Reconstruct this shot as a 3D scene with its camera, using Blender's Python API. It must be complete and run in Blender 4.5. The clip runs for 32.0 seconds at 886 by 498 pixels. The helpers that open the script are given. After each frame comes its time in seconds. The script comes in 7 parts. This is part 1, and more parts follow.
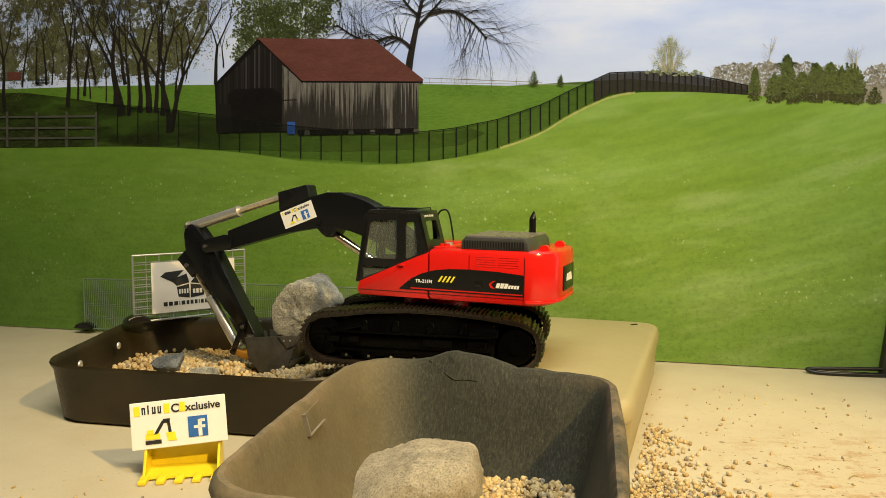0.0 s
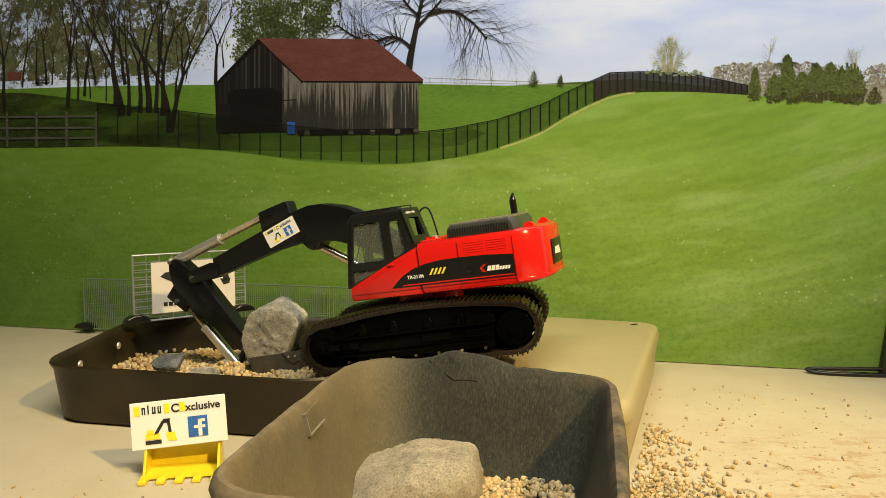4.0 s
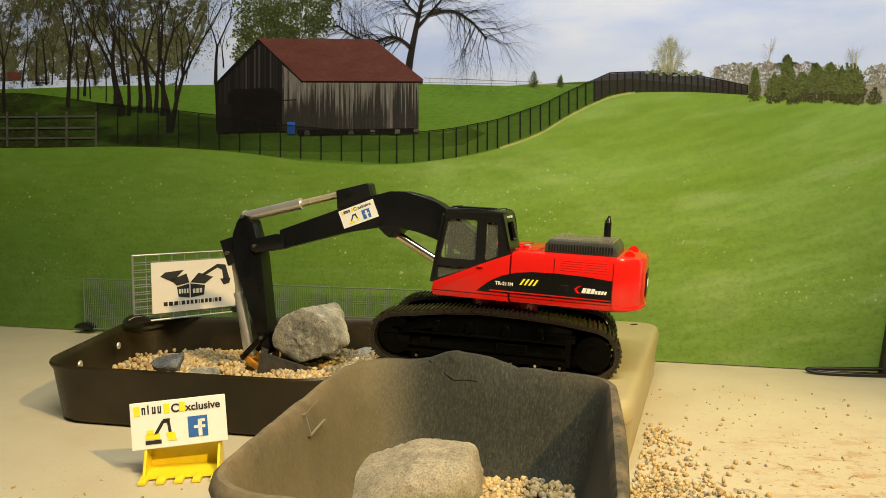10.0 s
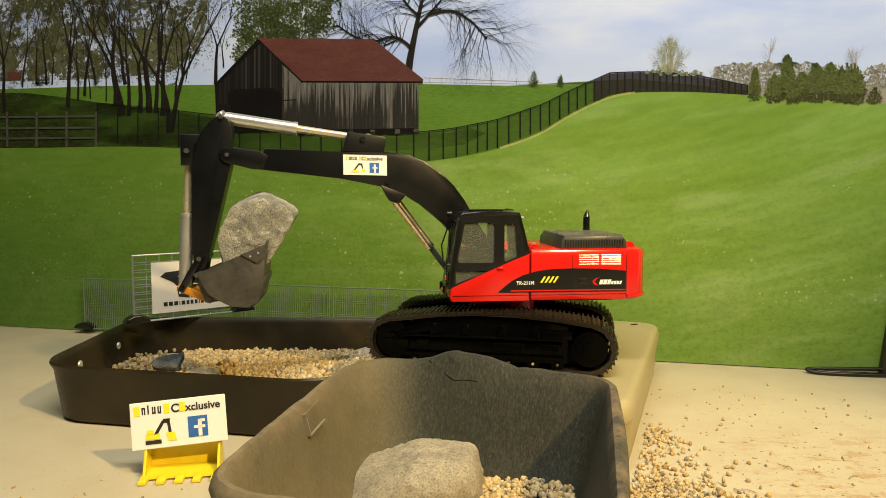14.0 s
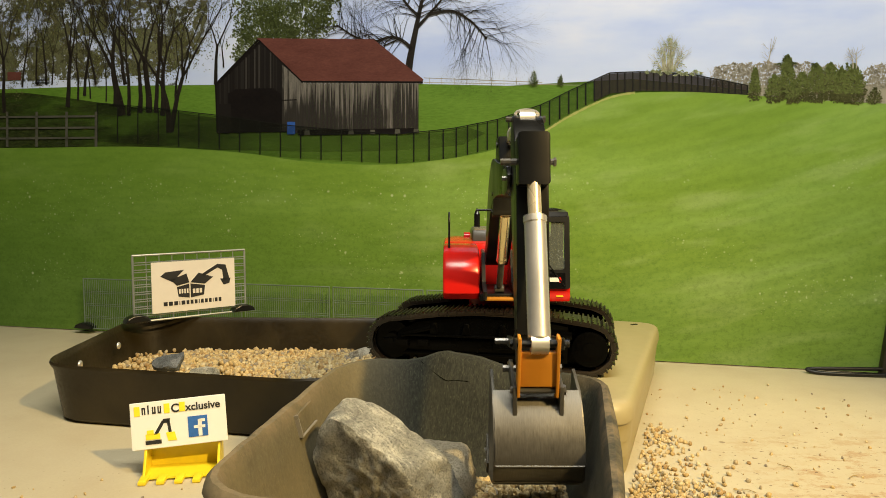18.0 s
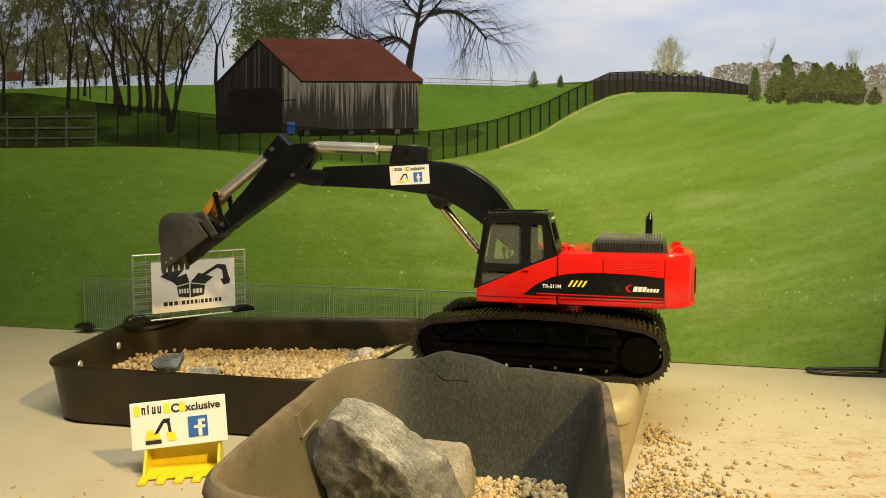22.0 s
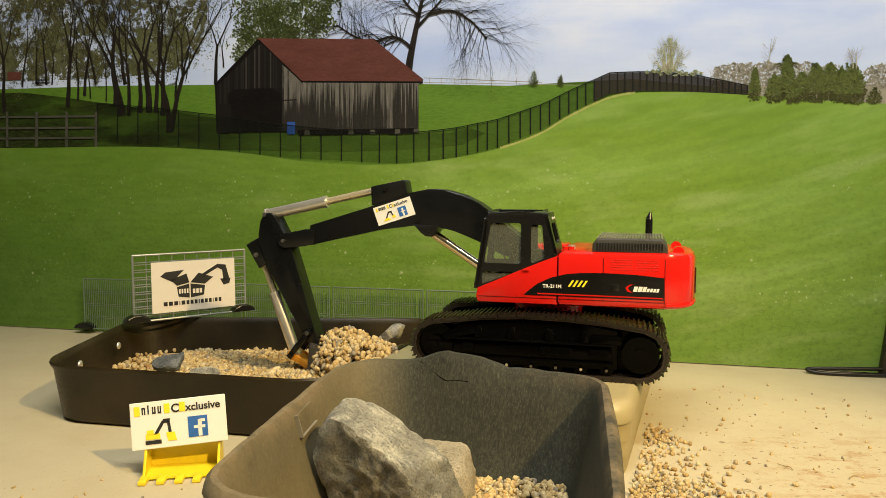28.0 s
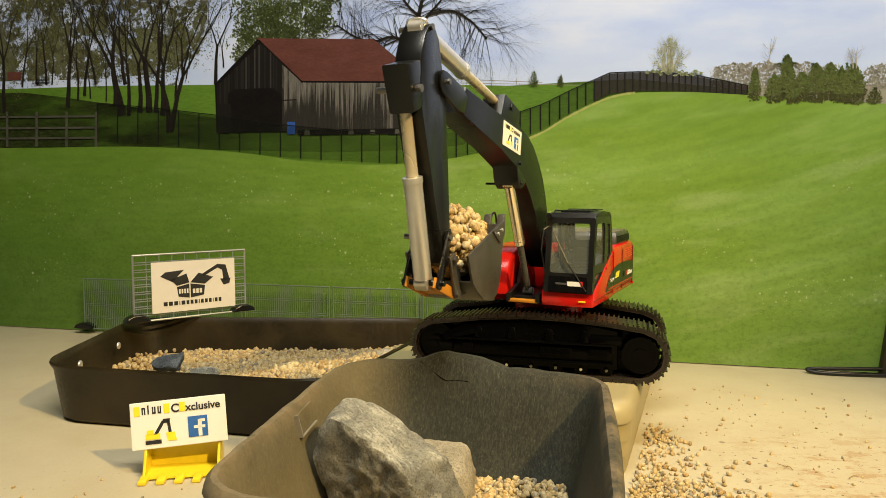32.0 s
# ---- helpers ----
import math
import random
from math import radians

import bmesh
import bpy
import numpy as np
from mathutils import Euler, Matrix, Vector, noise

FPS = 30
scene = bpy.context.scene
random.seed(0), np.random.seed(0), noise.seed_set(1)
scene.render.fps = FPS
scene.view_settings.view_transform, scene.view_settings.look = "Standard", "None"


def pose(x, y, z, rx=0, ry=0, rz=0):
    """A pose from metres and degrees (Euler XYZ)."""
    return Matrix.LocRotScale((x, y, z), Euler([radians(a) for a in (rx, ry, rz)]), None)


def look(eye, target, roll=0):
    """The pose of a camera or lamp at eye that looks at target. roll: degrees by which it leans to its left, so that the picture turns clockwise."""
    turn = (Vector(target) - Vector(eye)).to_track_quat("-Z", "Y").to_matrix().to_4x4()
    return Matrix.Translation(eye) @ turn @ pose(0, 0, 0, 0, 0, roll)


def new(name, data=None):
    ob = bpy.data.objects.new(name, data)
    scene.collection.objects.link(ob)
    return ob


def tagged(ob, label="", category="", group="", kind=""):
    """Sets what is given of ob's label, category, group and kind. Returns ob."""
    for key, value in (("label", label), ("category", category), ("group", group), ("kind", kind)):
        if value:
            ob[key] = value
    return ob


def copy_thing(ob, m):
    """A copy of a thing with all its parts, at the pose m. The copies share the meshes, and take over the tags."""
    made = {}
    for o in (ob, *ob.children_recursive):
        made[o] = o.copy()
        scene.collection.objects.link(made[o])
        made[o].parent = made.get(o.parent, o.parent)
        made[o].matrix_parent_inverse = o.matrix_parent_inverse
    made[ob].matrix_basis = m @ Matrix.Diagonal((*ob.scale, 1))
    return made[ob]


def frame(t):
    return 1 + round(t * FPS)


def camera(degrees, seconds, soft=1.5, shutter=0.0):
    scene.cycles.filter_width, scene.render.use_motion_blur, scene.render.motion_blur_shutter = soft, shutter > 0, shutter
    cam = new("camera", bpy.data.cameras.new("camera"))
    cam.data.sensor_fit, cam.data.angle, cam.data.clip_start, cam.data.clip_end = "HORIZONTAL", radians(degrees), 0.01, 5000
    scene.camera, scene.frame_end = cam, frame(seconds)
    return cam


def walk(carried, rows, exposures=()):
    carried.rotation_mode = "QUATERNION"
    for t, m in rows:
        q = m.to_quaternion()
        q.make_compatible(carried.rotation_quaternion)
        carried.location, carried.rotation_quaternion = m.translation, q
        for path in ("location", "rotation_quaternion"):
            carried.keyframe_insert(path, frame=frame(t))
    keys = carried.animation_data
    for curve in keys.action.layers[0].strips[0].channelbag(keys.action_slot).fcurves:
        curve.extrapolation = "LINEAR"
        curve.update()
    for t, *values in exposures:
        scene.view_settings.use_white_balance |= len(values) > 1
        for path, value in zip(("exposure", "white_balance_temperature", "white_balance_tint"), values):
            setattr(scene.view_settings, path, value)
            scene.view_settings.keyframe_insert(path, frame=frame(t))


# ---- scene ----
cam = camera(62.6, 32.0, soft=0.9, shutter=0.4)
H = 0.327                     # camera height over the table top
VIEW = pose(0, 0, H, 90 - 4.847, 0, 0)
walk(cam, [(0, VIEW), (32, VIEW)], exposures=[(0, 0.0, 6500, 10), (32, 0.0, 6500, 10)])

# ---- light: a dim closed room, one warm lamp over the bench, one cooler fill panel added overhead ----
world = bpy.data.worlds.new("world")
scene.world = world
world.use_nodes = True
world.node_tree.nodes["Background"].inputs[0].default_value = (0.5, 0.55, 0.6, 1)
world.node_tree.nodes["Background"].inputs[1].default_value = 0.02


def area(name, eye, target, size, size_y, power, colour):
    lamp = bpy.data.lights.new(name, "AREA")
    lamp.shape, lamp.size, lamp.size_y, lamp.energy, lamp.color = "RECTANGLE", size, size_y, power, colour
    ob = new(name, lamp)
    ob.matrix_world = look(eye, target)
    return ob


# unseen fill panel, added to lift the mural and the front faces
area("fill_panel_lamp", (0.15, 0.08, 1.93), (0.15, 1.15, 0.2), 1.5, 0.4, 57, (0.965, 0.93, 0.80))
lamp = bpy.data.lights.new("bench_lamp", "SPOT")
lamp.energy, lamp.color, lamp.spot_size, lamp.spot_blend, lamp.shadow_soft_size = 222, (1.0, 0.70, 0.28), radians(44), 0.8, 0.045
new("bench_lamp", lamp).matrix_world = look((1.08, -0.45, 1.50), (0.16, 0.74, 0.03))

# ---- materials ----


class Nodes:
    """A small node builder round one material."""

    def __init__(self, name, rough=0.6, metal=0.0):
        self.m = bpy.data.materials.new(name)
        self.m.use_nodes = True
        self.t = self.m.node_tree
        self.b = self.t.nodes["Principled BSDF"]
        self.b.inputs["Roughness"].default_value = rough
        self.b.inputs["Metallic"].default_value = metal
        self.co = self.t.nodes.new("ShaderNodeTexCoord")

    def link(self, a, b):
        self.t.links.new(a, b)

    def noise(self, scale, detail=4, rough=0.55, stretch=None, space="Object"):
        n = self.t.nodes.new("ShaderNodeTexNoise")
        n.inputs["Scale"].default_value, n.inputs["Detail"].default_value, n.inputs["Roughness"].default_value = scale, detail, rough
        self.feed(n, stretch, space)
        return n.outputs["Fac"]

    def feed(self, n, stretch, space="Object"):
        if stretch:
            mp = self.t.nodes.new("ShaderNodeMapping")
            mp.inputs["Scale"].default_value = stretch
            self.link(self.co.outputs[space], mp.inputs["Vector"])
            self.link(mp.outputs["Vector"], n.inputs["Vector"])
        else:
            self.link(self.co.outputs[space], n.inputs["Vector"])

    def voronoi(self, scale, out="Distance", stretch=None):
        n = self.t.nodes.new("ShaderNodeTexVoronoi")
        n.inputs["Scale"].default_value = scale
        self.feed(n, stretch)
        return n.outputs[out]

    def ramp(self, fac, stops):
        r = self.t.nodes.new("ShaderNodeValToRGB")
        e = r.color_ramp.elements
        while len(e) < len(stops):
            e.new(0.5)
        for el, (p, c) in zip(e, stops):
            el.position, el.color = p, (*c, 1)
        self.link(fac, r.inputs["Fac"])
        return r.outputs["Color"]

    def mix(self, fac, a, b, blend="MIX"):
        n = self.t.nodes.new("ShaderNodeMix")
        n.data_type, n.blend_type = "RGBA", blend
        for sock, val in ((n.inputs["Factor"], fac), (n.inputs[6], a), (n.inputs[7], b)):
            if isinstance(val, (int, float)):
                sock.default_value = val
            elif isinstance(val, tuple):
                sock.default_value = (*val, 1)
            else:
                self.link(val, sock)
        return n.outputs[2]

    def island(self):
        return self.t.nodes.new("ShaderNodeNewGeometry").outputs["Random Per Island"]

    def object_random(self):
        return self.t.nodes.new("ShaderNodeObjectInfo").outputs["Random"]

    def axis(self, which, space="Object"):
        s = self.t.nodes.new("ShaderNodeSeparateXYZ")
        self.link(self.co.outputs[space], s.inputs[0])
        return s.outputs[which]

    def remap(self, val, a, b, c=0.0, d=1.0):
        n = self.t.nodes.new("ShaderNodeMapRange")
        self.link(val, n.inputs["Value"])
        for k, x in zip(("From Min", "From Max", "To Min", "To Max"), (a, b, c, d)):
            n.inputs[k].default_value = x
        return n.outputs["Result"]

    def times(self, a, b):
        n = self.t.nodes.new("ShaderNodeMath")
        n.operation = "MULTIPLY"
        for sock, val in zip(n.inputs, (a, b)):
            if isinstance(val, (int, float)):
                sock.default_value = val
            else:
                self.link(val, sock)
        return n.outputs[0]

    def colour(self, c):
        if isinstance(c, tuple):
            self.b.inputs["Base Color"].default_value = (*c, 1)
        else:
            self.link(c, self.b.inputs["Base Color"])
        return self

    def rough(self, sock):
        self.link(sock, self.b.inputs["Roughness"])
        return self

    def bump(self, height, strength=0.3, dist=0.001):
        n = self.t.nodes.new("ShaderNodeBump")
        n.inputs["Strength"].default_value, n.inputs["Distance"].default_value = strength, dist
        self.link(height, n.inputs["Height"])
        self.link(n.outputs["Normal"], self.b.inputs["Normal"])
        return self


def plain(name, c, rough=0.5, metal=0.0, vary=0.25, scale=60.0, bump=0.1, stretch=None):
    """A surface with soft blotches, fine grain and slightly uneven gloss."""
    n = Nodes(name, rough, metal)
    big, fine = n.noise(scale * 0.2, 3, stretch=stretch), n.noise(scale * 3, 5, stretch=stretch)
    lo, hi = tuple(x * (1 - vary) for x in c), tuple(min(1, x * (1 + vary)) for x in c)
    n.colour(n.mix(0.35, n.ramp(big, [(0.3, lo), (0.7, hi)]), n.ramp(fine, [(0.3, lo), (0.7, hi)])))
    n.rough(n.remap(big, 0.3, 0.7, max(0.03, rough - 0.1), min(1, rough + 0.1)))
    if bump:
        n.bump(fine, bump, 0.0005)
    return n.m


RED = plain("red_plastic", (0.60, 0.012, 0.008), 0.22, vary=0.06, scale=20, bump=0.02)
BLACK = plain("black_paint", (0.0055, 0.0055, 0.0055), 0.34, vary=0.4, scale=50, bump=0.05)
GLOSS = plain("black_gloss", (0.004, 0.004, 0.0045), 0.2, vary=0.3, scale=40, bump=0.02)
RUBBER = plain("track_black", (0.016, 0.0115, 0.008), 0.33, vary=0.6, scale=90, bump=0.3)
ARMM = plain("charcoal_arm_paint", (0.0042, 0.0046, 0.0048), 0.32, vary=0.25, scale=40, bump=0.08)
CABM = plain("charcoal_cab_plastic", (0.0085, 0.0088, 0.0088), 0.34, vary=0.2, scale=40, bump=0.04)
FRAMEM = plain("black_frame_paint", (0.0014, 0.0014, 0.0013), 0.2, vary=0.4, scale=60, bump=0.2)
FRAMEM.node_tree.nodes["Principled BSDF"].inputs["Specular IOR Level"].default_value = 0.06
BOLTM = plain("dull_bolt_steel", (0.16, 0.155, 0.145), 0.35, 0.7, vary=0.2, scale=80, bump=0.0)
CHROME = plain("polished_chrome", (0.86, 0.77, 0.58), 0.2, 0.95, vary=0.06, scale=60, bump=0.02)
# ribs' lamp sheen painted in as pale colour; the patch lip borrows it
RIBM = plain("rib_plastic_pale_sheen", (0.20, 0.185, 0.15), 0.3, vary=0.12, scale=60, bump=0.05)
GREYPL = plain("grey_plastic", (0.085, 0.085, 0.08), 0.35, vary=0.2, scale=60, bump=0.05)
HOODM = plain("dark_hood_plastic", (0.042, 0.042, 0.038), 0.35, vary=0.2, scale=60, bump=0.05)
STEEL = plain("brushed_steel", (0.74, 0.72, 0.67), 0.34, 0.78, vary=0.1, scale=60, bump=0.05)
BRASS = plain("polished_rod", (0.78, 0.68, 0.48), 0.28, 0.65, vary=0.1, scale=60, bump=0.03)
YELLOW = plain("yellow_plastic", (0.80, 0.62, 0.02), 0.4, vary=0.1, scale=40, bump=0.05)
AMBER = plain("amber_plate", (0.52, 0.21, 0.012), 0.6, vary=0.12, scale=40, bump=0.05)
WHITE = plain("white_card", (0.80, 0.79, 0.74), 0.45, vary=0.04, scale=30, bump=0.03)
BANNERM = plain("banner_vinyl", (0.76, 0.70, 0.60), 0.5, vary=0.06, scale=30, bump=0.05)
BLUE = plain("blue_print", (0.03, 0.13, 0.42), 0.5, vary=0.25, scale=60, bump=0.0)
INK = plain("black_print", (0.02, 0.02, 0.02), 0.5, vary=0.2, scale=60, bump=0.0)
STRIPE = plain("stripe_black", (0.005, 0.005, 0.005), 0.3, vary=0.2, scale=60, bump=0.0)
YPRINT = plain("yellow_print", (0.85, 0.72, 0.03), 0.45, vary=0.08, scale=40, bump=0.0)
WIRE = plain("galvanised_wire", (0.42, 0.44, 0.42), 0.4, 0.7, vary=0.15, scale=80, bump=0.0)
WIREG = plain("grey_green_wire", (0.15, 0.20, 0.15), 0.5, 0.2, vary=0.15, scale=80, bump=0.0)


def worn_bucket_steel():
    n = Nodes("worn_bucket_steel", 0.42, 0.55)
    big, fine = n.noise(14, 4), n.noise(160, 5, 0.6, (1, 9, 1))
    c = n.mix(n.ramp(big, [(0.35, (0, 0, 0)), (0.65, (1, 1, 1))]), (0.085, 0.080, 0.069), (0.15, 0.142, 0.122))
    n.colour(n.mix(0.6, c, n.ramp(fine, [(0.3, (0.55, 0.54, 0.52)), (0.7, (1, 1, 1))]), "MULTIPLY"))
    n.rough(n.remap(fine, 0.3, 0.7, 0.36, 0.55)).bump(fine, 0.1, 0.0003)
    return n.m


BUCKETM = worn_bucket_steel()


def glass():
    n = Nodes("cab_glass", 0.05)
    # pale film: dusty plastic, with the room's reflections painted in
    n.colour((0.28, 0.31, 0.25))
    n.b.inputs["Alpha"].default_value = 0.14
    n.b.inputs["IOR"].default_value = 1.45
    return n.m


GLASS = glass()


def stone(name, a, b, c, scale=1.0):
    """Broken grey rock: pale crust, dark veins and grains."""
    n = Nodes(name, 0.85)
    big, mid, fine = n.noise(16 * scale, 6, 0.65), n.noise(75 * scale, 7, 0.7), n.noise(520 * scale, 6, 0.75)
    vein = n.noise(26 * scale, 7, 0.75, (1, 2.5, 0.6))
    base = n.mix(n.ramp(big, [(0.42, (0, 0, 0)), (0.56, (1, 1, 1))]), a, b)
    base = n.mix(n.ramp(vein, [(0.52, (0, 0, 0)), (0.60, (1, 1, 1))]), base, c)
    base = n.mix(0.30, base, n.ramp(mid, [(0.34, tuple(x * 0.4 for x in a)), (0.5, b), (0.66, c)]))
    n.colour(n.mix(0.85, base, n.ramp(fine, [(0.34, (0.22, 0.22, 0.21)), (0.48, (0.80, 0.79, 0.75)), (0.62, (1, 1, 1))]), "MULTIPLY"))
    n.bump(n.mix(0.6, mid, fine), 1.0, 0.006)
    return n.m


ROCKM = stone("grey_rock", (0.24, 0.245, 0.225), (0.46, 0.45, 0.375), (0.74, 0.72, 0.61))
ROCKT = stone("tan_rock", (0.46, 0.41, 0.30), (0.56, 0.50, 0.37), (0.68, 0.61, 0.46))
PALEM = stone("pale_stone", (0.46, 0.42, 0.33), (0.58, 0.54, 0.44), (0.74, 0.70, 0.60))


def gravel_material(name):
    n = Nodes(name, 0.75)
    c = n.ramp(n.island(), [(0.0, (0.36, 0.23, 0.09)), (0.25, (0.56, 0.42, 0.19)), (0.5, (0.66, 0.53, 0.28)),
                            (0.72, (0.44, 0.35, 0.21)), (0.86, (0.74, 0.63, 0.38)), (0.94, (0.27, 0.24, 0.19))])
    fine = n.noise(500, 4)
    n.colour(n.mix(0.65, c, n.ramp(fine, [(0.32, (0.42, 0.37, 0.31)), (0.66, (1, 0.97, 0.9))]), "MULTIPLY"))
    n.bump(fine, 0.4, 0.0006)
    return n.m


GRAVELM = gravel_material("pea_gravel")


def tray_material():
    n = Nodes("black_tray_metal", 0.4)
    big, fine = n.noise(9, 4), n.noise(160, 5)
    n.colour(n.mix(n.ramp(big, [(0.4, (0, 0, 0)), (0.75, (1, 1, 1))]), (0.017, 0.0125, 0.0055), (0.040, 0.0295, 0.0125)))
    n.b.inputs["Specular IOR Level"].default_value = 0.32
    n.rough(n.remap(fine, 0.3, 0.7, 0.3, 0.5)).bump(fine, 0.12, 0.0005)
    return n.m


TRAYM = tray_material()


def tub_material():
    """Black moulded plastic, scuffed in short upright scratches and dusted with tan sand; the rim's tan also paints it
    lit.
    """
    n = Nodes("scuffed_tub_plastic", 0.75)
    big, fine = n.noise(9, 5, 0.6), n.noise(260, 5)
    scratch, hair = n.noise(60, 6, 0.75, (9, 9, 0.8)), n.noise(150, 4, 0.7, (7, 7, 0.7))
    dust = n.times(n.ramp(n.noise(6, 5, 0.6), [(0.30, (0.35, 0.35, 0.35)), (0.62, (1, 1, 1))]), n.remap(n.axis(0), -0.02, -0.075, 0.03, 1.0))
    base = n.mix(n.ramp(big, [(0.35, (0, 0, 0)), (0.65, (1, 1, 1))]), (0.010, 0.0114, 0.0076), (0.022, 0.0242, 0.0158))
    base = n.mix(n.times(n.ramp(scratch, [(0.44, (0, 0, 0)), (0.64, (1, 1, 1))]), 0.7), base, (0.062, 0.067, 0.044))
    base = n.mix(n.ramp(hair, [(0.57, (0, 0, 0)), (0.68, (0.55, 0.55, 0.55))]), base, (0.150, 0.150, 0.095))
    base = n.mix(n.times(dust, 0.58), base, (0.21, 0.168, 0.082))
    # rim tan, front and sides: dust, plus the lamplit flange painted in
    base = n.mix(n.times(n.times(n.remap(n.axis(2), 0.138, 0.151, 0.0, 0.8), n.remap(n.axis(1), 0.69, 0.62)), n.ramp(n.noise(38, 6, 0.7), [(0.40, (0.15, 0.15, 0.15)), (0.58, (1, 1, 1))])), base, (0.20, 0.15, 0.085))
    n.colour(n.mix(0.3, base, n.ramp(fine, [(0.3, (0.4, 0.4, 0.4)), (0.7, (1, 1, 1))]), "MULTIPLY"))
    n.bump(fine, 0.35, 0.0008)
    return n.m


TUBM = tub_material()
DARKLINEM = plain("dark_crack_and_shadow", (0.003, 0.003, 0.0025), 0.95, vary=0.2, scale=60, bump=0.0)
DARKLINEM.node_tree.nodes["Principled BSDF"].inputs["Specular IOR Level"].default_value = 0.05
BINM = plain("tan_tote_plastic", (0.37, 0.315, 0.165), 0.45, vary=0.1, scale=25, bump=0.15)


def table_material():
    """Off-white painted board, with ochre dirt smeared about one end."""
    n = Nodes("painted_board", 0.6)
    big, mid, fine = n.noise(2.2, 4), n.noise(19, 8, 0.72, (1, 1.35, 1)), n.noise(300, 4)
    base = n.mix(n.ramp(big, [(0.35, (0, 0, 0)), (0.65, (1, 1, 1))]), (0.49, 0.435, 0.295), (0.56, 0.50, 0.34))
    dirt = n.ramp(mid, [(0.54, (0, 0, 0)), (0.60, (1, 1, 1))])
    about = n.times(n.remap(n.axis(0), 0.95, 0.70), n.remap(n.axis(1), 0.42, 0.62))
    here = n.times(n.times(n.remap(n.axis(0), 0.20, 0.36), n.remap(n.axis(1), 1.10, 0.86)), about)
    smear = n.ramp(n.noise(17, 8, 0.78, (1.0, 1.7, 1)), [(0.51, (0, 0, 0)), (0.58, (1, 1, 1))])
    there = n.times(n.times(n.remap(n.axis(0), 0.30, 0.42), n.remap(n.axis(1), 0.98, 0.86)), about)
    speck = n.ramp(n.noise(110, 3, 0.6), [(0.64, (0, 0, 0)), (0.67, (1, 1, 1))])
    base = n.mix(n.times(n.times(dirt, here), 0.22), base, (0.44, 0.30, 0.14))
    base = n.mix(n.times(n.times(smear, there), 0.7), base, (0.36, 0.21, 0.09))
    base = n.mix(n.times(n.times(speck, here), 0.9), base, (0.13, 0.075, 0.04))
    spill = n.times(n.ramp(n.noise(150, 4, 0.6), [(0.66, (0, 0, 0)), (0.70, (1, 1, 1))]), n.remap(n.axis(1), 1.0, 0.7, 0.2, 0.8))
    base = n.mix(spill, base, (0.20, 0.13, 0.075))
    base = n.mix(n.times(n.ramp(n.noise(11, 6, 0.7), [(0.45, (0, 0, 0)), (0.70, (1, 1, 1))]), 0.30), base, (0.42, 0.33, 0.21))
    n.colour(n.mix(0.12, base, n.ramp(fine, [(0.3, (0.5, 0.45, 0.35)), (0.7, (1, 1, 1))]), "MULTIPLY"))
    n.bump(fine, 0.1, 0.0005)
    return n.m


TABLEM = table_material()
EDGEM = plain("dark_brown_edge", (0.022, 0.016, 0.008), 0.6, vary=0.3, scale=30, bump=0.2)
WALLM = plain("room_wall_paint", (0.20, 0.185, 0.165), 0.8, vary=0.06, scale=6, bump=0.05)
FLOORM = plain("room_floor_concrete", (0.22, 0.21, 0.20), 0.8, vary=0.15, scale=5, bump=0.1)

# ---- mesh helpers ----


def part(name, bm, material, parent=None, label="", smooth=False):
    me = bpy.data.meshes.new(name)
    bmesh.ops.recalc_face_normals(bm, faces=bm.faces)
    bm.to_mesh(me)
    bm.free()
    me.materials.append(material)
    if smooth:
        for p in me.polygons:
            p.use_smooth = True
        me.set_sharp_from_angle(angle=radians(38))
    ob = new(name, me)
    if parent:
        ob.parent = parent
    if label:
        ob["label"] = label
    return ob


def box(x0, x1, y0, y1, z0, z1, bev=0.0, bm=None):
    bm = bm or bmesh.new()
    vs = [bm.verts.new((x, y, z)) for z in (z0, z1) for y in (y0, y1) for x in (x0, x1)]
    fs = [bm.faces.new([vs[i] for i in f]) for f in ((0, 2, 3, 1), (4, 5, 7, 6), (0, 1, 5, 4), (2, 6, 7, 3), (0, 4, 6, 2), (1, 3, 7, 5))]
    if bev:
        es = {e for f in fs for e in f.edges}
        bmesh.ops.bevel(bm, geom=list(es), offset=bev, segments=2, affect="EDGES", profile=0.5)
    return bm


def prism(profile, y0, y1, bev=0.0, bm=None, axis="y"):
    """Extrudes an outline: (x, z) along y, (x, y) along z or (y, z) along x."""
    bm = bm or bmesh.new()

    def at(a, b, d):
        return {"y": (a, d, b), "z": (a, b, d), "x": (d, a, b)}[axis]
    lo = [bm.verts.new(at(a, b, y0)) for a, b in profile]
    hi = [bm.verts.new(at(a, b, y1)) for a, b in profile]
    fs = [bm.faces.new(lo), bm.faces.new(hi[::-1])]
    for i in range(len(lo)):
        j = (i + 1) % len(lo)
        fs.append(bm.faces.new((lo[i], hi[i], hi[j], lo[j])))
    if bev:
        rim = list({e for f in fs[:2] for e in f.edges})
        bmesh.ops.bevel(bm, geom=rim, offset=bev, segments=2, affect="EDGES", profile=0.5)
    return bm


def rod(p, q, r, seg=12, bm=None, r2=None):
    """A round bar from p to q."""
    bm = bm or bmesh.new()
    p, q = Vector(p), Vector(q)
    m = Matrix.Translation((p + q) / 2) @ (q - p).to_track_quat("Z", "Y").to_matrix().to_4x4()
    bmesh.ops.create_cone(bm, cap_ends=True, segments=seg, radius1=r, radius2=r if r2 is None else r2, depth=(q - p).length, matrix=m)
    return bm


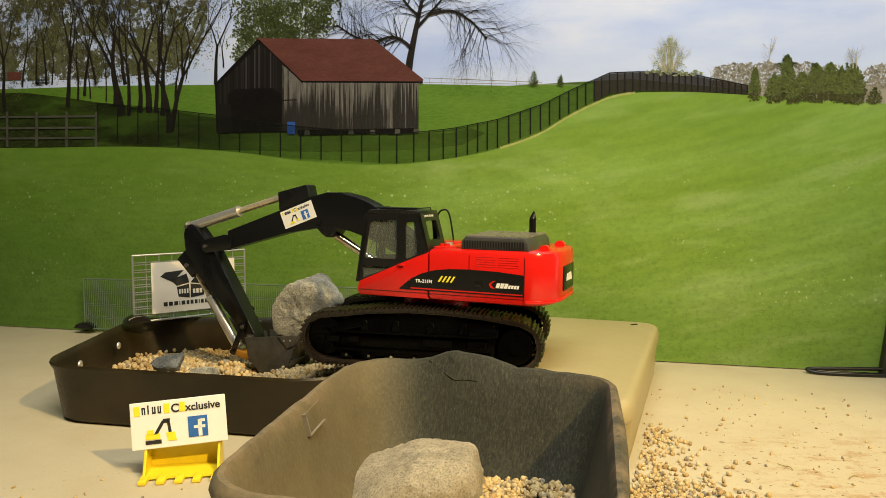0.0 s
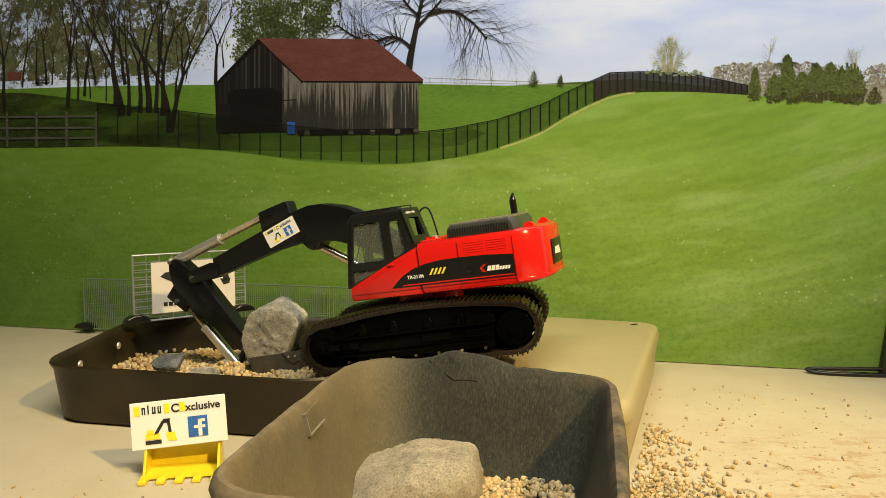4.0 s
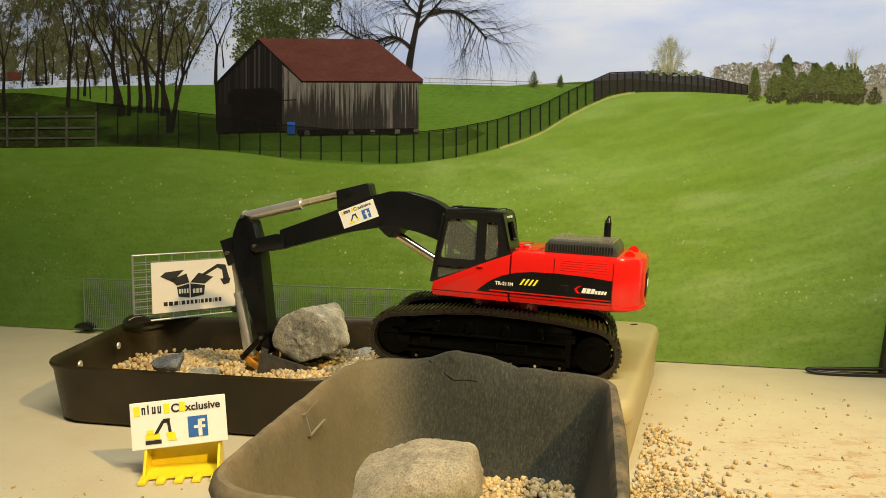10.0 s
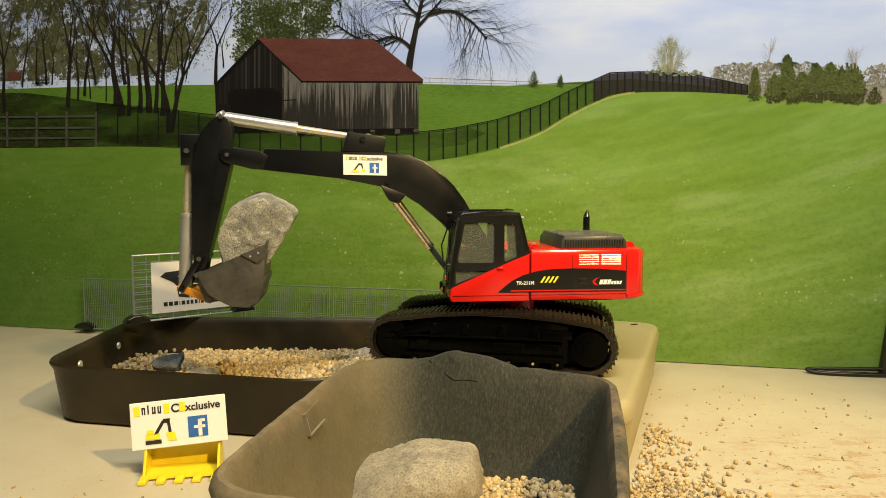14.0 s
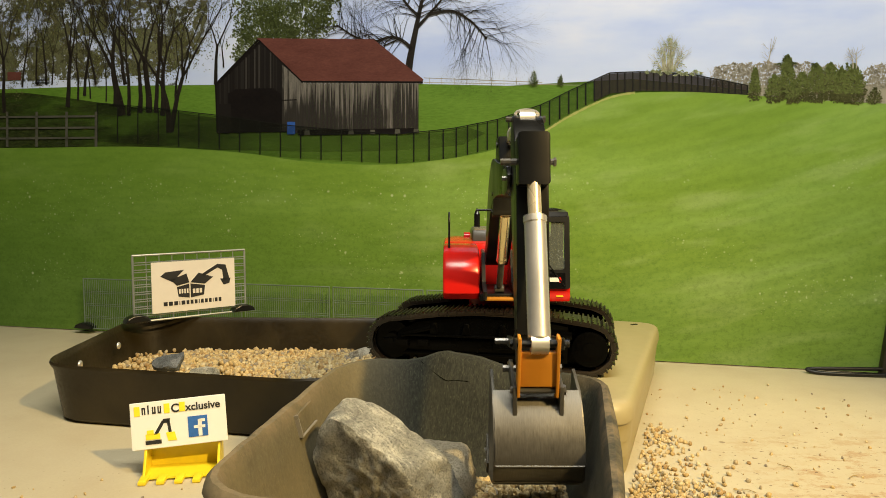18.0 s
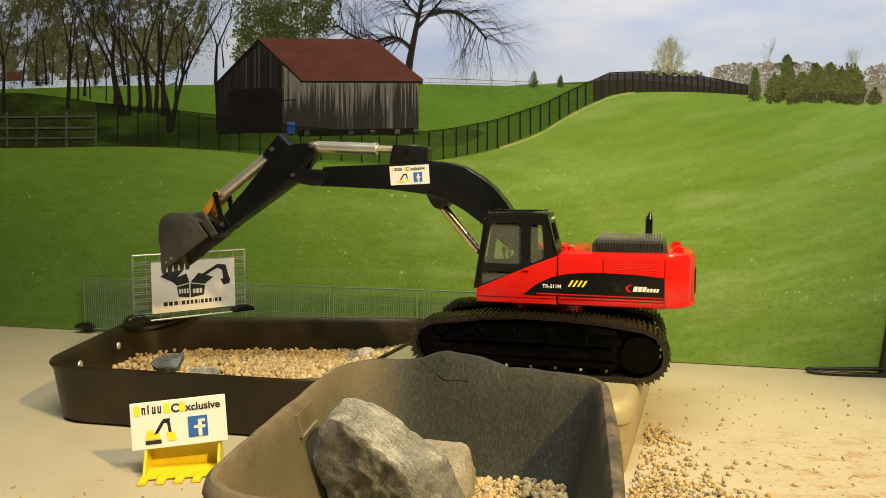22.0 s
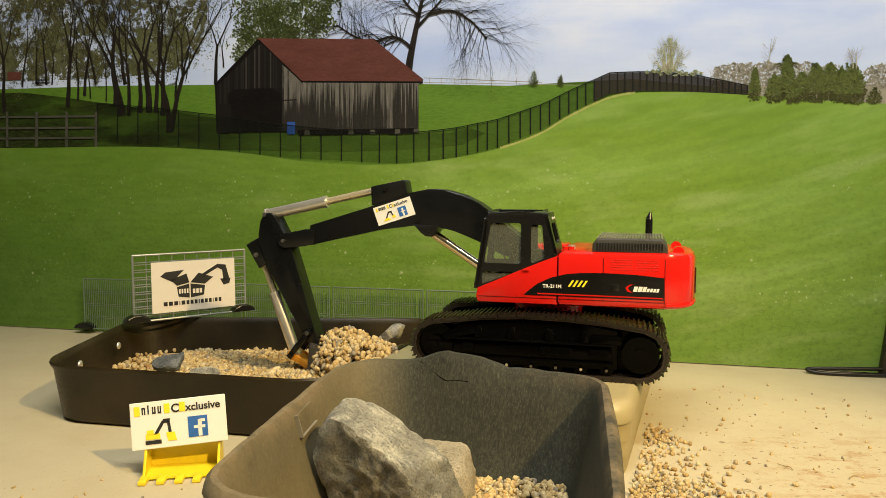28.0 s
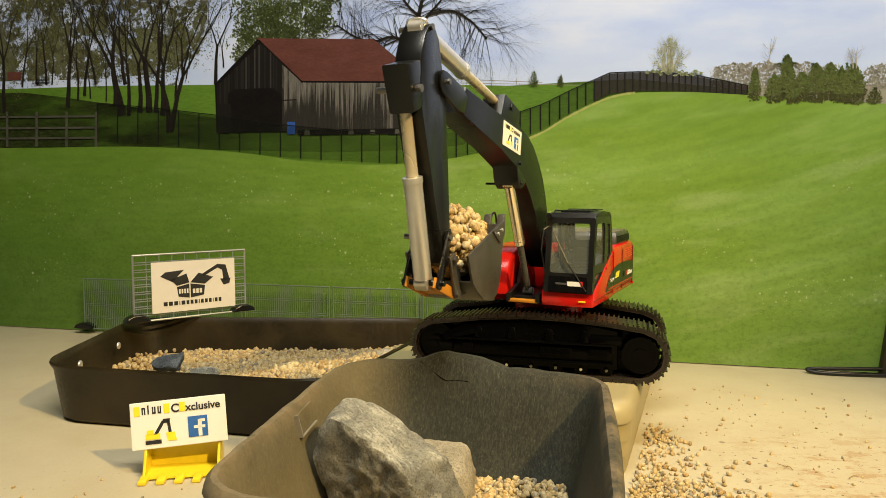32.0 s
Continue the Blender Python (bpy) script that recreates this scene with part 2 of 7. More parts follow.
def tube(points, r, seg=8, bm=None):
    bm = bm or bmesh.new()
    for p, q in zip(points, points[1:]):
        rod(p, q, r, seg, bm)
    for p in points[1:-1]:
        bmesh.ops.create_uvsphere(bm, u_segments=seg, v_segments=6, radius=r, matrix=Matrix.Translation(p))
    return bm


def smooth_path(pts, n=6):
    """A Catmull-Rom curve through points, as many tuples."""
    out = []
    for i in range(len(pts) - 1):
        p0, p1, p2, p3 = (Vector(pts[max(0, min(len(pts) - 1, k))]) for k in (i - 1, i, i + 1, i + 2))
        for s in range(n):
            t = s / n
            out.append(tuple(0.5 * (2 * p1 + (p2 - p0) * t + (2 * p0 - 5 * p1 + 4 * p2 - p3) * t * t + (3 * p1 - p0 - 3 * p2 + p3) * t ** 3)))
    return out + [tuple(pts[-1])]


def round_ring(corners, radius, seg=6):
    """A closed outline of (x, y) with rounded corners."""
    out, n = [], len(corners)
    for i in range(n):
        a, b, c = (Vector(corners[k % n]) for k in (i - 1, i, i + 1))
        u, w = (a - b).normalized(), (c - b).normalized()
        half = u.angle(w) / 2
        r = radius[i] if isinstance(radius, (list, tuple)) else radius
        d = r / math.tan(half)
        p, q = b + u * d, b + w * d
        for s in range(seg + 1):
            t = s / seg
            out.append(tuple((1 - t) ** 2 * p + 2 * t * (1 - t) * b + t * t * q))
    return out


def loft(rings, bm=None, cap_first=False, cap_last=False):
    bm = bm or bmesh.new()
    rows = [[bm.verts.new(p) for p in r] for r in rings]
    for a, b in zip(rows, rows[1:]):
        for i in range(len(a)):
            j = (i + 1) % len(a)
            bm.faces.new((a[i], a[j], b[j], b[i]))
    if cap_first:
        bm.faces.new(rows[0][::-1])
    if cap_last:
        bm.faces.new(rows[-1])
    return bm


def letters(body, size, m, parent, material, name="lettering"):
    """Raised lettering in the built-in font, its foot at m."""
    text = bpy.data.curves.new(name, "FONT")
    text.body, text.size, text.extrude, text.offset = body, size, 0.0001, size * 0.022
    text.materials.append(material)
    ob = new(name, text)
    ob.parent, ob.matrix_basis = parent, m
    return ob


def thing(name, label, category, at=None, group="", kind=""):
    return tagged(at or new(name), label, category, group, kind)


# ---- the room and the bench ----


def setting():
    table = part("tabletop", box(-2.2, 2.2, -0.9, 2.05, -0.04, 0, 0.004), TABLEM)
    tagged(table, "off-white painted board bench top with ochre dirt", "table", kind="structure")
    for x in (-2.0, 2.0):
        for y in (-0.75, 1.9):
            tagged(part("table_leg", box(x - 0.04, x + 0.04, y - 0.04, y + 0.04, -0.75, -0.04, 0.004), WALLM), "plain wooden bench leg under the board", "table leg", kind="structure")
    for name, b in (("wall_west", (-2.7, -2.6, -2.6, 2.5, -0.75, 2.0)), ("wall_east", (2.6, 2.7, -2.6, 2.5, -0.75, 2.0)),
                    ("wall_south", (-2.6, 2.6, -2.7, -2.6, -0.75, 2.0)), ("wall_north", (-2.6, 2.6, 2.4, 2.5, -0.75, 2.0))):
        tagged(part(name, box(*b), WALLM), "plain painted room wall", "wall", kind="structure")
    tagged(part("floor", box(-2.7, 2.7, -2.7, 2.5, -0.8, -0.75), FLOORM), "grey concrete room floor", "floor", kind="structure")
    tagged(part("ceiling", box(-2.7, 2.7, -2.7, 2.5, 2.0, 2.06), WALLM), "plain painted ceiling", "ceiling", kind="structure")


setting()
# ---- the printed landscape on the wall behind the bench: a flat sheet, its picture laid on in flat printed shapes ----


def paper(name, rough=0.5):
    """Matt printed vinyl, with little gloss."""
    n = Nodes(name, rough)
    n.b.inputs["Specular IOR Level"].default_value = 0.16
    return n


def print_mat(name, lo, hi, scale=40, stretch=None, fine=200, rough=0.5, amount=0.5):
    n = paper(name, rough)
    a, b = n.noise(scale, 5, 0.6, stretch), n.noise(fine, 4, 0.7, stretch)
    n.colour(n.mix(amount, n.ramp(a, [(0.32, lo), (0.68, hi)]), n.ramp(b, [(0.3, lo), (0.7, hi)])))
    return n.m


def leaf_mat(name, stops):
    n = paper(name, 0.55)
    n.colour(n.ramp(n.island(), stops))
    return n.m


def sky_mat():
    n = paper("printed_sky", 0.45)
    c = n.ramp(n.noise(2.6, 5, 0.55, (0.7, 1, 2.2)), [(0.36, (0.41, 0.53, 0.92)), (0.50, (0.60, 0.69, 0.96)), (0.66, (0.84, 0.86, 0.97))])
    n.colour(n.mix(n.remap(n.axis(2), 0.50, 0.62), (0.66, 0.75, 0.98), c))
    return n.m


def lawn_mat():
    """Mown grass: broad pale sweeps that climb the hill, fine blades, scattered seed heads."""
    n = paper("printed_lawn", 0.42)
    big = n.noise(1.3, 3, 0.5, (0.5, 1, 1.3))
    bend = n.remap(n.axis(0), 0.85, 2.15, 0.0, 1.0)
    v = n.t.nodes.new("ShaderNodeMath")
    v.operation = "SUBTRACT"
    n.link(n.axis(2), v.inputs[0])
    n.link(n.times(n.times(bend, bend), 0.26), v.inputs[1])
    xyz = n.t.nodes.new("ShaderNodeCombineXYZ")
    n.link(n.times(n.axis(0), 0.22), xyz.inputs[0])
    n.link(v.outputs[0], xyz.inputs[2])

    def sweep(scale, detail):
        t = n.t.nodes.new("ShaderNodeTexNoise")
        t.inputs["Scale"].default_value, t.inputs["Detail"].default_value, t.inputs["Roughness"].default_value = scale, detail, 0.5
        n.link(xyz.outputs[0], t.inputs["Vector"])
        return t.outputs["Fac"]
    blade, clump = n.noise(170, 6, 0.75, (0.8, 1, 1.0)), n.noise(22, 6, 0.7, (0.7, 1, 3.4))
    side = n.remap(n.axis(0), 0.25, 1.50)
    hill = n.remap(n.axis(0), 0.55, 1.25, 0.18, 1.0)
    c = n.mix(side, (0.158, 0.272, 0.033), (0.250, 0.388, 0.055))
    c = n.mix(n.times(n.ramp(sweep(9, 3), [(0.46, (0, 0, 0)), (0.68, (1, 1, 1))]), n.times(hill, 0.8)), c, (0.325, 0.49, 0.11))
    c = n.mix(n.times(n.ramp(sweep(24, 4), [(0.52, (0, 0, 0)), (0.74, (1, 1, 1))]), n.times(hill, 0.65)), c, (0.43, 0.545, 0.20))
    c = n.mix(n.times(n.ramp(big, [(0.35, (1, 1, 1)), (0.6, (0, 0, 0))]), 0.25), c, (0.085, 0.195, 0.018))
    c = n.mix(n.times(n.remap(n.axis(2), 0.36, 0.06, 0, 0.6), n.remap(n.axis(0), 0.6, 1.5, 0.7, 0.75)), c, (0.085, 0.160, 0.048))
    c = n.mix(0.34, c, n.ramp(sweep(70, 5), [(0.36, (0.60, 0.68, 0.55)), (0.60, (1, 1, 1))]), "MULTIPLY")
    near = n.remap(n.axis(2), 0.50, 0.14, 0.12, 0.62)
    c = n.mix(n.times(near, 0.22), c, n.ramp(clump, [(0.36, (0.55, 0.62, 0.5)), (0.58, (1, 1, 1))]), "MULTIPLY")
    c = n.mix(near, c, n.ramp(blade, [(0.32, (0.48, 0.54, 0.42)), (0.52, (0.92, 0.95, 0.88)), (0.72, (1, 1, 1))]), "MULTIPLY")
    patch = n.ramp(n.noise(4.6, 5, 0.6, (0.8, 1, 1.8)), [(0.49, (0, 0, 0)), (0.55, (1, 1, 1))])
    low = n.times(n.times(n.remap(n.axis(2), 0.40, 0.33), n.remap(n.axis(2), 0.07, 0.13)), patch)
    for scale, size, strong in ((80, 0.14, 0.5), (42, 0.115, 0.6), (150, 0.16, 0.35)):
        bloom = n.ramp(n.voronoi(scale), [(size * 0.5, (1, 1, 1)), (size * 1.4, (0, 0, 0))])
        keep = n.ramp(n.noise(scale * 0.5, 2), [(0.48, (0, 0, 0)), (0.56, (1, 1, 1))])
        c = n.mix(n.times(n.times(n.times(bloom, keep), low), strong), c, (0.62, 0.68, 0.42))
    n.colour(c)
    return n.m


SKYP, LAWNP = sky_mat(), lawn_mat()
FARGRASS = print_mat("printed_far_grass", (0.070, 0.155, 0.014), (0.175, 0.310, 0.040), 5, (0.5, 1, 2.5), 120)
BARKP = print_mat("printed_bark", (0.008, 0.0065, 0.005), (0.030, 0.024, 0.018), 60, (2, 1, 0.5))
TWIGP = print_mat("printed_twigs", (0.030, 0.024, 0.016), (0.075, 0.062, 0.042), 60, (2, 1, 0.5))
LEAFD = leaf_mat("printed_wood_leaves", [(0.0, (0.050, 0.046, 0.018)), (0.4, (0.085, 0.088, 0.030)), (0.75, (0.125, 0.145, 0.045)), (1.0, (0.20, 0.22, 0.09))])
LEAFG = leaf_mat("printed_green_leaves", [(0.0, (0.028, 0.038, 0.012)), (0.4, (0.070, 0.090, 0.028)), (0.8, (0.13, 0.165, 0.050)), (1.0, (0.23, 0.27, 0.10))])
LEAFO = leaf_mat("printed_olive_leaves", [(0.0, (0.050, 0.068, 0.018)), (0.5, (0.085, 0.112, 0.032)), (1.0, (0.150, 0.180, 0.060))])
LEAFP = leaf_mat("printed_pale_leaves", [(0.0, (0.20, 0.23, 0.10)), (0.5, (0.32, 0.36, 0.18)), (1.0, (0.5, 0.52, 0.34))])
LEAFB = leaf_mat("printed_brown_green", [(0.0, (0.062, 0.064, 0.020)), (0.5, (0.082, 0.088, 0.028)), (1.0, (0.115, 0.122, 0.042))])
LEAFY = leaf_mat("printed_sunlit_olive", [(0.0, (0.095, 0.120, 0.030)), (0.5, (0.130, 0.165, 0.042)), (1.0, (0.185, 0.220, 0.066))])
TWIGL = leaf_mat("printed_pale_twigs", [(0.0, (0.30, 0.27, 0.17)), (0.5, (0.42, 0.40, 0.26)), (1.0, (0.54, 0.52, 0.38))])
HAZE = leaf_mat("printed_far_wood", [(0.0, (0.30, 0.27, 0.20)), (0.5, (0.38, 0.35, 0.27)), (1.0, (0.47, 0.44, 0.36))])
ROOFP = print_mat("printed_rust_roof", (0.088, 0.029, 0.022), (0.175, 0.062, 0.047), 14, (1, 1, 3), 160)


def board_mat():
    """Weathered boards: pale grey grain, black stains climbing from the ground in ragged streaks."""
    n = paper("printed_grey_boards", 0.6)
    grain, streak = n.noise(420, 4, 0.7, (1, 1, 0.05)), n.noise(260, 5, 0.75, (1, 1, 0.10))
    base = n.mix(n.noise(90, 3, 0.6, (1, 1, 0.2)), (0.10, 0.090, 0.076), (0.30, 0.27, 0.225))
    base = n.mix(0.6, base, n.ramp(grain, [(0.36, (0.30, 0.29, 0.27)), (0.60, (1, 1, 1))]), "MULTIPLY")
    low = n.remap(n.axis(2), 0.535, 0.465, 0.0, 1.0)
    wide = n.noise(11, 3, 0.5, (1, 1, 0.1))
    climb = n.t.nodes.new("ShaderNodeMath")
    climb.operation = "ADD"
    jitter = n.t.nodes.new("ShaderNodeMath")
    jitter.operation = "ADD"
    n.link(n.remap(streak, 0.28, 0.72, -0.25, 0.25), jitter.inputs[0])
    n.link(n.remap(n.island(), 0.0, 1.0, -0.30, 0.55), jitter.inputs[1])
    n.link(jitter.outputs[0], climb.inputs[0])
    n.link(n.times(low, n.remap(wide, 0.35, 0.65, 0.45, 1.15)), climb.inputs[1])
    n.colour(n.mix(n.ramp(climb.outputs[0], [(0.22, (0, 0, 0)), (0.62, (0.92, 0.92, 0.92))]), base, (0.020, 0.017, 0.014)))
    return n.m


BOARDP = board_mat()
BOARDD = leaf_mat("printed_dark_boards", [(0.0, (0.010, 0.008, 0.007)), (0.6, (0.014, 0.0115, 0.010)), (0.9, (0.024, 0.021, 0.018)), (1.0, (0.060, 0.053, 0.045))])
DARKP = print_mat("printed_dark_doorway", (0.004, 0.003, 0.003), (0.012, 0.009, 0.008), 20)
FENCEP = print_mat("printed_black_fence", (0.006, 0.007, 0.005), (0.016, 0.016, 0.012), 80)
RAILP = print_mat("printed_wood_rail", (0.05, 0.05, 0.035), (0.12, 0.115, 0.085), 40)
PATHP = print_mat("printed_dry_verge", (0.30, 0.36, 0.08), (0.50, 0.50, 0.17), 60)
BARRELP = print_mat("printed_blue_barrel", (0.02, 0.07, 0.28), (0.04, 0.12, 0.42), 40)


def tree_shade_mat():
    """Printed dappled shade on the grass, thinning away from the wood."""
    n = paper("printed_tree_shade", 0.5)
    a, b = n.noise(9, 5, 0.6, (0.5, 1, 2.2)), n.noise(90, 5, 0.7, (0.7, 1, 1.5))
    n.colour(n.ramp(b, [(0.32, (0.012, 0.018, 0.005)), (0.68, (0.045, 0.060, 0.014))]))
    n.link(n.times(n.ramp(a, [(0.36, (0.30, 0.30, 0.30)), (0.60, (0.95, 0.95, 0.95))]), n.remap(n.axis(0), 0.36, 0.74, 1.0, 0.30)), n.b.inputs["Alpha"])
    return n.m


def mesh_shade_mat(name, c, alpha):
    n = paper(name, 0.5)
    n.colour(c)
    n.b.inputs["Alpha"].default_value = alpha
    return n.m


def foliage_mat(name, lo, mid, hi, scale, cut, most=1.0):
    """Printed foliage with ragged gaps through which the sky shows."""
    n = paper(name, 0.55)
    a, b, g = n.noise(scale, 8, 0.72), n.noise(scale * 3.1, 6, 0.7), n.noise(scale * 0.22, 3, 0.5)
    n.colour(n.mix(0.5, n.ramp(b, [(0.34, lo), (0.5, mid), (0.66, hi)]), n.ramp(g, [(0.36, lo), (0.5, mid), (0.64, hi)])))
    n.link(n.ramp(n.mix(0.42, a, g), [(cut, (0, 0, 0)), (cut + 0.035, (most, most, most))]), n.b.inputs["Alpha"])
    return n.m


WOODP = foliage_mat("printed_wood_canopy", (0.050, 0.043, 0.022), (0.105, 0.100, 0.042), (0.18, 0.19, 0.075), 62, 0.462, 0.85)
UNDERP = foliage_mat("printed_dark_thicket", (0.040, 0.034, 0.018), (0.080, 0.074, 0.032), (0.13, 0.13, 0.050), 40, 0.510, 0.7)
TREESHADE = tree_shade_mat()
FMESHP = mesh_shade_mat("printed_fence_mesh", (0.012, 0.016, 0.008), 0.28)
FTOPP = mesh_shade_mat("printed_dense_mesh", (0.035, 0.028, 0.022), 0.82)

MURAL = new("backdrop")
MURAL.matrix_world = pose(-1.044, 1.70, 0, 0, 0, -13.66)
tagged(MURAL, "printed landscape mural of a barn and green hills", "wall mural", kind="structure")
LAYER = [0]


def lay():
    LAYER[0] += 1
    return -0.00005 * LAYER[0]


def flat(name, material, polys, label="", y=None):
    """Flat printed shapes: each an outline of (along, up) in metres on the sheet."""
    bm, y = bmesh.new(), lay() if y is None else y
    for p in polys:
        f = bm.faces.new([bm.verts.new((a, y, b)) for a, b in p])
        if len(p) > 4:
            bmesh.ops.triangulate(bm, faces=[f])
    return part(name, bm, material, MURAL, label)


def ribbon(a, b, wa, wb):
    d = (Vector(b) - Vector(a))
    if d.length < 1e-6:
        d = Vector((0, 1e-6))
    s = Vector((-d.y, d.x)).normalized()
    a, b = Vector(a), Vector(b)
    return [tuple(a + s * wa / 2), tuple(a - s * wa / 2), tuple(b - s * wb / 2), tuple(b + s * wb / 2)]


def grow(out, p, ang, length, width, depth, rnd, spread=0.5, droop=0.0, keep=0.78):
    """A bare tree as flat tapering ribbons."""
    steps = 3
    for _ in range(steps):
        ang += rnd.uniform(-0.14, 0.14) - droop * math.cos(ang)
        q = (p[0] + math.cos(ang) * length / steps, p[1] + math.sin(ang) * length / steps)
        out.append(ribbon(p, q, width, width * 0.86))
        p, width = q, width * 0.86
    if depth == 0:
        return
    for s in (-1, 1) if rnd.random() < 0.72 else (-1, 0.2, 1):
        grow(out, p, ang + s * rnd.uniform(0.3, 1.0) * spread, length * rnd.uniform(0.6, 0.9) * keep / 0.78, width * 0.66, depth - 1, rnd, spread, droop, keep)


def leaves(out, centre, ru, rv, count, size, rnd):
    """Ragged clumps: small pointed flakes, thicker towards the middle of sub-clumps."""
    clumps = [(rnd.gauss(0, 0.48), rnd.gauss(0, 0.48)) for _ in range(max(4, count // 28))]
    for _ in range(count):
        cu, cv = rnd.choice(clumps)
        u, w = cu + rnd.gauss(0, 0.13), cv + rnd.gauss(0, 0.13)
        if u * u + w * w > 1.15:
            continue
        a, s = rnd.uniform(0, 6.28), size * rnd.uniform(0.5, 1.4)
        o = (centre[0] + u * ru, centre[1] + w * rv)
        out.append([(o[0] + math.cos(a + k) * s * m, o[1] + math.sin(a + k) * s * m) for k, m in ((0, 1), (1.7, 0.55), (3.1, 0.9), (4.6, 0.5))])


def cone_tree(out, base, height, half, count, size, rnd):
    """A pointed evergreen of small flakes in tiers, with a ragged outline."""
    for _ in range(count):
        h = rnd.random() ** 1.25
        tier = 0.72 + 0.28 * (1 - (h * 6) % 1)
        w = half * (1 - h) ** 0.5 * tier * min(1, 0.5 + h * 3)
        o = (base[0] + rnd.uniform(-1, 1) * w + rnd.gauss(0, 0.0012), base[1] + h * height + rnd.gauss(0, 0.0012))
        a, s = rnd.uniform(0.9, 2.2), size * rnd.uniform(0.6, 1.4) * (1 - 0.45 * h)
        out.append([(o[0] + math.cos(a + k) * s * m, o[1] + math.sin(a + k) * s * m) for k, m in ((0, 1.3), (1.7, 0.4), (3.1, 0.8), (4.6, 0.4))])


def bush(out, base, height, half, count, size, rnd, power):
    """A bushy crown of small flakes: a high power gives a round top, a low one a point."""
    phase = rnd.uniform(0, 6.28)
    for _ in range(count):
        h = rnd.random()
        side = rnd.uniform(-1, 1)
        ragged = 0.86 + 0.14 * math.sin(phase + h * 17 + (3 if side > 0 else 0))
        w = half * (1 - h ** power) ** 0.62 * min(1, 0.72 + h * 1.6) * ragged
        o = (base[0] + side * w + rnd.gauss(0, 0.0008), base[1] + h * height + rnd.gauss(0, 0.0008))
        a, s = rnd.uniform(0, 6.28), size * rnd.uniform(0.6, 1.4)
        out.append([(o[0] + math.cos(a + k) * s * m, o[1] + math.sin(a + k) * s * m) for k, m in ((0, 1.1), (1.7, 0.6), (3.1, 0.9), (4.6, 0.6))])


def along(knots, x):
    """The height at x on a line through knots."""
    for (x0, y0), (x1, y1) in zip(knots, knots[1:]):
        if x0 <= x <= x1:
            return y0 + (y1 - y0) * (x - x0) / (x1 - x0)
    return knots[-1][1]


def spot(a, b):
    """From the print's own grid to metres along and up the sheet, which leans a little in its frame."""
    w = 2.146199e-04 * a + -7.460446e-05 * b + 1
    return ((1.544944e-03 * a + -8.015428e-05 * b + 0.04393) / w, (7.018070e-05 * a + -1.297011e-03 * b + 0.74900) / w)


def mural():
    rnd, far = random.Random(5), random.Random(6)
    lay()
    flat("sky", SKYP, [[(-0.35, 0.30), (2.3, 0.30), (2.3, 1.05), (-0.35, 1.05)]], "pale blue printed sky with thin clouds")
    # far woods on the skyline
    out = []
    for x, y, half in ((1270, 134, 8), (1282, 130, 11), (1296, 127, 13), (1312, 128, 12), (1326, 127, 12), (1342, 128, 13), (1358, 124, 13), (1374, 128, 13), (1410, 128, 14), (1425, 126, 12), (1470, 130, 20), (1540, 136, 12), (1556, 132, 13), (1572, 128, 14)):
        p = spot(x, y + 26)
        bush(out, p, 0.041, half * 0.0017, 230, 0.0019, far, 4.0)
        for k in range(5):
            grow(out, (p[0] + (k - 2) * 0.003, p[1]), 1.57 + (2 - k) * 0.16, 0.0175, 0.0012, 2, far, 0.4)
    flat("far_wood_floor", HAZE, [ribbon(spot(1268, 166), spot(1600, 168), 0.030, 0.036)])
    flat("far_wood", HAZE, out, "hazy bare woods on the skyline")
    flat("far_field", FARGRASS, [[(-0.0632, 0.5509), (0.3303, 0.5486), (0.6310, 0.5412), (1.0470, 0.5287), (1.2034, 0.5204), (1.3312, 0.5184), (1.4335, 0.5253), (1.6379, 0.4985), (1.6426, 0.3588), (-0.0755, 0.3687)]], "bright printed grass behind the barn")
    flat("shaded_field", TREESHADE, [[(-0.0637, 0.5432), (0.0929, 0.5411), (0.1980, 0.5279), (0.3142, 0.5099), (0.4683, 0.4890), (0.6290, 0.4663), (0.8074, 0.4419), (0.9769, 0.4322), (1.0812, 0.4326), (1.1265, 0.4427), (1.1600, 0.4313), (1.1153, 0.4102), (1.0468, 0.4022), (0.8562, 0.3977), (0.4655, 0.4094), (-0.0723, 0.4159)]], "dappled shade on the grass under the trees")
    thin = [ribbon((1.0356, 0.5411), (1.2679, 0.5246), 0.0012, 0.0012), ribbon((1.0355, 0.5324), (1.3417, 0.5170), 0.001, 0.001)]
    thin += [ribbon(spot(760 + k * 22, 138), spot(760 + k * 22, 150), 0.0009, 0.0009) for k in range(9)]
    flat("far_rail_fence", HAZE, thin)
    # woods behind the barn
    lf = []
    for c, ru, rv, n in (((0.1300, 0.6574), 0.16, 0.10, 800), ((0.3067, 0.6612), 0.16, 0.11, 800), ((0.4597, 0.6301), 0.13, 0.10, 700), ((0.1936, 0.7280), 0.22, 0.07, 900), ((0.5164, 0.6978), 0.16, 0.07, 700), ((0.0655, 0.5976), 0.07, 0.07, 380), ((0.3808, 0.5675), 0.10, 0.035, 200)):
        leaves(lf, c, ru, rv, int(n * 1.7), 0.0019, rnd)
    flat("wood_canopy", WOODP, [[(-0.0443, 0.8296), (0.5750, 0.7866), (0.5636, 0.6720), (0.5429, 0.6076), (0.4713, 0.5726), (0.3023, 0.5642), (-0.0619, 0.5690)]], "olive spring canopy of a printed wood")
    flat("wood_thicket", UNDERP, [[(-0.0443, 0.8296), (0.5394, 0.7891), (0.5271, 0.6154), (0.4841, 0.5460), (0.3750, 0.5301), (0.2142, 0.5548), (-0.0632, 0.5509)]], "dark thicket between the printed trunks")
    twigs = []
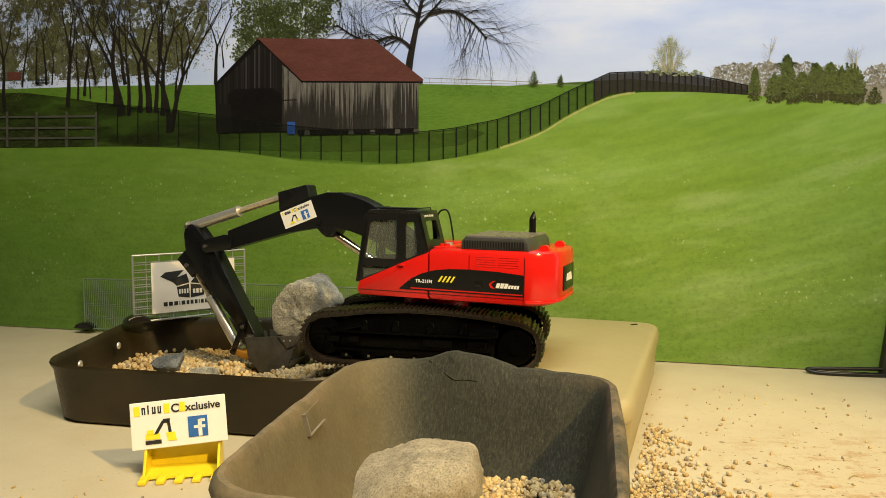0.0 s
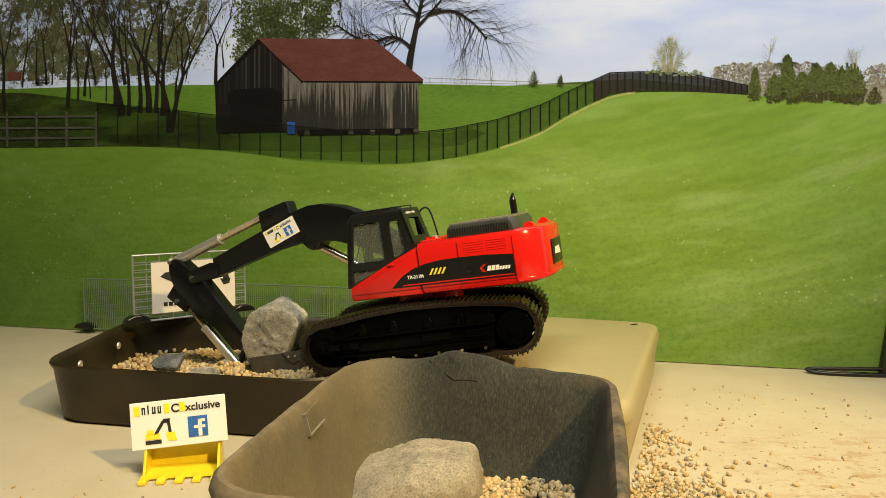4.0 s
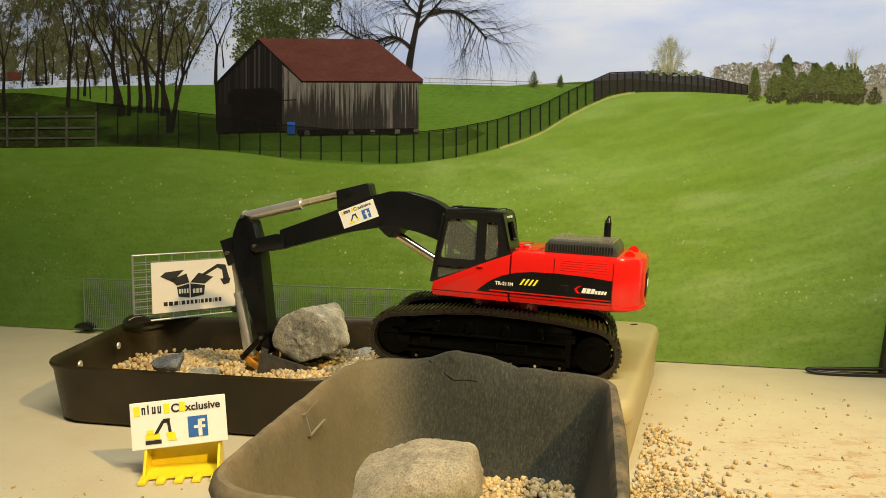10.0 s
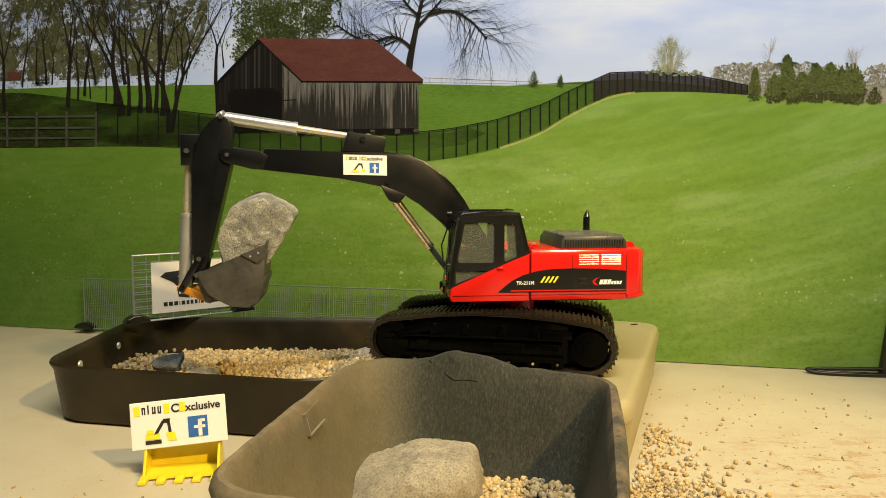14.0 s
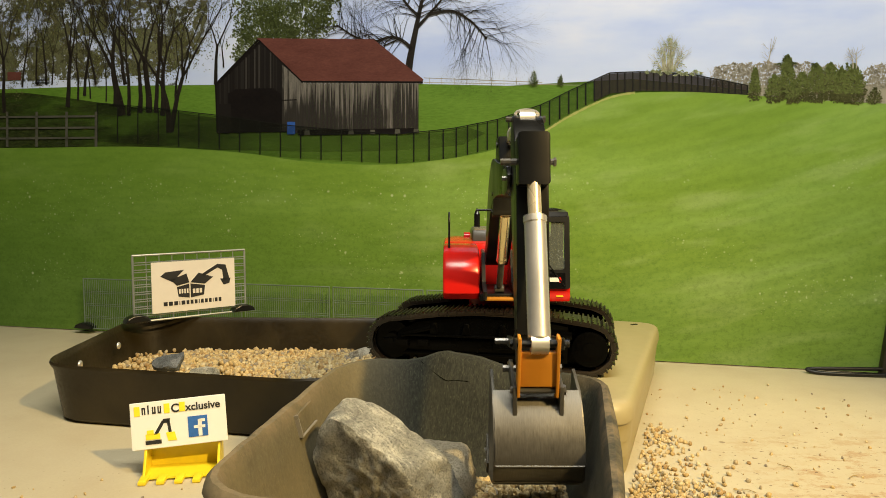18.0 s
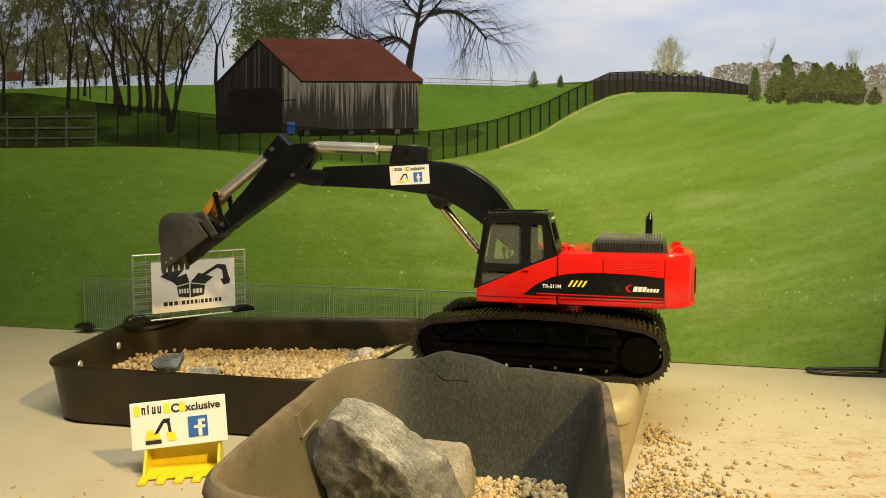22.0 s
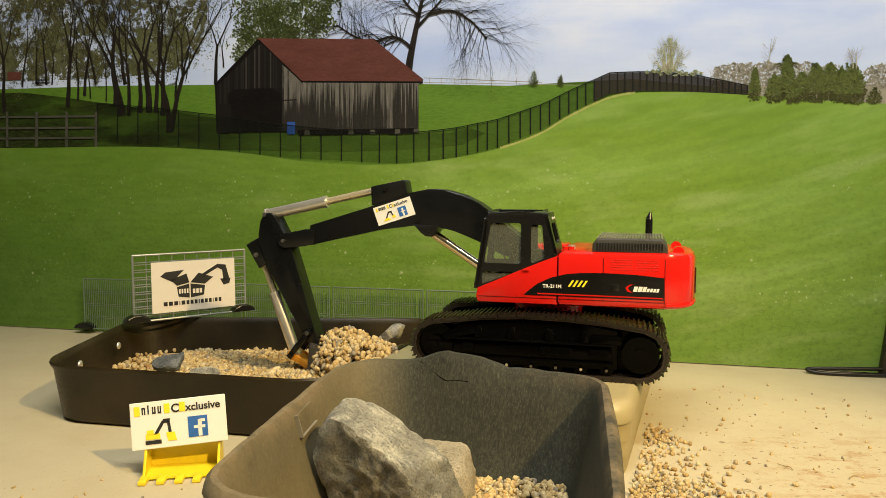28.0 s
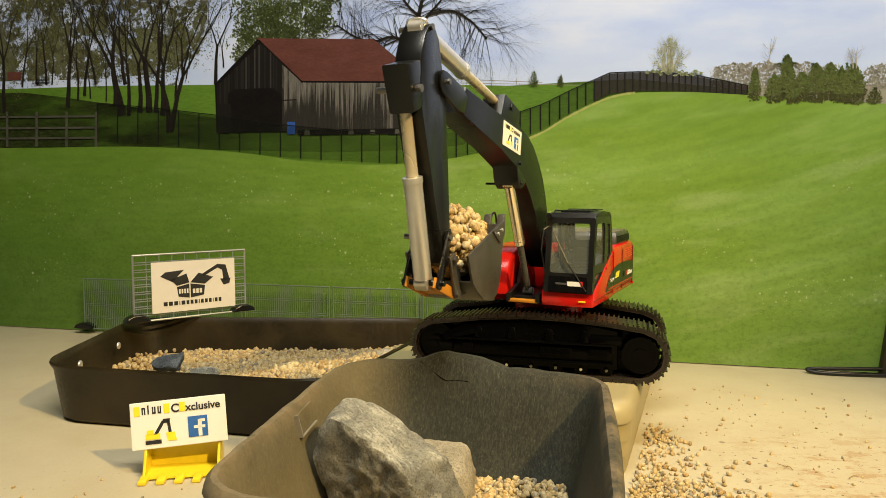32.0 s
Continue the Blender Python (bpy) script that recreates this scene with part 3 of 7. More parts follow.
    for _ in range(60):
        p = (rnd.uniform(-0.02, 0.56), rnd.uniform(0.585, 0.76))
        grow(twigs, p, rnd.uniform(0.6, 2.6), rnd.uniform(0.018, 0.034), 0.0017, 4, rnd, 0.6, 0.04, 0.78)
    flat("wood_twigs", TWIGP, twigs, "fine bare twigs among the printed trees")
    flat("wood_foliage", LEAFD, lf, "dark spring foliage of a printed wood")
    gl = []
    for c, ru, rv, n in (((0.6987, 0.6764), 0.075, 0.075, 800), ((0.7612, 0.6505), 0.09, 0.06, 1000), ((0.8113, 0.6870), 0.05, 0.05, 420), ((0.6591, 0.6269), 0.05, 0.045, 380)):
        leaves(gl, c, ru, rv, int(n * 3.0), 0.0030, rnd)
    flat("green_tree_crown", LEAFG, gl, "dense green crown of a tree behind the barn")
    for x0, y0, x1, y1, w in ((8,200,2,-20,0.011), (65,150,62,20,0.005), (92,150,90,20,0.004), (138,178,128,20,0.006), (160,175,157,60,0.004), (188,180,186,50,0.004),
                              (216,205,208,10,0.020), (222,150,180,-20,0.010), (248,200,236,0,0.012), (264,200,262,-10,0.017), (288,205,283,0,0.013), (300,235,296,40,0.015),
                              (303,232,342,0,0.013), (120,190,112,-20,0.012), (205,190,195,-20,0.012), (228,205,236,-20,0.010), (276,200,300,-20,0.011), (150,170,150,-20,0.008), (312,190,322,30,0.006), (82,150,78,-20,0.006), (382,150,380,-10,0.009), (396,120,392,40,0.004), (330,140,350,30,0.003), (170,150,165,0,0.006), (40,155,44,0,0.005)):
        out = []
        p, q = spot(x0, y0), spot(x1, y1)
        ang, ln = math.atan2(q[1] - p[1], q[0] - p[0]), math.hypot(q[0] - p[0], q[1] - p[1])
        grow(out, p, ang, ln * 0.42, w, 6 if w > 0.008 else 4, rnd, 0.46, 0.0, 0.78)
        flat("tree_trunk", BARKP, out, "bare dark printed tree trunk and branches")
    flat("picnic_table", DARKP, [[(0.1341, 0.5687), (0.1612, 0.5678), (0.1611, 0.5653), (0.1340, 0.5662)], [(0.1277, 0.5626), (0.1669, 0.5613), (0.1667, 0.5588), (0.1276, 0.5601)], [(0.1385, 0.5660), (0.1415, 0.5659), (0.1364, 0.5561), (0.1334, 0.5562)], [(0.1551, 0.5655), (0.1581, 0.5654), (0.1620, 0.5552), (0.1590, 0.5553)]], "dark picnic table under the trees")
    flat("red_shed", ROOFP, [[(0.0557, 0.5878), (0.0925, 0.5865), (0.0915, 0.5689), (0.0546, 0.5701)]], "small rust-red shed among the trees")
    # the big bare tree beside the roof
    out = []
    for path, w in (([(1.0032, 0.5455), (1.0092, 0.5836), (1.0185, 0.6267), (1.0267, 0.6641), (1.0382, 0.7118)], 0.0165), ([(1.0127, 0.5966), (0.9919, 0.6149), (0.9663, 0.6227), (0.9333, 0.6154), (0.8953, 0.6260), (0.8547, 0.6524)], 0.0075),
                    ([(1.0220, 0.6374), (1.0529, 0.6681), (1.0811, 0.6985)], 0.007), ([(1.0267, 0.6587), (1.0038, 0.6816), (0.9785, 0.7155)], 0.0065), ([(1.0472, 0.6619), (1.0924, 0.6659), (1.1325, 0.6424), (1.1613, 0.6092)], 0.007)):
        pts = smooth_path(path, 5)
        for i, (p, q) in enumerate(zip(pts, pts[1:])):
            k = 1 - 0.72 * i / len(pts)
            out.append(ribbon(p, q, w * k, w * k * 0.95))
            if i > 4 and w < 0.016 or i > 13:
                for s in (-1, 1, -1, 1):
                    if rnd.random() < 0.75:
                        a = math.atan2(q[1] - p[1], q[0] - p[0]) + s * rnd.uniform(0.4, 1.3)
                        grow(out, p, a, rnd.uniform(0.024, 0.050), max(0.0013, w * k * 0.24), 5, rnd, 0.62, 0.10, 0.74)
    flat("bare_tree", BARKP, out, "bare printed tree with drooping twigs")
    # the barn
    flat("barn_gable", DARKP, [[(0.5796, 0.5429), (0.6875, 0.6313), (0.7804, 0.5420), (0.7787, 0.4413), (0.5806, 0.4413)]], "shadowed gable of the barn")
    bd = []
    door = [(402, 236), (404, 165), (418, 158), (482, 156), (496, 166), (503, 184), (508, 236)]
    for k in range(60):
        x = 384 + k * 2.55
        top = 150 - (x - 384) * 0.98 if x < 462 else 74 + (x - 462) * 0.98
        bot = along(door, x) if 404 < x < 508 else 236
        if bot > top + 4:
            bd.append([spot(x, top + 2), spot(x + 2.5, top + 2), spot(x + 2.5, bot + rnd.uniform(-1, 1)), spot(x, bot)])
    flat("barn_gable_boards", BOARDD, bd, "blackened gable boards of the barn")
    bd = []
    for k in range(84):
        x = 538 + k * 2.42
        bd.append([spot(x, 146 + rnd.uniform(-1, 1)), spot(x + 2.3, 146), spot(x + 2.3, 231 + rnd.uniform(-3, 1)), spot(x, 231)])
    for k in range(12):
        x = 500 + k * 3.2
        bd.append([spot(x, 115 + k * 2.8), spot(x + 3, 117 + k * 2.8), spot(x + 3, 232), spot(x, 232)])
    flat("barn_side_boards", BOARDP, bd, "weathered grey side boards of the barn")
    flat("barn_roof", ROOFP, [[(0.6786, 0.6340), (0.9333, 0.6198), (1.0355, 0.5378), (1.0332, 0.5325), (0.7755, 0.5433)]], "rust-red roof of the barn")
    flat("barn_eave", DARKP, [ribbon((0.7754, 0.5422), (1.0344, 0.5324), 0.0035, 0.0035), ribbon((0.5796, 0.5417), (0.6824, 0.6304), 0.0045, 0.004), ribbon((0.6824, 0.6304), (0.7779, 0.5421), 0.003, 0.003), ribbon((0.7800, 0.4424), (1.0260, 0.4380), 0.004, 0.004)])
    flat("barn_underfloor", DARKP, [[spot(528, 230), spot(741, 227), spot(741, 236), spot(528, 240)]], "dark gap under the barn floor")
    flat("barn_footing", RAILP, [[spot(x, y), spot(x + 8, y), spot(x + 9, y + 8), spot(x - 1, y + 8)] for x, y in ((540, 231), (618, 230), (656, 230), (700, 229), (733, 228))], "pale stone footings under the barn")
    flat("door_flap", BOARDD, [[spot(388, 184), spot(410, 184), spot(410, 236), spot(388, 236)]], "loose board door leaf")
    flat("door_rail", DARKP, [ribbon(spot(500, 178), spot(526, 177), 0.0022, 0.0022)])
    flat("blue_barrel", BARRELP, [[(0.7437, 0.4616), (0.7614, 0.4612), (0.7610, 0.4358), (0.7432, 0.4361)]], "blue barrel beside the barn")
    # the near lawn
    edge = smooth_path([(-0.1045, 0.4190), (0.1164, 0.4162), (0.3958, 0.4151), (0.6273, 0.4003), (0.8064, 0.3775), (0.9766, 0.3728), (1.1153, 0.3871), (1.2043, 0.4068), (1.2690, 0.4304), (1.3216, 0.4611), (1.4037, 0.4954), (1.4938, 0.4999), (1.6099, 0.4924), (1.7216, 0.4803), (1.8534, 0.4690), (1.9658, 0.4604)], 5)
    flat("near_lawn", LAWNP, [[a, b, (b[0], 0.002), (a[0], 0.002)] for a, b in zip(edge, edge[1:])], "mown green lawn on a printed hill")
    verge = edge[34:53]
    out = []
    for a, b in zip(verge, verge[1:]):
        for k in range(8):
            p, q = (Vector(a).lerp(Vector(b), (k + e) / 8) for e in (0.02, 0.98))
            w = 0.0030 + 0.0026 * rnd.random()
            out.append(ribbon(p, q, w, w * 0.9))
    flat("dry_verge", PATHP, out, "thin dry verge under the fence")
    # black mesh fence along the lawn's edge
    low = [(170, 250), (280, 258), (400, 267), (515, 280), (700, 290), (800, 281), (880, 262), (960, 230), (1010, 200), (1080, 166), (1140, 161), (1230, 163), (1330, 169)]
    high = [(170, 182), (280, 192), (400, 206), (515, 223), (700, 238), (800, 228), (880, 212), (960, 185), (1010, 160), (1080, 129), (1140, 127), (1230, 133), (1330, 153)]
    xs = [173 + 36 * k for k in range(14)] + [672, 703, 733, 760, 785, 808, 828, 846, 863, 881, 901, 921, 939, 957, 973, 991, 1007, 1022, 1037, 1052, 1065, 1079, 1093, 1106, 1120, 1133, 1145, 1157, 1168] + [1180 + 11 * k for k in range(14)]
    foot = [spot(x, along(low, x)) for x in xs]
    head = [spot(x, along(high, x)) for x in xs]
    top = xs.index(1052)
    panes = [[a, b, d, c] for a, b, c, d in zip(foot, foot[1:], head, head[1:])]
    flat("fence_mesh", FMESHP, panes[:top], "dark chain-link mesh")
    flat("fence_mesh", FTOPP, panes[top:], "brown chain-link mesh seen end on")
    posts = [ribbon(f, h, 0.0026, 0.0024) for f, h in zip(foot, head)]
    flat("fence_posts", FENCEP, posts + [ribbon(a, b, 0.0017, 0.0017) for a, b in zip(head, head[1:])], "black posts and rail of a field fence")
    rails = []
    for y in (208, 228, 246):
        rails.append(ribbon(spot(-40, y), spot(172, y - 2), 0.0045, 0.0045))
    for x in (14, 66, 119, 171):
        rails.append(ribbon(spot(x, 260), spot(x, 198), 0.007, 0.006))
    flat("wood_rail_fence", RAILP, rails, "weathered wooden rail fence")
    # shrubs and small trees on the right of the hill
    out = []
    for k in range(15):
        lean = (k - 7) / 7
        grow(out, spot(1183 + lean * 9, 128), 1.57 - lean * 0.42, 0.0245 * (1 - 0.36 * abs(lean)), 0.0030, 3, rnd, 0.30)
    flat("pale_tree_twigs", TWIGL, out, "thin pale twigs of a budding tree")
    out = []
    bush(out, spot(1183, 130), 0.062, 0.034, 260, 0.0014, rnd, 1.8)
    for k in range(8):
        leaves(out, spot(1150 + k * 12, 129), 0.012, 0.006, 90, 0.0016, rnd)
    flat("shrub", LEAFP, out, "pale budding printed tree behind the fence")
    for x, foot_y, top_y, half in ((945, 151, 127, 8), (992, 150, 135, 5)):
        out = []
        p, q = spot(x, foot_y), spot(x, top_y)
        cone_tree(out, p, q[1] - p[1], half * 0.0013, 150, 0.0022, rnd)
        flat("evergreen", LEAFO, out, "printed pointed evergreen on the hill")
    for x, foot_y, top_y, half, power in ((1418, 179, 128, 15, 2.6), (1468, 178, 112, 21, 2.0), (1392, 178, 99, 22, 0.9), (1335, 179, 121, 14, 0.9), (1443, 181, 113, 22, 1.8),
                                          (1488, 181, 122, 19, 2.2), (1508, 184, 114, 25, 2.0), (1369, 182, 133, 17, 2.0), (1402, 183, 147, 15, 2.4), (1546, 184, 155, 14, 2.0)):
        p, q = spot(x, foot_y), spot(x, top_y)
        tall, wide = q[1] - p[1], (spot(x + half, foot_y)[0] - p[0]) * 1.16
        dark = x == 1546
        out = []
        bush(out, p, tall * 0.96, wide * 0.95, int(tall * wide * 560000), 0.0017, rnd, power)
        flat("evergreen", LEAFD if dark else LEAFB, out, "printed evergreen with a brownish shaded foot")
        if not dark:
            out = []
            bush(out, (p[0] - wide * 0.05, p[1] + tall * 0.26), tall * 0.74, wide * 0.90, int(tall * wide * 330000), 0.0017, rnd, power)
            flat("evergreen_boughs", LEAFY, out, "sunlit olive boughs of the evergreen")
    out = []
    for x, y, ru, rv in ((1389, 104, 0.006, 0.004), (1394, 99, 0.004, 0.005), (1406, 112, 0.005, 0.004), (1378, 114, 0.006, 0.004), (1496, 118, 0.006, 0.005), (1440, 115, 0.008, 0.005)):
        leaves(out, spot(x, y), ru, rv, 60, 0.0017, rnd)
    flat("evergreen_tips", LEAFG, out, "dark shoots on top of the evergreens")
    out = []
    for x0, y0, lean, ln in ((1358, 128, 0.02, 0.034), (1509, 122, 0.1, 0.020), (1515, 122, -0.06, 0.022)):
        grow(out, spot(x0, y0), 1.57 + lean, ln, 0.0022, 1, rnd, 0.25)
        for h in (0.55, 0.75, 0.95, 1.15):
            a = spot(x0, y0)
            grow(out, (a[0], a[1] + ln * h), 1.57 + rnd.choice((-0.8, 0.8)), 0.007, 0.0009, 2, rnd, 0.5)
    flat("bare_saplings", HAZE, out)
    # the sheet itself, thick enough to hang
    part("mural_sheet", box(-0.36, 2.31, 0.0, 0.012, 0.001, 1.06), WHITE, MURAL, "white back of the printed sheet")


mural()

# ---- the model excavator: x forward, y to its left, z up, origin under the swing axis ----
HW = 0.0825                    # half width of the upper body
FOOT = (0.011, 0.1407)         # boom foot
ARM_Y = -0.008                 # middle plane of boom and stick
P1X = 0.3855                   # stick pivot on the boom
LINK_AT = (0.143, 0.0043)      # idler link pivot on the stick
BUCKET_AT = 0.1641             # bucket pivot along the stick
LK, KM = 0.0453, 0.037
M_AT = (-0.0017, 0.0351)
ROD_B = (-0.0462, 0.0202)      # stick cylinder eye on the stick
ROD_C = (0.0081, 0.0515)       # bucket cylinder eye on the stick
CYL_E = (0.222, 0.088)         # stick cylinder eye on the boom
CYL_F = (0.160, 0.026)         # lift cylinder eye under the boom
CYL_G = (0.062, 0.105)         # lift cylinder eye on the upper body


def bolts(name, parent, spots, y0, y1, r=0.0022, m=None):
    for x, z in spots:
        bm = rod((x, y0, z), (x, y1, z), r, 8)
        rod((x, y1 - 0.0012, z), (x, y1 + 0.0008, z), r * 1.3, 6, bm)
        part(name, bm, m or BOLTM, parent)


def track_loop():
    """The belt's middle line, closed, as many (x, z)."""
    pts = [(-0.122 + 0.259 * k / 12, 0.0035) for k in range(13)]
    pts += [(0.137 + 0.0285 * math.sin(a), 0.035 - 0.0305 * math.cos(a)) for a in np.linspace(0.25, math.pi - 0.2, 9)]
    pts += [(0.12, 0.067), (0.07, 0.0735), (0.02, 0.0765), (-0.03, 0.0755), (-0.08, 0.0715), (-0.11, 0.068)]
    pts += [(-0.122 - 0.0305 * math.sin(a), 0.0345 + 0.0315 * math.cos(a)) for a in np.linspace(0.2, math.pi - 0.1, 9)]
    pts = [Vector((x, 0, z)) for x, z in pts]
    pts.append(pts[0].copy())
    length = [0.0]
    for a, b in zip(pts, pts[1:]):
        length.append(length[-1] + (b - a).length)
    return pts, length


LOOP, LOOP_AT = track_loop()
PADS = 58


def loop_pose(s, y):
    s %= LOOP_AT[-1]
    i = max(0, min(len(LOOP) - 2, int(np.searchsorted(LOOP_AT, s)) - 1))
    f = (s - LOOP_AT[i]) / (LOOP_AT[i + 1] - LOOP_AT[i])
    p = LOOP[i].lerp(LOOP[i + 1], f)

    def tan(k):
        n = len(LOOP) - 1
        a, b = LOOP[(k - 1) % n], LOOP[(k + 1) % n]
        return (b - a).normalized()
    d = tan(i).lerp(tan(i + 1), f)
    return Matrix.Translation((p.x, y, p.z)) @ Matrix.Rotation(-math.atan2(d.z, d.x), 4, "Y")


def undercarriage(root):
    made = []
    pad_bm = box(-0.0057, 0.0057, -0.024, 0.024, -0.0026, 0.0008)
    for x in (-0.0044, 0.0022):
        box(x - 0.0009, x + 0.0009, -0.024, 0.024, -0.0052, -0.0026, 0, pad_bm)
    for y in (-0.010, 0.010):
        box(-0.0052, 0.0052, y - 0.003, y + 0.003, 0.0008, 0.0046, 0, pad_bm)
    pad_mesh = None
    for side in (1, -1):
        yc = side * 0.069
        fr = prism([(0.118, 0.018), (0.128, 0.030), (0.128, 0.048), (0.10, 0.064), (0.03, 0.0715), (-0.04, 0.0715), (-0.095, 0.064), (-0.095, 0.014), (0.10, 0.012)], yc - 0.016, yc + 0.019, 0.002)
        frame_ob = part("track_frame", fr, FRAMEM, root, "black side frame of the crawler track", True)
        o = yc + side * 0.019
        pl = box(-0.088, 0.112, min(o, o + side * 0.003), max(o, o + side * 0.003), 0.024, 0.042, 0.001)
        part("side_plate", pl, FRAMEM, frame_ob, "", True)
        for a in ((0.085, 0.1), (0.112, 0.13), (-0.04, 0.0), (-0.085, -0.06)):
            part("side_rib", box(a[0], a[1], min(o, o + side * 0.006), max(o, o + side * 0.006), 0.030, 0.040, 0.0015), FRAMEM, frame_ob)
        sp = rod((-0.122, yc - 0.014, 0.035), (-0.122, yc + 0.014, 0.035), 0.021, 20)
        rod((-0.122, o - side * 0.004, 0.035), (-0.122, o + side * 0.004, 0.035), 0.0225, 24, sp)
        rod((-0.122, o + side * 0.004, 0.035), (-0.122, o + side * 0.0065, 0.035), 0.009, 12, sp)
        for k in range(16):
            a = k * math.tau / 16
            rod((-0.122 + 0.017 * math.cos(a), o + side * 0.003, 0.035 + 0.017 * math.sin(a)), (-0.122 + 0.017 * math.cos(a), o + side * 0.0055, 0.035 + 0.017 * math.sin(a)), 0.0015, 6, sp)
            c, n = Vector((math.cos(a), math.sin(a))), Vector((-math.sin(a), math.cos(a)))
            prism([(-0.122 + u * c.x + v * n.x, 0.035 + u * c.y + v * n.y) for u, v in ((0.019, -0.003), (0.026, -0.0012), (0.026, 0.0012), (0.019, 0.003))], yc - 0.004, yc + 0.004, 0, sp)
        part("sprocket", sp, FRAMEM, frame_ob, "black toothed drive sprocket", True)
        idl = rod((0.137, yc - 0.012, 0.036), (0.137, yc + 0.012, 0.036), 0.0255, 24)
        rod((0.137, o - side * 0.006, 0.036), (0.137, o + side * 0.001, 0.036), 0.010, 14, idl)
        part("idler", idl, FRAMEM, frame_ob, "", True)
        part("idler_axle", rod((0.137, o, 0.036), (0.137, o + side * 0.004, 0.036), 0.004, 10), FRAMEM, frame_ob)
        part("idler_yoke", prism([(0.108, 0.030), (0.146, 0.032), (0.148, 0.040), (0.108, 0.044)], min(o - side * 0.002, o + side * 0.002), max(o - side * 0.002, o + side * 0.002), 0.001), FRAMEM, frame_ob, "", True)
        for k in range(7):
            x = -0.082 + k * 0.031
            part("roller", rod((x, yc - 0.018, 0.0135), (x, yc + 0.018, 0.0135), 0.0085, 14), FRAMEM, frame_ob, "", True)
            part("roller_bolt", rod((x, o - side * 0.002, 0.0135), (x, o + side * 0.0035, 0.0135), 0.0019, 10), STEEL if k in (1, 4) else BOLTM, frame_ob, "bright roller bolt")
        web = [(p.x * 0.955, p.z * 0.93 + 0.0025) for p in LOOP[:-1]]
        # added black filler plate, so the open track loop looks dark inside
        part("dark_filler_plate", prism(web, yc - side * 0.006 - 0.004, yc - side * 0.006 + 0.004), FRAMEM, frame_ob, "", True)
        for x0, x1 in ((-0.090, 0.118),):
            lo, hi = sorted((o, o + side * 0.008))
            part("step_ledge", box(x0, x1, lo, hi, 0.0445, 0.0470, 0.0008), FRAMEM, frame_ob, "", True)
            part("lower_ledge", box(x0, x1, lo, hi, 0.0205, 0.0235, 0.0008), FRAMEM, frame_ob, "", True)
        for x in (-0.055, -0.012, 0.035, 0.078):
            lo, hi = sorted((o, o + side * 0.0055))
            part("gusset", prism([(x - 0.006, 0.047), (x + 0.006, 0.047), (x + 0.003, 0.062), (x - 0.003, 0.062)], lo, hi, 0.0006), FRAMEM, frame_ob, "", True)
        part("track_tensioner", rod((0.082, o + side * 0.003, 0.055), (0.122, o + side * 0.003, 0.044), 0.0035, 10), FRAMEM, frame_ob, "", True)
        part("motor_cover", box(-0.100, -0.062, min(o, o + side * 0.007), max(o, o + side * 0.007), 0.046, 0.0565, 0.002), FRAMEM, frame_ob, "", True)
        for x in (-0.040, 0.050):
            part("carrier_roller", rod((x, yc - 0.014, 0.0625), (x, yc + 0.014, 0.0625), 0.008, 12), FRAMEM, frame_ob, "", True)
        ring = [(p.x, p.z) for p in LOOP[:-1]]
        ins = [(x - (0.0035 if x > 0.12 else -0.0035 if x < -0.105 else 0), z + (0.003 if z < 0.02 else -0.003 if z > 0.055 else 0)) for x, z in ring]
        bb = bmesh.new()
        loops = [[bb.verts.new((x, yy, z)) for x, z in o] for o, yy in ((ring, yc - 0.0232), (ring, yc + 0.0232), (ins, yc + 0.0232), (ins, yc - 0.0232))]
        for a, b in zip(loops, loops[1:] + loops[:1]):
            for i in range(len(ring)):
                j = (i + 1) % len(ring)
                bb.faces.new((a[i], a[j], b[j], b[i]))
        belt = part("track_belt", bb, RUBBER, root, "black steel crawler track belt")
        for k in range(PADS):
            if pad_mesh is None:
                ob = part("track_pad", pad_bm, RUBBER, belt)
                pad_mesh = ob.data
            else:
                ob = new("track_pad", pad_mesh)
                ob.parent = belt
            ob.matrix_basis = loop_pose(k * LOOP_AT[-1] / PADS, yc)
            made.append((ob, k, yc))
    x_frame = box(-0.05, 0.06, -0.055, 0.055, 0.034, 0.060, 0.004)
    part("cross_frame", x_frame, FRAMEM, root, "black cross frame between the tracks", True)
    part("turntable", rod((0, 0, 0.056), (0, 0, 0.093), 0.046, 36), RED, root, "red round turntable base", True)
    return made


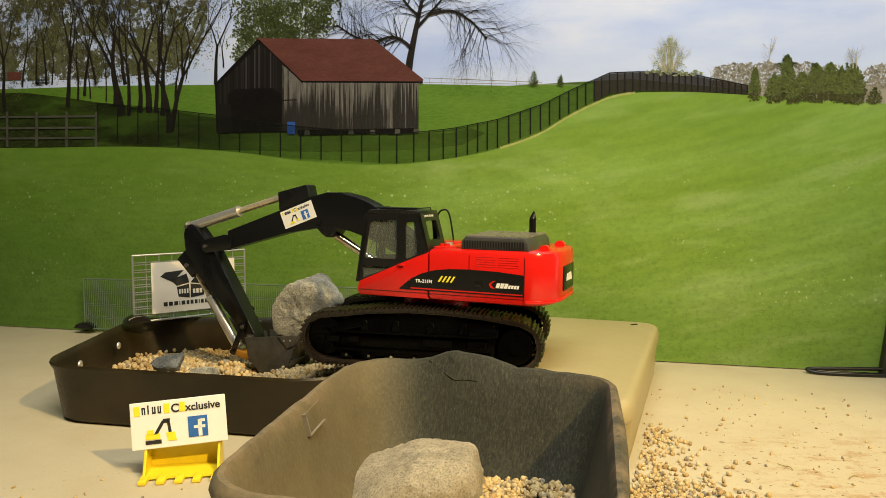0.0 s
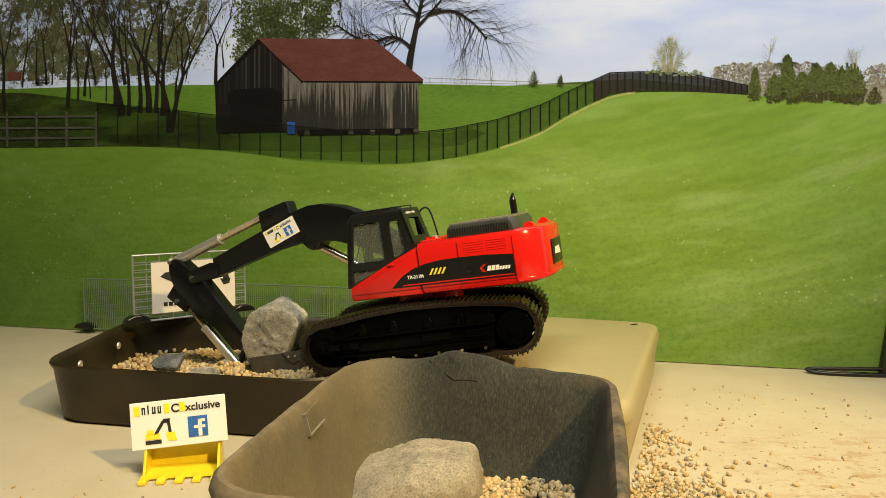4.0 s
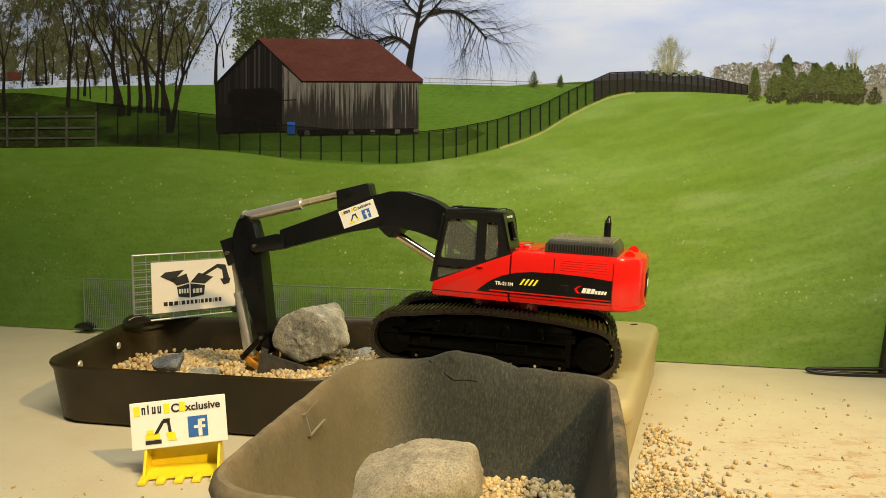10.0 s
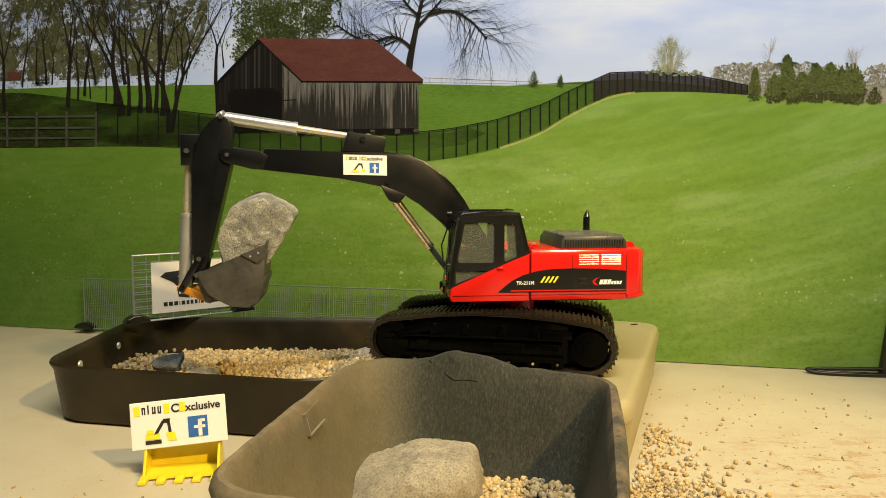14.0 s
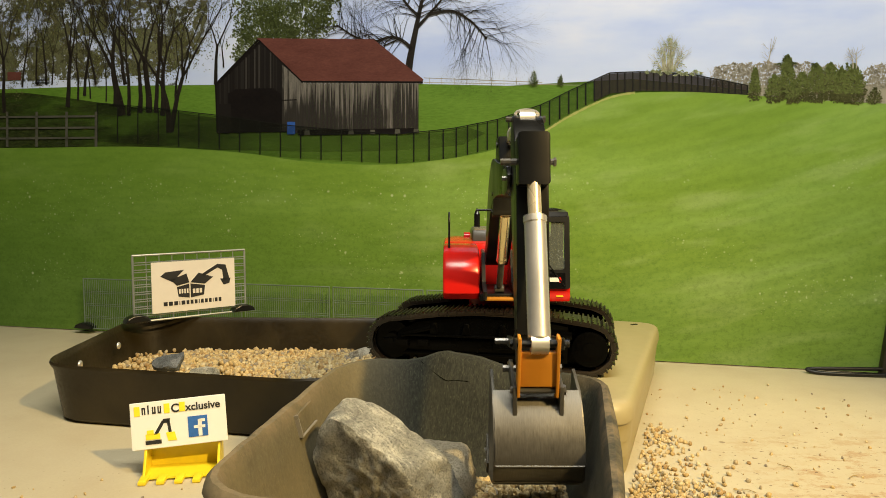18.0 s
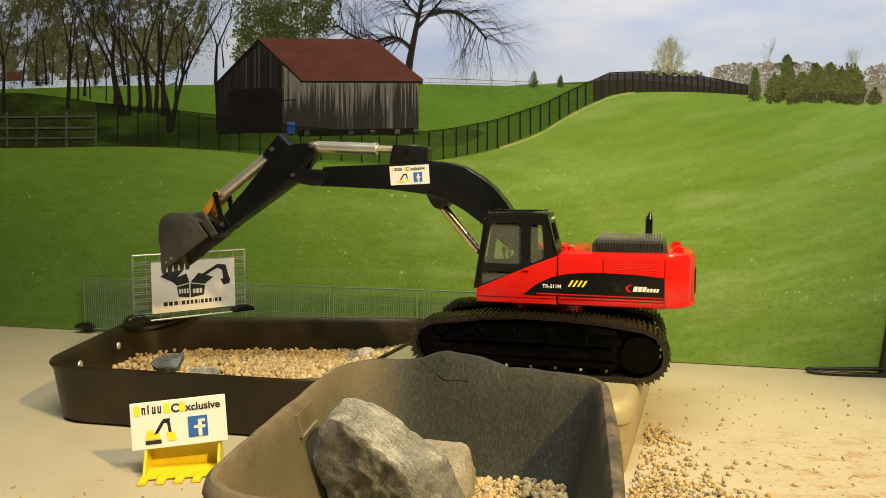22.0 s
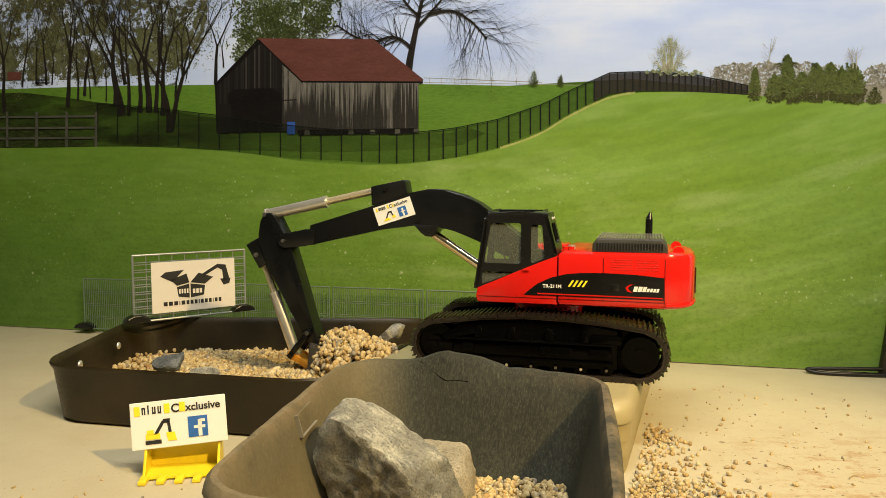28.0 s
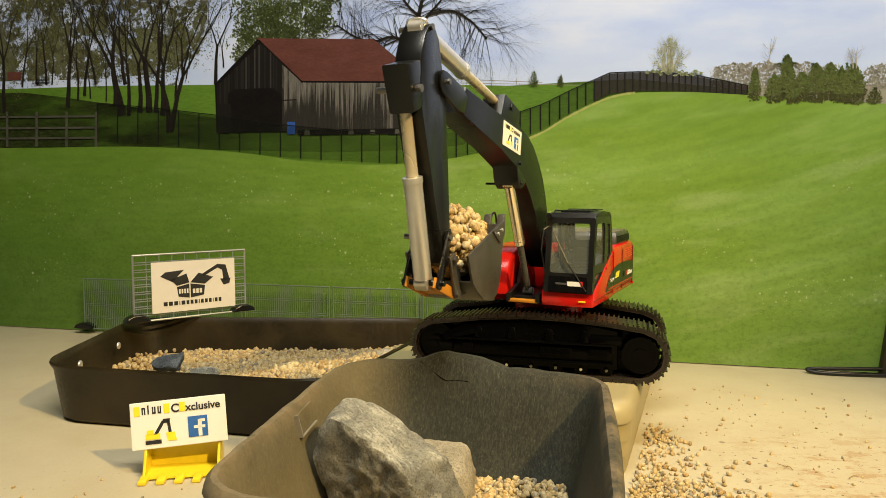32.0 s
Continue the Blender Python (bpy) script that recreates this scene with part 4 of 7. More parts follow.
def upper_body(root):
    plan = [(-0.022, HW), (-0.150, HW), (-0.168, HW - 0.006), (-0.181, HW - 0.022), (-0.187, HW - 0.05), (-0.187, -HW + 0.05), (-0.181, -HW + 0.022), (-0.168, -HW + 0.006), (-0.150, -HW), (-0.022, -HW)]
    body = part("upper_body", prism(plan, 0.0905, 0.159, 0.007, axis="z"), RED, root, "glossy red upper body shell", True)

    def sub(name, bm, m, label="", smooth=True):
        return part(name, bm, m, body, label, smooth)
    sub("counterweight_rim", prism([(x - 0.0015 if x < -0.1 else x, y * 1.012) for x, y in plan if x < -0.1], 0.094, 0.0985, 0.001, axis="z"), RED)
    sub("cab_base", prism([(0.081, 0.0915), (0.0835, 0.098), (0.0815, 0.110), (0.062, 0.118), (0.018, 0.1375), (-0.021, 0.154), (-0.021, 0.0915)], 0.016, HW, 0.0025), RED, "red wedge under the cab")
    sub("right_deck", prism([(0.062, 0.0915), (0.070, 0.100), (0.068, 0.128), (0.052, 0.150), (0.030, 0.158), (-0.021, 0.159), (-0.021, 0.0915)], -HW, -0.034, 0.004), RED, "red toolbox deck beside the boom")
    sub("swing_deck", box(-0.022, 0.075, -0.034, 0.016, 0.0905, 0.100, 0.001), BLACK)
    sub("boom_bracket", prism([(0.085, 0.094), (0.085, 0.104), (0.045, 0.112), (0.03, 0.150), (-0.005, 0.152), (-0.02, 0.10)], -0.030, -0.025, 0.001), BLACK)
    sub("boom_bracket", prism([(0.085, 0.094), (0.085, 0.104), (0.045, 0.112), (0.03, 0.150), (-0.005, 0.152), (-0.02, 0.10)], 0.009, 0.014, 0.001), BLACK)
    sub("amber_plate", box(0.055, 0.084, -0.028, 0.012, 0.0925, 0.0965, 0.001), AMBER, "amber lift cylinder bracket")
    # cab: a black frame with real openings
    y0, y1 = 0.020, HW - 0.001
    cab = bmesh.new()

    A, B = (0.0845, 0.108), (0.0705, 0.2005)            # front post, bottom and top
    C, D = (-0.0085, 0.203), (-0.021, 0.155)             # rear top, rear bottom

    def bay(outer, inner, r0, r1, at, bm):
        """A flat rim with a rounded window cut through it; at(a, b, side) places its points."""
        o, i = round_ring(outer, r0, 4), round_ring(inner, r1, 4)
        rings = [[at(x, z, 1) for x, z in o], [at(x, z, 1) for x, z in i], [at(x, z, 0) for x, z in i], [at(x, z, 0) for x, z in o]]
        return loft(rings + rings[:1], bm)

    def front_x(z):
        return 0.0845 - (z - 0.108) * 0.1514
    for ya, yb in ((y1 - 0.004, y1), (y0, y0 + 0.004)):
        def wall(x, z, k, lo=ya, hi=yb):
            return (x, hi if k else lo, z)
        bay([(0.0705, 0.2015), (0.0185, 0.2025), (0.0185, 0.1345), (0.0800, 0.1345)], [(0.0640, 0.1935), (0.0250, 0.1935), (0.0250, 0.1420), (0.0735, 0.1420)], 0.002, 0.004, wall, cab)
        bay([(0.0185, 0.2025), (-0.0085, 0.2030), (-0.0210, 0.1540), (0.0185, 0.1345)], [(0.0125, 0.1915), (-0.0015, 0.1915), (-0.0050, 0.1500), (0.0125, 0.1420)], 0.0015, 0.003, wall, cab)
        bay([(0.0805, 0.1345), (0.0185, 0.1345), (0.0245, 0.1315), (0.0835, 0.1085)], [(0.0755, 0.1315), (0.0340, 0.1315), (0.0360, 0.1295), (0.0755, 0.1150)], 0.0006, 0.0006, wall, cab)
    half = (y0 + y1) / 2

    def screen(y, z, k):
        return (front_x(z) + (0.0018 if k else -0.0035), y, z)
    bay([(y0, 0.2005), (y1, 0.2005), (y1, 0.1085), (y0, 0.1085)], [(y0 + 0.0065, 0.1940), (y1 - 0.0065, 0.1940), (y1 - 0.0065, 0.1330), (y0 + 0.0065, 0.1330)], 0.004, 0.004, screen, cab)

    def back(y, z, k):
        x = -0.0210 + (z - 0.155) * 0.26
        return (x + (0.0 if k else 0.004), y, z)
    bay([(y0, 0.2030), (y1, 0.2030), (y1, 0.1550), (y0, 0.1550)], [(y0 + 0.012, 0.1930), (y1 - 0.012, 0.1930), (y1 - 0.012, 0.1680), (y0 + 0.012, 0.1680)], 0.002, 0.004, back, cab)
    sub("cab_frame", cab, CABM, "charcoal cab frame with rounded window bays")
    sub("cab_roof", prism([(0.0715, 0.2010), (-0.0090, 0.2025), (-0.0080, 0.2062), (0.030, 0.2085), (0.0660, 0.2068)], y0 + 0.0005, y1 - 0.0005, 0.002), CABM, "charcoal cab roof")
    sub("roof_hatch", box(0.012, 0.056, y0 + 0.012, y1 - 0.012, 0.2068, 0.2095, 0.001), CABM)
    sub("front_panel", prism([(front_x(0.129) + 0.0005, 0.129), (front_x(0.110) + 0.0005, 0.110), (front_x(0.110) + 0.003, 0.110), (front_x(0.129) + 0.003, 0.129)], y0 + 0.006, y1 - 0.006, 0.0008), GLOSS, "glossy black lower cab panel")
    for name, a, w, z, h, m in (("panel_logo", 0.068, 0.017, 0.1175, 0.0055, WHITE), ("panel_swoosh", 0.0705, 0.003, 0.1165, 0.0070, RED), ("panel_text", 0.050, 0.014, 0.1190, 0.0022, GREYPL)):
        sub(name, prism([(a, z), (a - w, z), (a - w - 0.001, z + h), (a - 0.001, z + h)], front_x(z + h / 2) + 0.0022, front_x(z + h / 2) + 0.0036, axis="x"), m, "", False)
    sub("front_marker", box(0.0828, 0.0842, 0.064, 0.073, 0.0975, 0.0995, 0.0004), YELLOW, "small yellow marker plate")
    for n, pr in (("door_window", [(0.0645, 0.194), (0.0245, 0.194), (0.0245, 0.1415), (0.0740, 0.1415)]), ("lower_window", [(0.0765, 0.1320), (0.0330, 0.1320), (0.0355, 0.1290), (0.0765, 0.1140)]), ("side_window", [(0.0130, 0.192), (-0.001, 0.192), (-0.0055, 0.150), (0.0130, 0.1415)])):
        sub(n, prism(pr, y1 - 0.0026, y1 - 0.0018), GLASS, "clear cab window pane, dust and reflections painted as pale film", False).visible_shadow = False
        sub(n, prism(pr, y0 + 0.0014, y0 + 0.0022), GLASS, "clear cab window pane, dust and reflections painted as pale film", False).visible_shadow = False
    fw = sub("windscreen", prism([(front_x(0.132), 0.132), (front_x(0.195), 0.195), (front_x(0.195) - 0.0008, 0.195), (front_x(0.132) - 0.0008, 0.132)], y0 + 0.005, y1 - 0.005), GLASS, "clear windscreen pane, dust and reflections painted as pale film", False)
    fw.visible_shadow = False
    liner = prism([(0.0785, 0.1100), (0.0640, 0.1195), (0.0185, 0.1390), (-0.0180, 0.1545), (-0.0165, 0.1580), (0.0200, 0.1425), (0.0700, 0.1260), (0.0780, 0.1230)], y0 + 0.004, y1 - 0.004)
    sub("cab_liner", liner, BLACK, "black cab floor", False)
    sub("console", box(0.000, 0.040, y0 + 0.006, y0 + 0.013, 0.136, 0.156, 0.002), BLACK)
    sub("wiper", tube([(0.0870, 0.074, 0.112), (0.0830, 0.050, 0.145), (0.0775, 0.030, 0.182)], 0.0009, 6), BLACK)
    sub("work_lamp", rod((0.074, 0.024, 0.203), (0.080, 0.024, 0.203), 0.004, 10), BLACK)
    seat = box(0.018, 0.042, 0.036, 0.066, 0.128, 0.142, 0.003)
    prism([(0.024, 0.140), (0.016, 0.160), (0.010, 0.158), (0.016, 0.136)], 0.038, 0.064, 0.002, seat)
    sub("driver_seat", seat, CABM, "dark grey plastic operator seat")
    for y in (0.032, 0.069):
        lev = rod((0.047, y, 0.130), (0.049, y, 0.156), 0.0012, 6)
        rod((0.049, y, 0.156), (0.049, y, 0.162), 0.0026, 8, lev)
        sub("control_lever", lev, BLACK)
    sub("door_handle", box(0.014, 0.022, HW - 0.0005, HW + 0.0022, 0.1335, 0.1365, 0.0008), RED)
    # decals and panel lines
    side = HW + 0.0004
    sub("side_stripe", prism([(0.020, 0.1042), (0.012, 0.1110), (0.003, 0.1180), (-0.012, 0.1255), (-0.030, 0.1305), (-0.050, 0.1330), (-0.078, 0.1337), (-0.115, 0.1327), (-0.1492, 0.1297), (-0.1492, 0.1025), (0.020, 0.1030)], HW - 0.001, side), STRIPE, "black side stripe decal", False)
    sub("red_pinstripe", prism([(0.004, 0.1062), (-0.148, 0.1056), (-0.148, 0.1042), (0.004, 0.1046)], HW, side + 0.0003), RED, "", False)
    for k in range(4):
        x = -0.0395 - k * 0.0056
        sub("hazard_bar", prism([(x, 0.1235), (x - 0.0028, 0.1235), (x + 0.0022, 0.1155), (x + 0.005, 0.1155)], HW, side + 0.0003), YPRINT, "yellow slanted bar", False)
    outward = Matrix(((-1, 0, 0, 0), (0, 0, 1, 0), (0, 1, 0, 0), (0, 0, 0, 1)))
    letters("TR-211M", 0.0062, Matrix.Translation((-0.0030, side + 0.0002, 0.1132)) @ outward, body, WHITE)
    x = -0.1130
    for w, h in ((0.0046, 0.0062), (0.0046, 0.0062), (0.0042, 0.0062), (0.0030, 0.0042), (0.0030, 0.0042), (0.0030, 0.0042), (0.0026, 0.0042)):
        sub("logo_bar", prism([(x, 0.1122), (x - w, 0.1122), (x - w - h * 0.28, 0.1122 + h), (x - h * 0.28, 0.1122 + h)], HW, side + 0.0003), WHITE, "white slanted logo bar", False)
        x -= w + 0.0008
    sub("logo_swoosh", prism([(-0.1040, 0.1165), (-0.1090, 0.1205), (-0.1140, 0.1215), (-0.1090, 0.1185), (-0.1070, 0.1160), (-0.1100, 0.1125), (-0.1130, 0.1105), (-0.1065, 0.1120)], HW, side + 0.0003), RED, "", False)
    sub("latch", box(-0.0965, -0.0860, HW - 0.001, HW + 0.0012, 0.1118, 0.1200, 0.0008), STRIPE)
    for x in (-0.0225, -0.0775, -0.1500):
        sub("panel_gap", box(x - 0.00022, x + 0.00022, HW - 0.002, HW + 0.0006, 0.097, 0.152), BLACK, "", False)
    sub("sill_gap", box(-0.15, 0.080, HW - 0.002, HW + 0.0005, 0.0992, 0.0997), BLACK, "", False)
    for s in (1, -1):
        for k in range(10):
            z, x = 0.1385 + (k % 5) * 0.0030, -0.1120 if k < 5 else -0.1420
            sub("louvre", rod((x, s * (HW - 0.0009), z), (x + 0.026, s * (HW - 0.0009), z), 0.0013, 8), RED, "red cooling louvre")
    sub("rear_decal", box(-0.1885, -0.186, -0.030, 0.030, 0.106, 0.138, 0.0006), STRIPE, "black rear decal plate")
    sub("rear_logo", prism([(0.016, 0.118), (0.012, 0.127), (-0.012, 0.127), (-0.018, 0.117)], -0.1890, -0.1884, axis="x"), WHITE, "white logo shape", False)
    for k in range(11):
        sub("walkway_rib", box(-0.0255 - k * 0.0030, -0.0240 - k * 0.0030, 0.018, HW - 0.012, 0.1585, 0.1602, 0.0004), RED, "", False)
    # hood, pipes and rails
    hood = prism([(-0.0625, 0.158), (-0.0632, 0.1690), (-0.0685, 0.1755), (-0.1465, 0.1755), (-0.1520, 0.1690), (-0.1535, 0.158)], -0.040, HW - 0.006, 0.004)
    sub("hood", hood, HOODM, "grey ribbed engine hood")
    for k in range(23):
        x = -0.0690 - k * 0.0035
        sub("hood_rib", box(x - 0.0010, x + 0.0010, -0.036, HW - 0.0105, 0.1740, 0.1767), RIBM, "", False)
        sub("hood_slot", box(x - 0.0007, x + 0.0007, HW - 0.0068, HW - 0.0052, 0.161, 0.1705), BLACK, "", False)
    ex = rod((-0.130, -0.030, 0.174), (-0.130, -0.030, 0.196), 0.0048, 14)
    rod((-0.130, -0.030, 0.196), (-0.1315, -0.030, 0.2055), 0.0048, 14, ex, 0.0012)
    sub("exhaust_pipe", ex, GLOSS, "black exhaust stack")
    sub("filter_cap", rod((-0.034, 0.040, 0.158), (-0.034, 0.040, 0.1640), 0.0050, 14), STEEL, "bright filler cap")
    for y in (0.045, -0.045):
        lug = rod((-0.166, y - 0.005, 0.159), (-0.166, y + 0.005, 0.159), 0.0068, 14)
        sub("lifting_lug", lug, RED, "red lifting lug")
    for x in (-0.035, -0.028):
        sub("filler_cap", rod((x, 0.052, 0.158), (x, 0.052, 0.163), 0.0038, 10), RED)
    rail = smooth_path([(0.034, -0.074, 0.157), (0.030, -0.074, 0.192), (0.022, -0.074, 0.203), (0.011, -0.074, 0.198), (0.003, -0.074, 0.157)], 4)
    sub("grab_rail", tube(rail, 0.0014), BLACK, "black bent grab rail")
    sub("cab_grab_rail", tube([(0.084, 0.022, 0.130), (0.087, 0.017, 0.160), (0.078, 0.017, 0.186), (0.073, 0.022, 0.190)], 0.0010), BLACK)
    roof_rail = tube([(0.062, 0.026, 0.206), (0.062, 0.026, 0.2095), (0.062, 0.072, 0.2095), (0.0, 0.072, 0.2095), (0.0, 0.026, 0.2095), (0.0, 0.026, 0.206)], 0.0008, 6)
    sub("roof_rail", roof_rail, BLACK)
    text = bpy.data.curves.new("rear_lettering", "FONT")
    text.body, text.size, text.extrude, text.align_x = "STRONG POWER", 0.0042, 0.0001, "CENTER"
    lettering = new("rear_lettering", text)
    lettering.parent = body
    lettering.matrix_basis = Matrix.Translation((-0.0135, 0.064, 0.1985)) @ Matrix.Rotation(radians(-90), 4, "Z") @ Matrix.Rotation(radians(78), 4, "X")
    text.materials.append(WHITE)
    return body


def sticker(parent, at, along, up, y, face=1):
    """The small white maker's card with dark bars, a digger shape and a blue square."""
    a, u = Vector(along), Vector(up)

    def quad(x0, x1, z0, z1, d, skew=0.0):
        bm = bmesh.new()
        ps = []
        for yy in (y + face * (d - 0.0004), y + face * d):
            for x, z in ((x0, z0), (x1, z0), (x1 + skew, z1), (x0 + skew, z1)):
                p = Vector(at) + a * x + u * z
                ps.append(bm.verts.new((p.x, yy, p.y)))
        for f in ((0, 1, 2, 3), (4, 5, 6, 7), (0, 1, 5, 4), (1, 2, 6, 5), (2, 3, 7, 6), (3, 0, 4, 7)):
            bm.faces.new([ps[i] for i in f])
        return bm
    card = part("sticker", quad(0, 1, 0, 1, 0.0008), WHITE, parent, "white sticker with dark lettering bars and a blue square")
    bits = []
    for x in (0.13, 0.185, 0.215, 0.27):
        bits.append(("letter_bar", quad(x, x + 0.016, 0.75, 0.90, 0.0012), INK))
        if x != 0.185:
            bits.append(("letter_bar", quad(x + 0.026, x + 0.042, 0.75, 0.90, 0.0012), INK))
            bits.append(("letter_bar", quad(x + 0.014, x + 0.028, 0.75, 0.79, 0.0012), INK))
    wide, high = a.length, u.length
    ua, uu = a / wide, u / high
    for word, x, m in (("C", 0.415, INK), ("E", 0.49, YPRINT), ("xclusive", 0.545, INK)):
        p = Vector(at) + a * x + u * 0.74
        letters(word, high * 0.245, Matrix(((ua.x, uu.x, 0, p.x), (0, 0, face, y + face * 0.0011), (ua.y, uu.y, 0, p.y), (0, 0, 0, 1))), parent, m)
    bits += [("yellow_bar", quad(0.06, 0.10, 0.74, 0.93, 0.0012), YPRINT), ("yellow_bar", quad(0.36, 0.40, 0.74, 0.93, 0.0012), YPRINT)]
    bits += [("blue_square", quad(0.60, 0.82, 0.12, 0.62, 0.0012), BLUE), ("white_mark", quad(0.70, 0.745, 0.12, 0.54, 0.0016), WHITE), ("white_mark", quad(0.665, 0.785, 0.34, 0.40, 0.0016), WHITE)]
    bits += [("digger_mark", quad(0.18, 0.36, 0.14, 0.20, 0.0012), YPRINT), ("digger_mark", quad(0.22, 0.33, 0.20, 0.27, 0.0012), YPRINT), ("digger_mark", quad(0.24, 0.28, 0.26, 0.56, 0.0012, 0.10), INK), ("digger_mark", quad(0.34, 0.44, 0.50, 0.58, 0.0012), INK), ("digger_mark", quad(0.43, 0.46, 0.30, 0.56, 0.0012, -0.03), INK), ("digger_mark", quad(0.42, 0.50, 0.18, 0.32, 0.0012), YPRINT)]
    return card, bits


def boom_part(root):
    top = [(0.344, 0.0257), (0.2452, 0.0600), (0.1952, 0.0800), (0.1634, 0.0880), (0.1405, 0.0880), (0.1114, 0.0815), (0.0908, 0.0725), (0.0693, 0.0590), (0.0480, 0.0420), (0.0060, 0.0110), (-0.004, 0.009)]
    low = [(-0.009, 0.0), (-0.004, -0.009), (0.008, -0.007), (0.055, 0.0030), (0.085, 0.0180), (0.103, 0.0245), (0.123, 0.0310), (0.1473, 0.0355), (0.1827, 0.0360), (0.2347, 0.0255), (0.344, -0.0039)]
    bm = prism(top + low, ARM_Y - 0.0160, ARM_Y + 0.0150, 0.0012)
    ob = part("boom", bm, ARMM, root, "black curved steel boom", True)
    for s in (-1, 1):
        ears = prism([(0.350, 0.0195), (0.3855, 0.0110), (0.393, 0.0075), (0.3965, 0.0), (0.393, -0.0075), (0.3855, -0.0110), (0.350, -0.0060), (0.336, 0.000), (0.336, 0.0185)], ARM_Y + s * 0.0148 - 0.0022, ARM_Y + s * 0.0148 + 0.0014, 0.0006)
        part("boom_ear", ears, ARMM, ob, "", True)
    bolts("pivot_bolt", ob, [(0.3855, 0.0)], ARM_Y - 0.021, ARM_Y + 0.0205, m=BOLTM)
    blk = prism([(0.2485, 0.060), (0.2505, 0.087), (0.2450, 0.0885), (0.2020, 0.0990), (0.1990, 0.097), (0.1950, 0.079)], ARM_Y - 0.013, ARM_Y + 0.013, 0.001)
    part("cylinder_block", blk, ARMM, ob, "black cylinder mounting block", True)
    bolts("block_bolt", ob, [(0.228, 0.085)], ARM_Y - 0.0145, ARM_Y + 0.0145, 0.003, m=ARMM)
    low_b = prism([(0.184, 0.037), (0.172, 0.026), (0.165, 0.021), (0.155, 0.021), (0.150, 0.027), (0.146, 0.037)], ARM_Y - 0.0155, ARM_Y + 0.0155, 0.001)
    part("lift_bracket", low_b, ARMM, ob, "", True)
    bolts("lift_bolt", ob, [(0.176, 0.0435), (0.160, 0.026)], ARM_Y - 0.017, ARM_Y + 0.0170, m=ARMM)
    at = (0.2351, 0.0312)
    card, bits = sticker(ob, at, (-0.0548, 0.0202), (0.0100, 0.0250), ARM_Y + 0.0151)
    for n, b, m in bits:
        part(n, b, m, ob)
    part("pin_hole", rod((0.052, ARM_Y + 0.0140, 0.030), (0.052, ARM_Y + 0.0154, 0.030), 0.0020, 10), GLOSS, ob)
    part("hose_pin", rod((0.150, ARM_Y - 0.034, 0.031), (0.150, ARM_Y - 0.014, 0.031), 0.0014, 8), GLOSS, ob, "black pin beside the boom")
    return ob


def stick_part(root):
    outline = [(-0.0490, 0.0215), (-0.0460, 0.0105), (-0.0370, 0.0040), (0.0152, -0.0065), (0.0738, -0.0067), (0.140, -0.0063), (0.158, -0.0070), (0.1690, -0.0040), (0.1715, 0.0010), (0.1675, 0.0070), (0.150, 0.0110), (0.1017, 0.0245), (0.0914, 0.0262), (0.0282, 0.0415), (0.0, 0.0455), (-0.022, 0.0400), (-0.0393, 0.0310)]
    ob = part("stick", prism(outline, ARM_Y - 0.0130, ARM_Y + 0.0130, 0.0012), ARMM, root, "black tapered steel stick", True)
    blk = prism([(-0.0170, 0.040), (-0.0115, 0.0665), (0.0290, 0.0560), (0.0240, 0.0370)], ARM_Y - 0.0130, ARM_Y + 0.0130, 0.0030)
    part("cylinder_block", blk, ARMM, ob, "black cylinder mounting block", True)
    bolts("block_bolt", ob, [(0.0081, 0.0515)], ARM_Y - 0.026, ARM_Y + 0.0175, 0.0028, m=BOLTM)
    eye = bmesh.new()
    for k in range(14):
        a, b = k * math.tau / 14, (k + 1) * math.tau / 14
        rod((ROD_B[0] - 0.004 + 0.0045 * math.sin(a), ARM_Y + 0.010 * math.cos(a), ROD_B[1] + 0.001), (ROD_B[0] - 0.004 + 0.0045 * math.sin(b), ARM_Y + 0.010 * math.cos(b), ROD_B[1] + 0.001), 0.0014, 6, eye)
    part("rod_eye", eye, STEEL, ob, "bright cylinder eye", True)
    bolts("eye_bolt", ob, [ROD_B], ARM_Y - 0.018, ARM_Y + 0.015, 0.0024, m=BOLTM)
    bolts("link_bolt", ob, [LINK_AT], ARM_Y - 0.030, ARM_Y + 0.019, 0.0026, m=BOLTM)
    bolts("bucket_bolt", ob, [(BUCKET_AT, 0)], ARM_Y - 0.024, ARM_Y + 0.022, 0.0028, m=BOLTM)
    part("stick_collar", prism([(0.136, -0.0073), (0.140, -0.0073), (0.140, 0.0150), (0.136, 0.0160)], ARM_Y - 0.014, ARM_Y + 0.014), ARMM, ob)
    return ob


BW = 0.0328                     # half width of the bucket


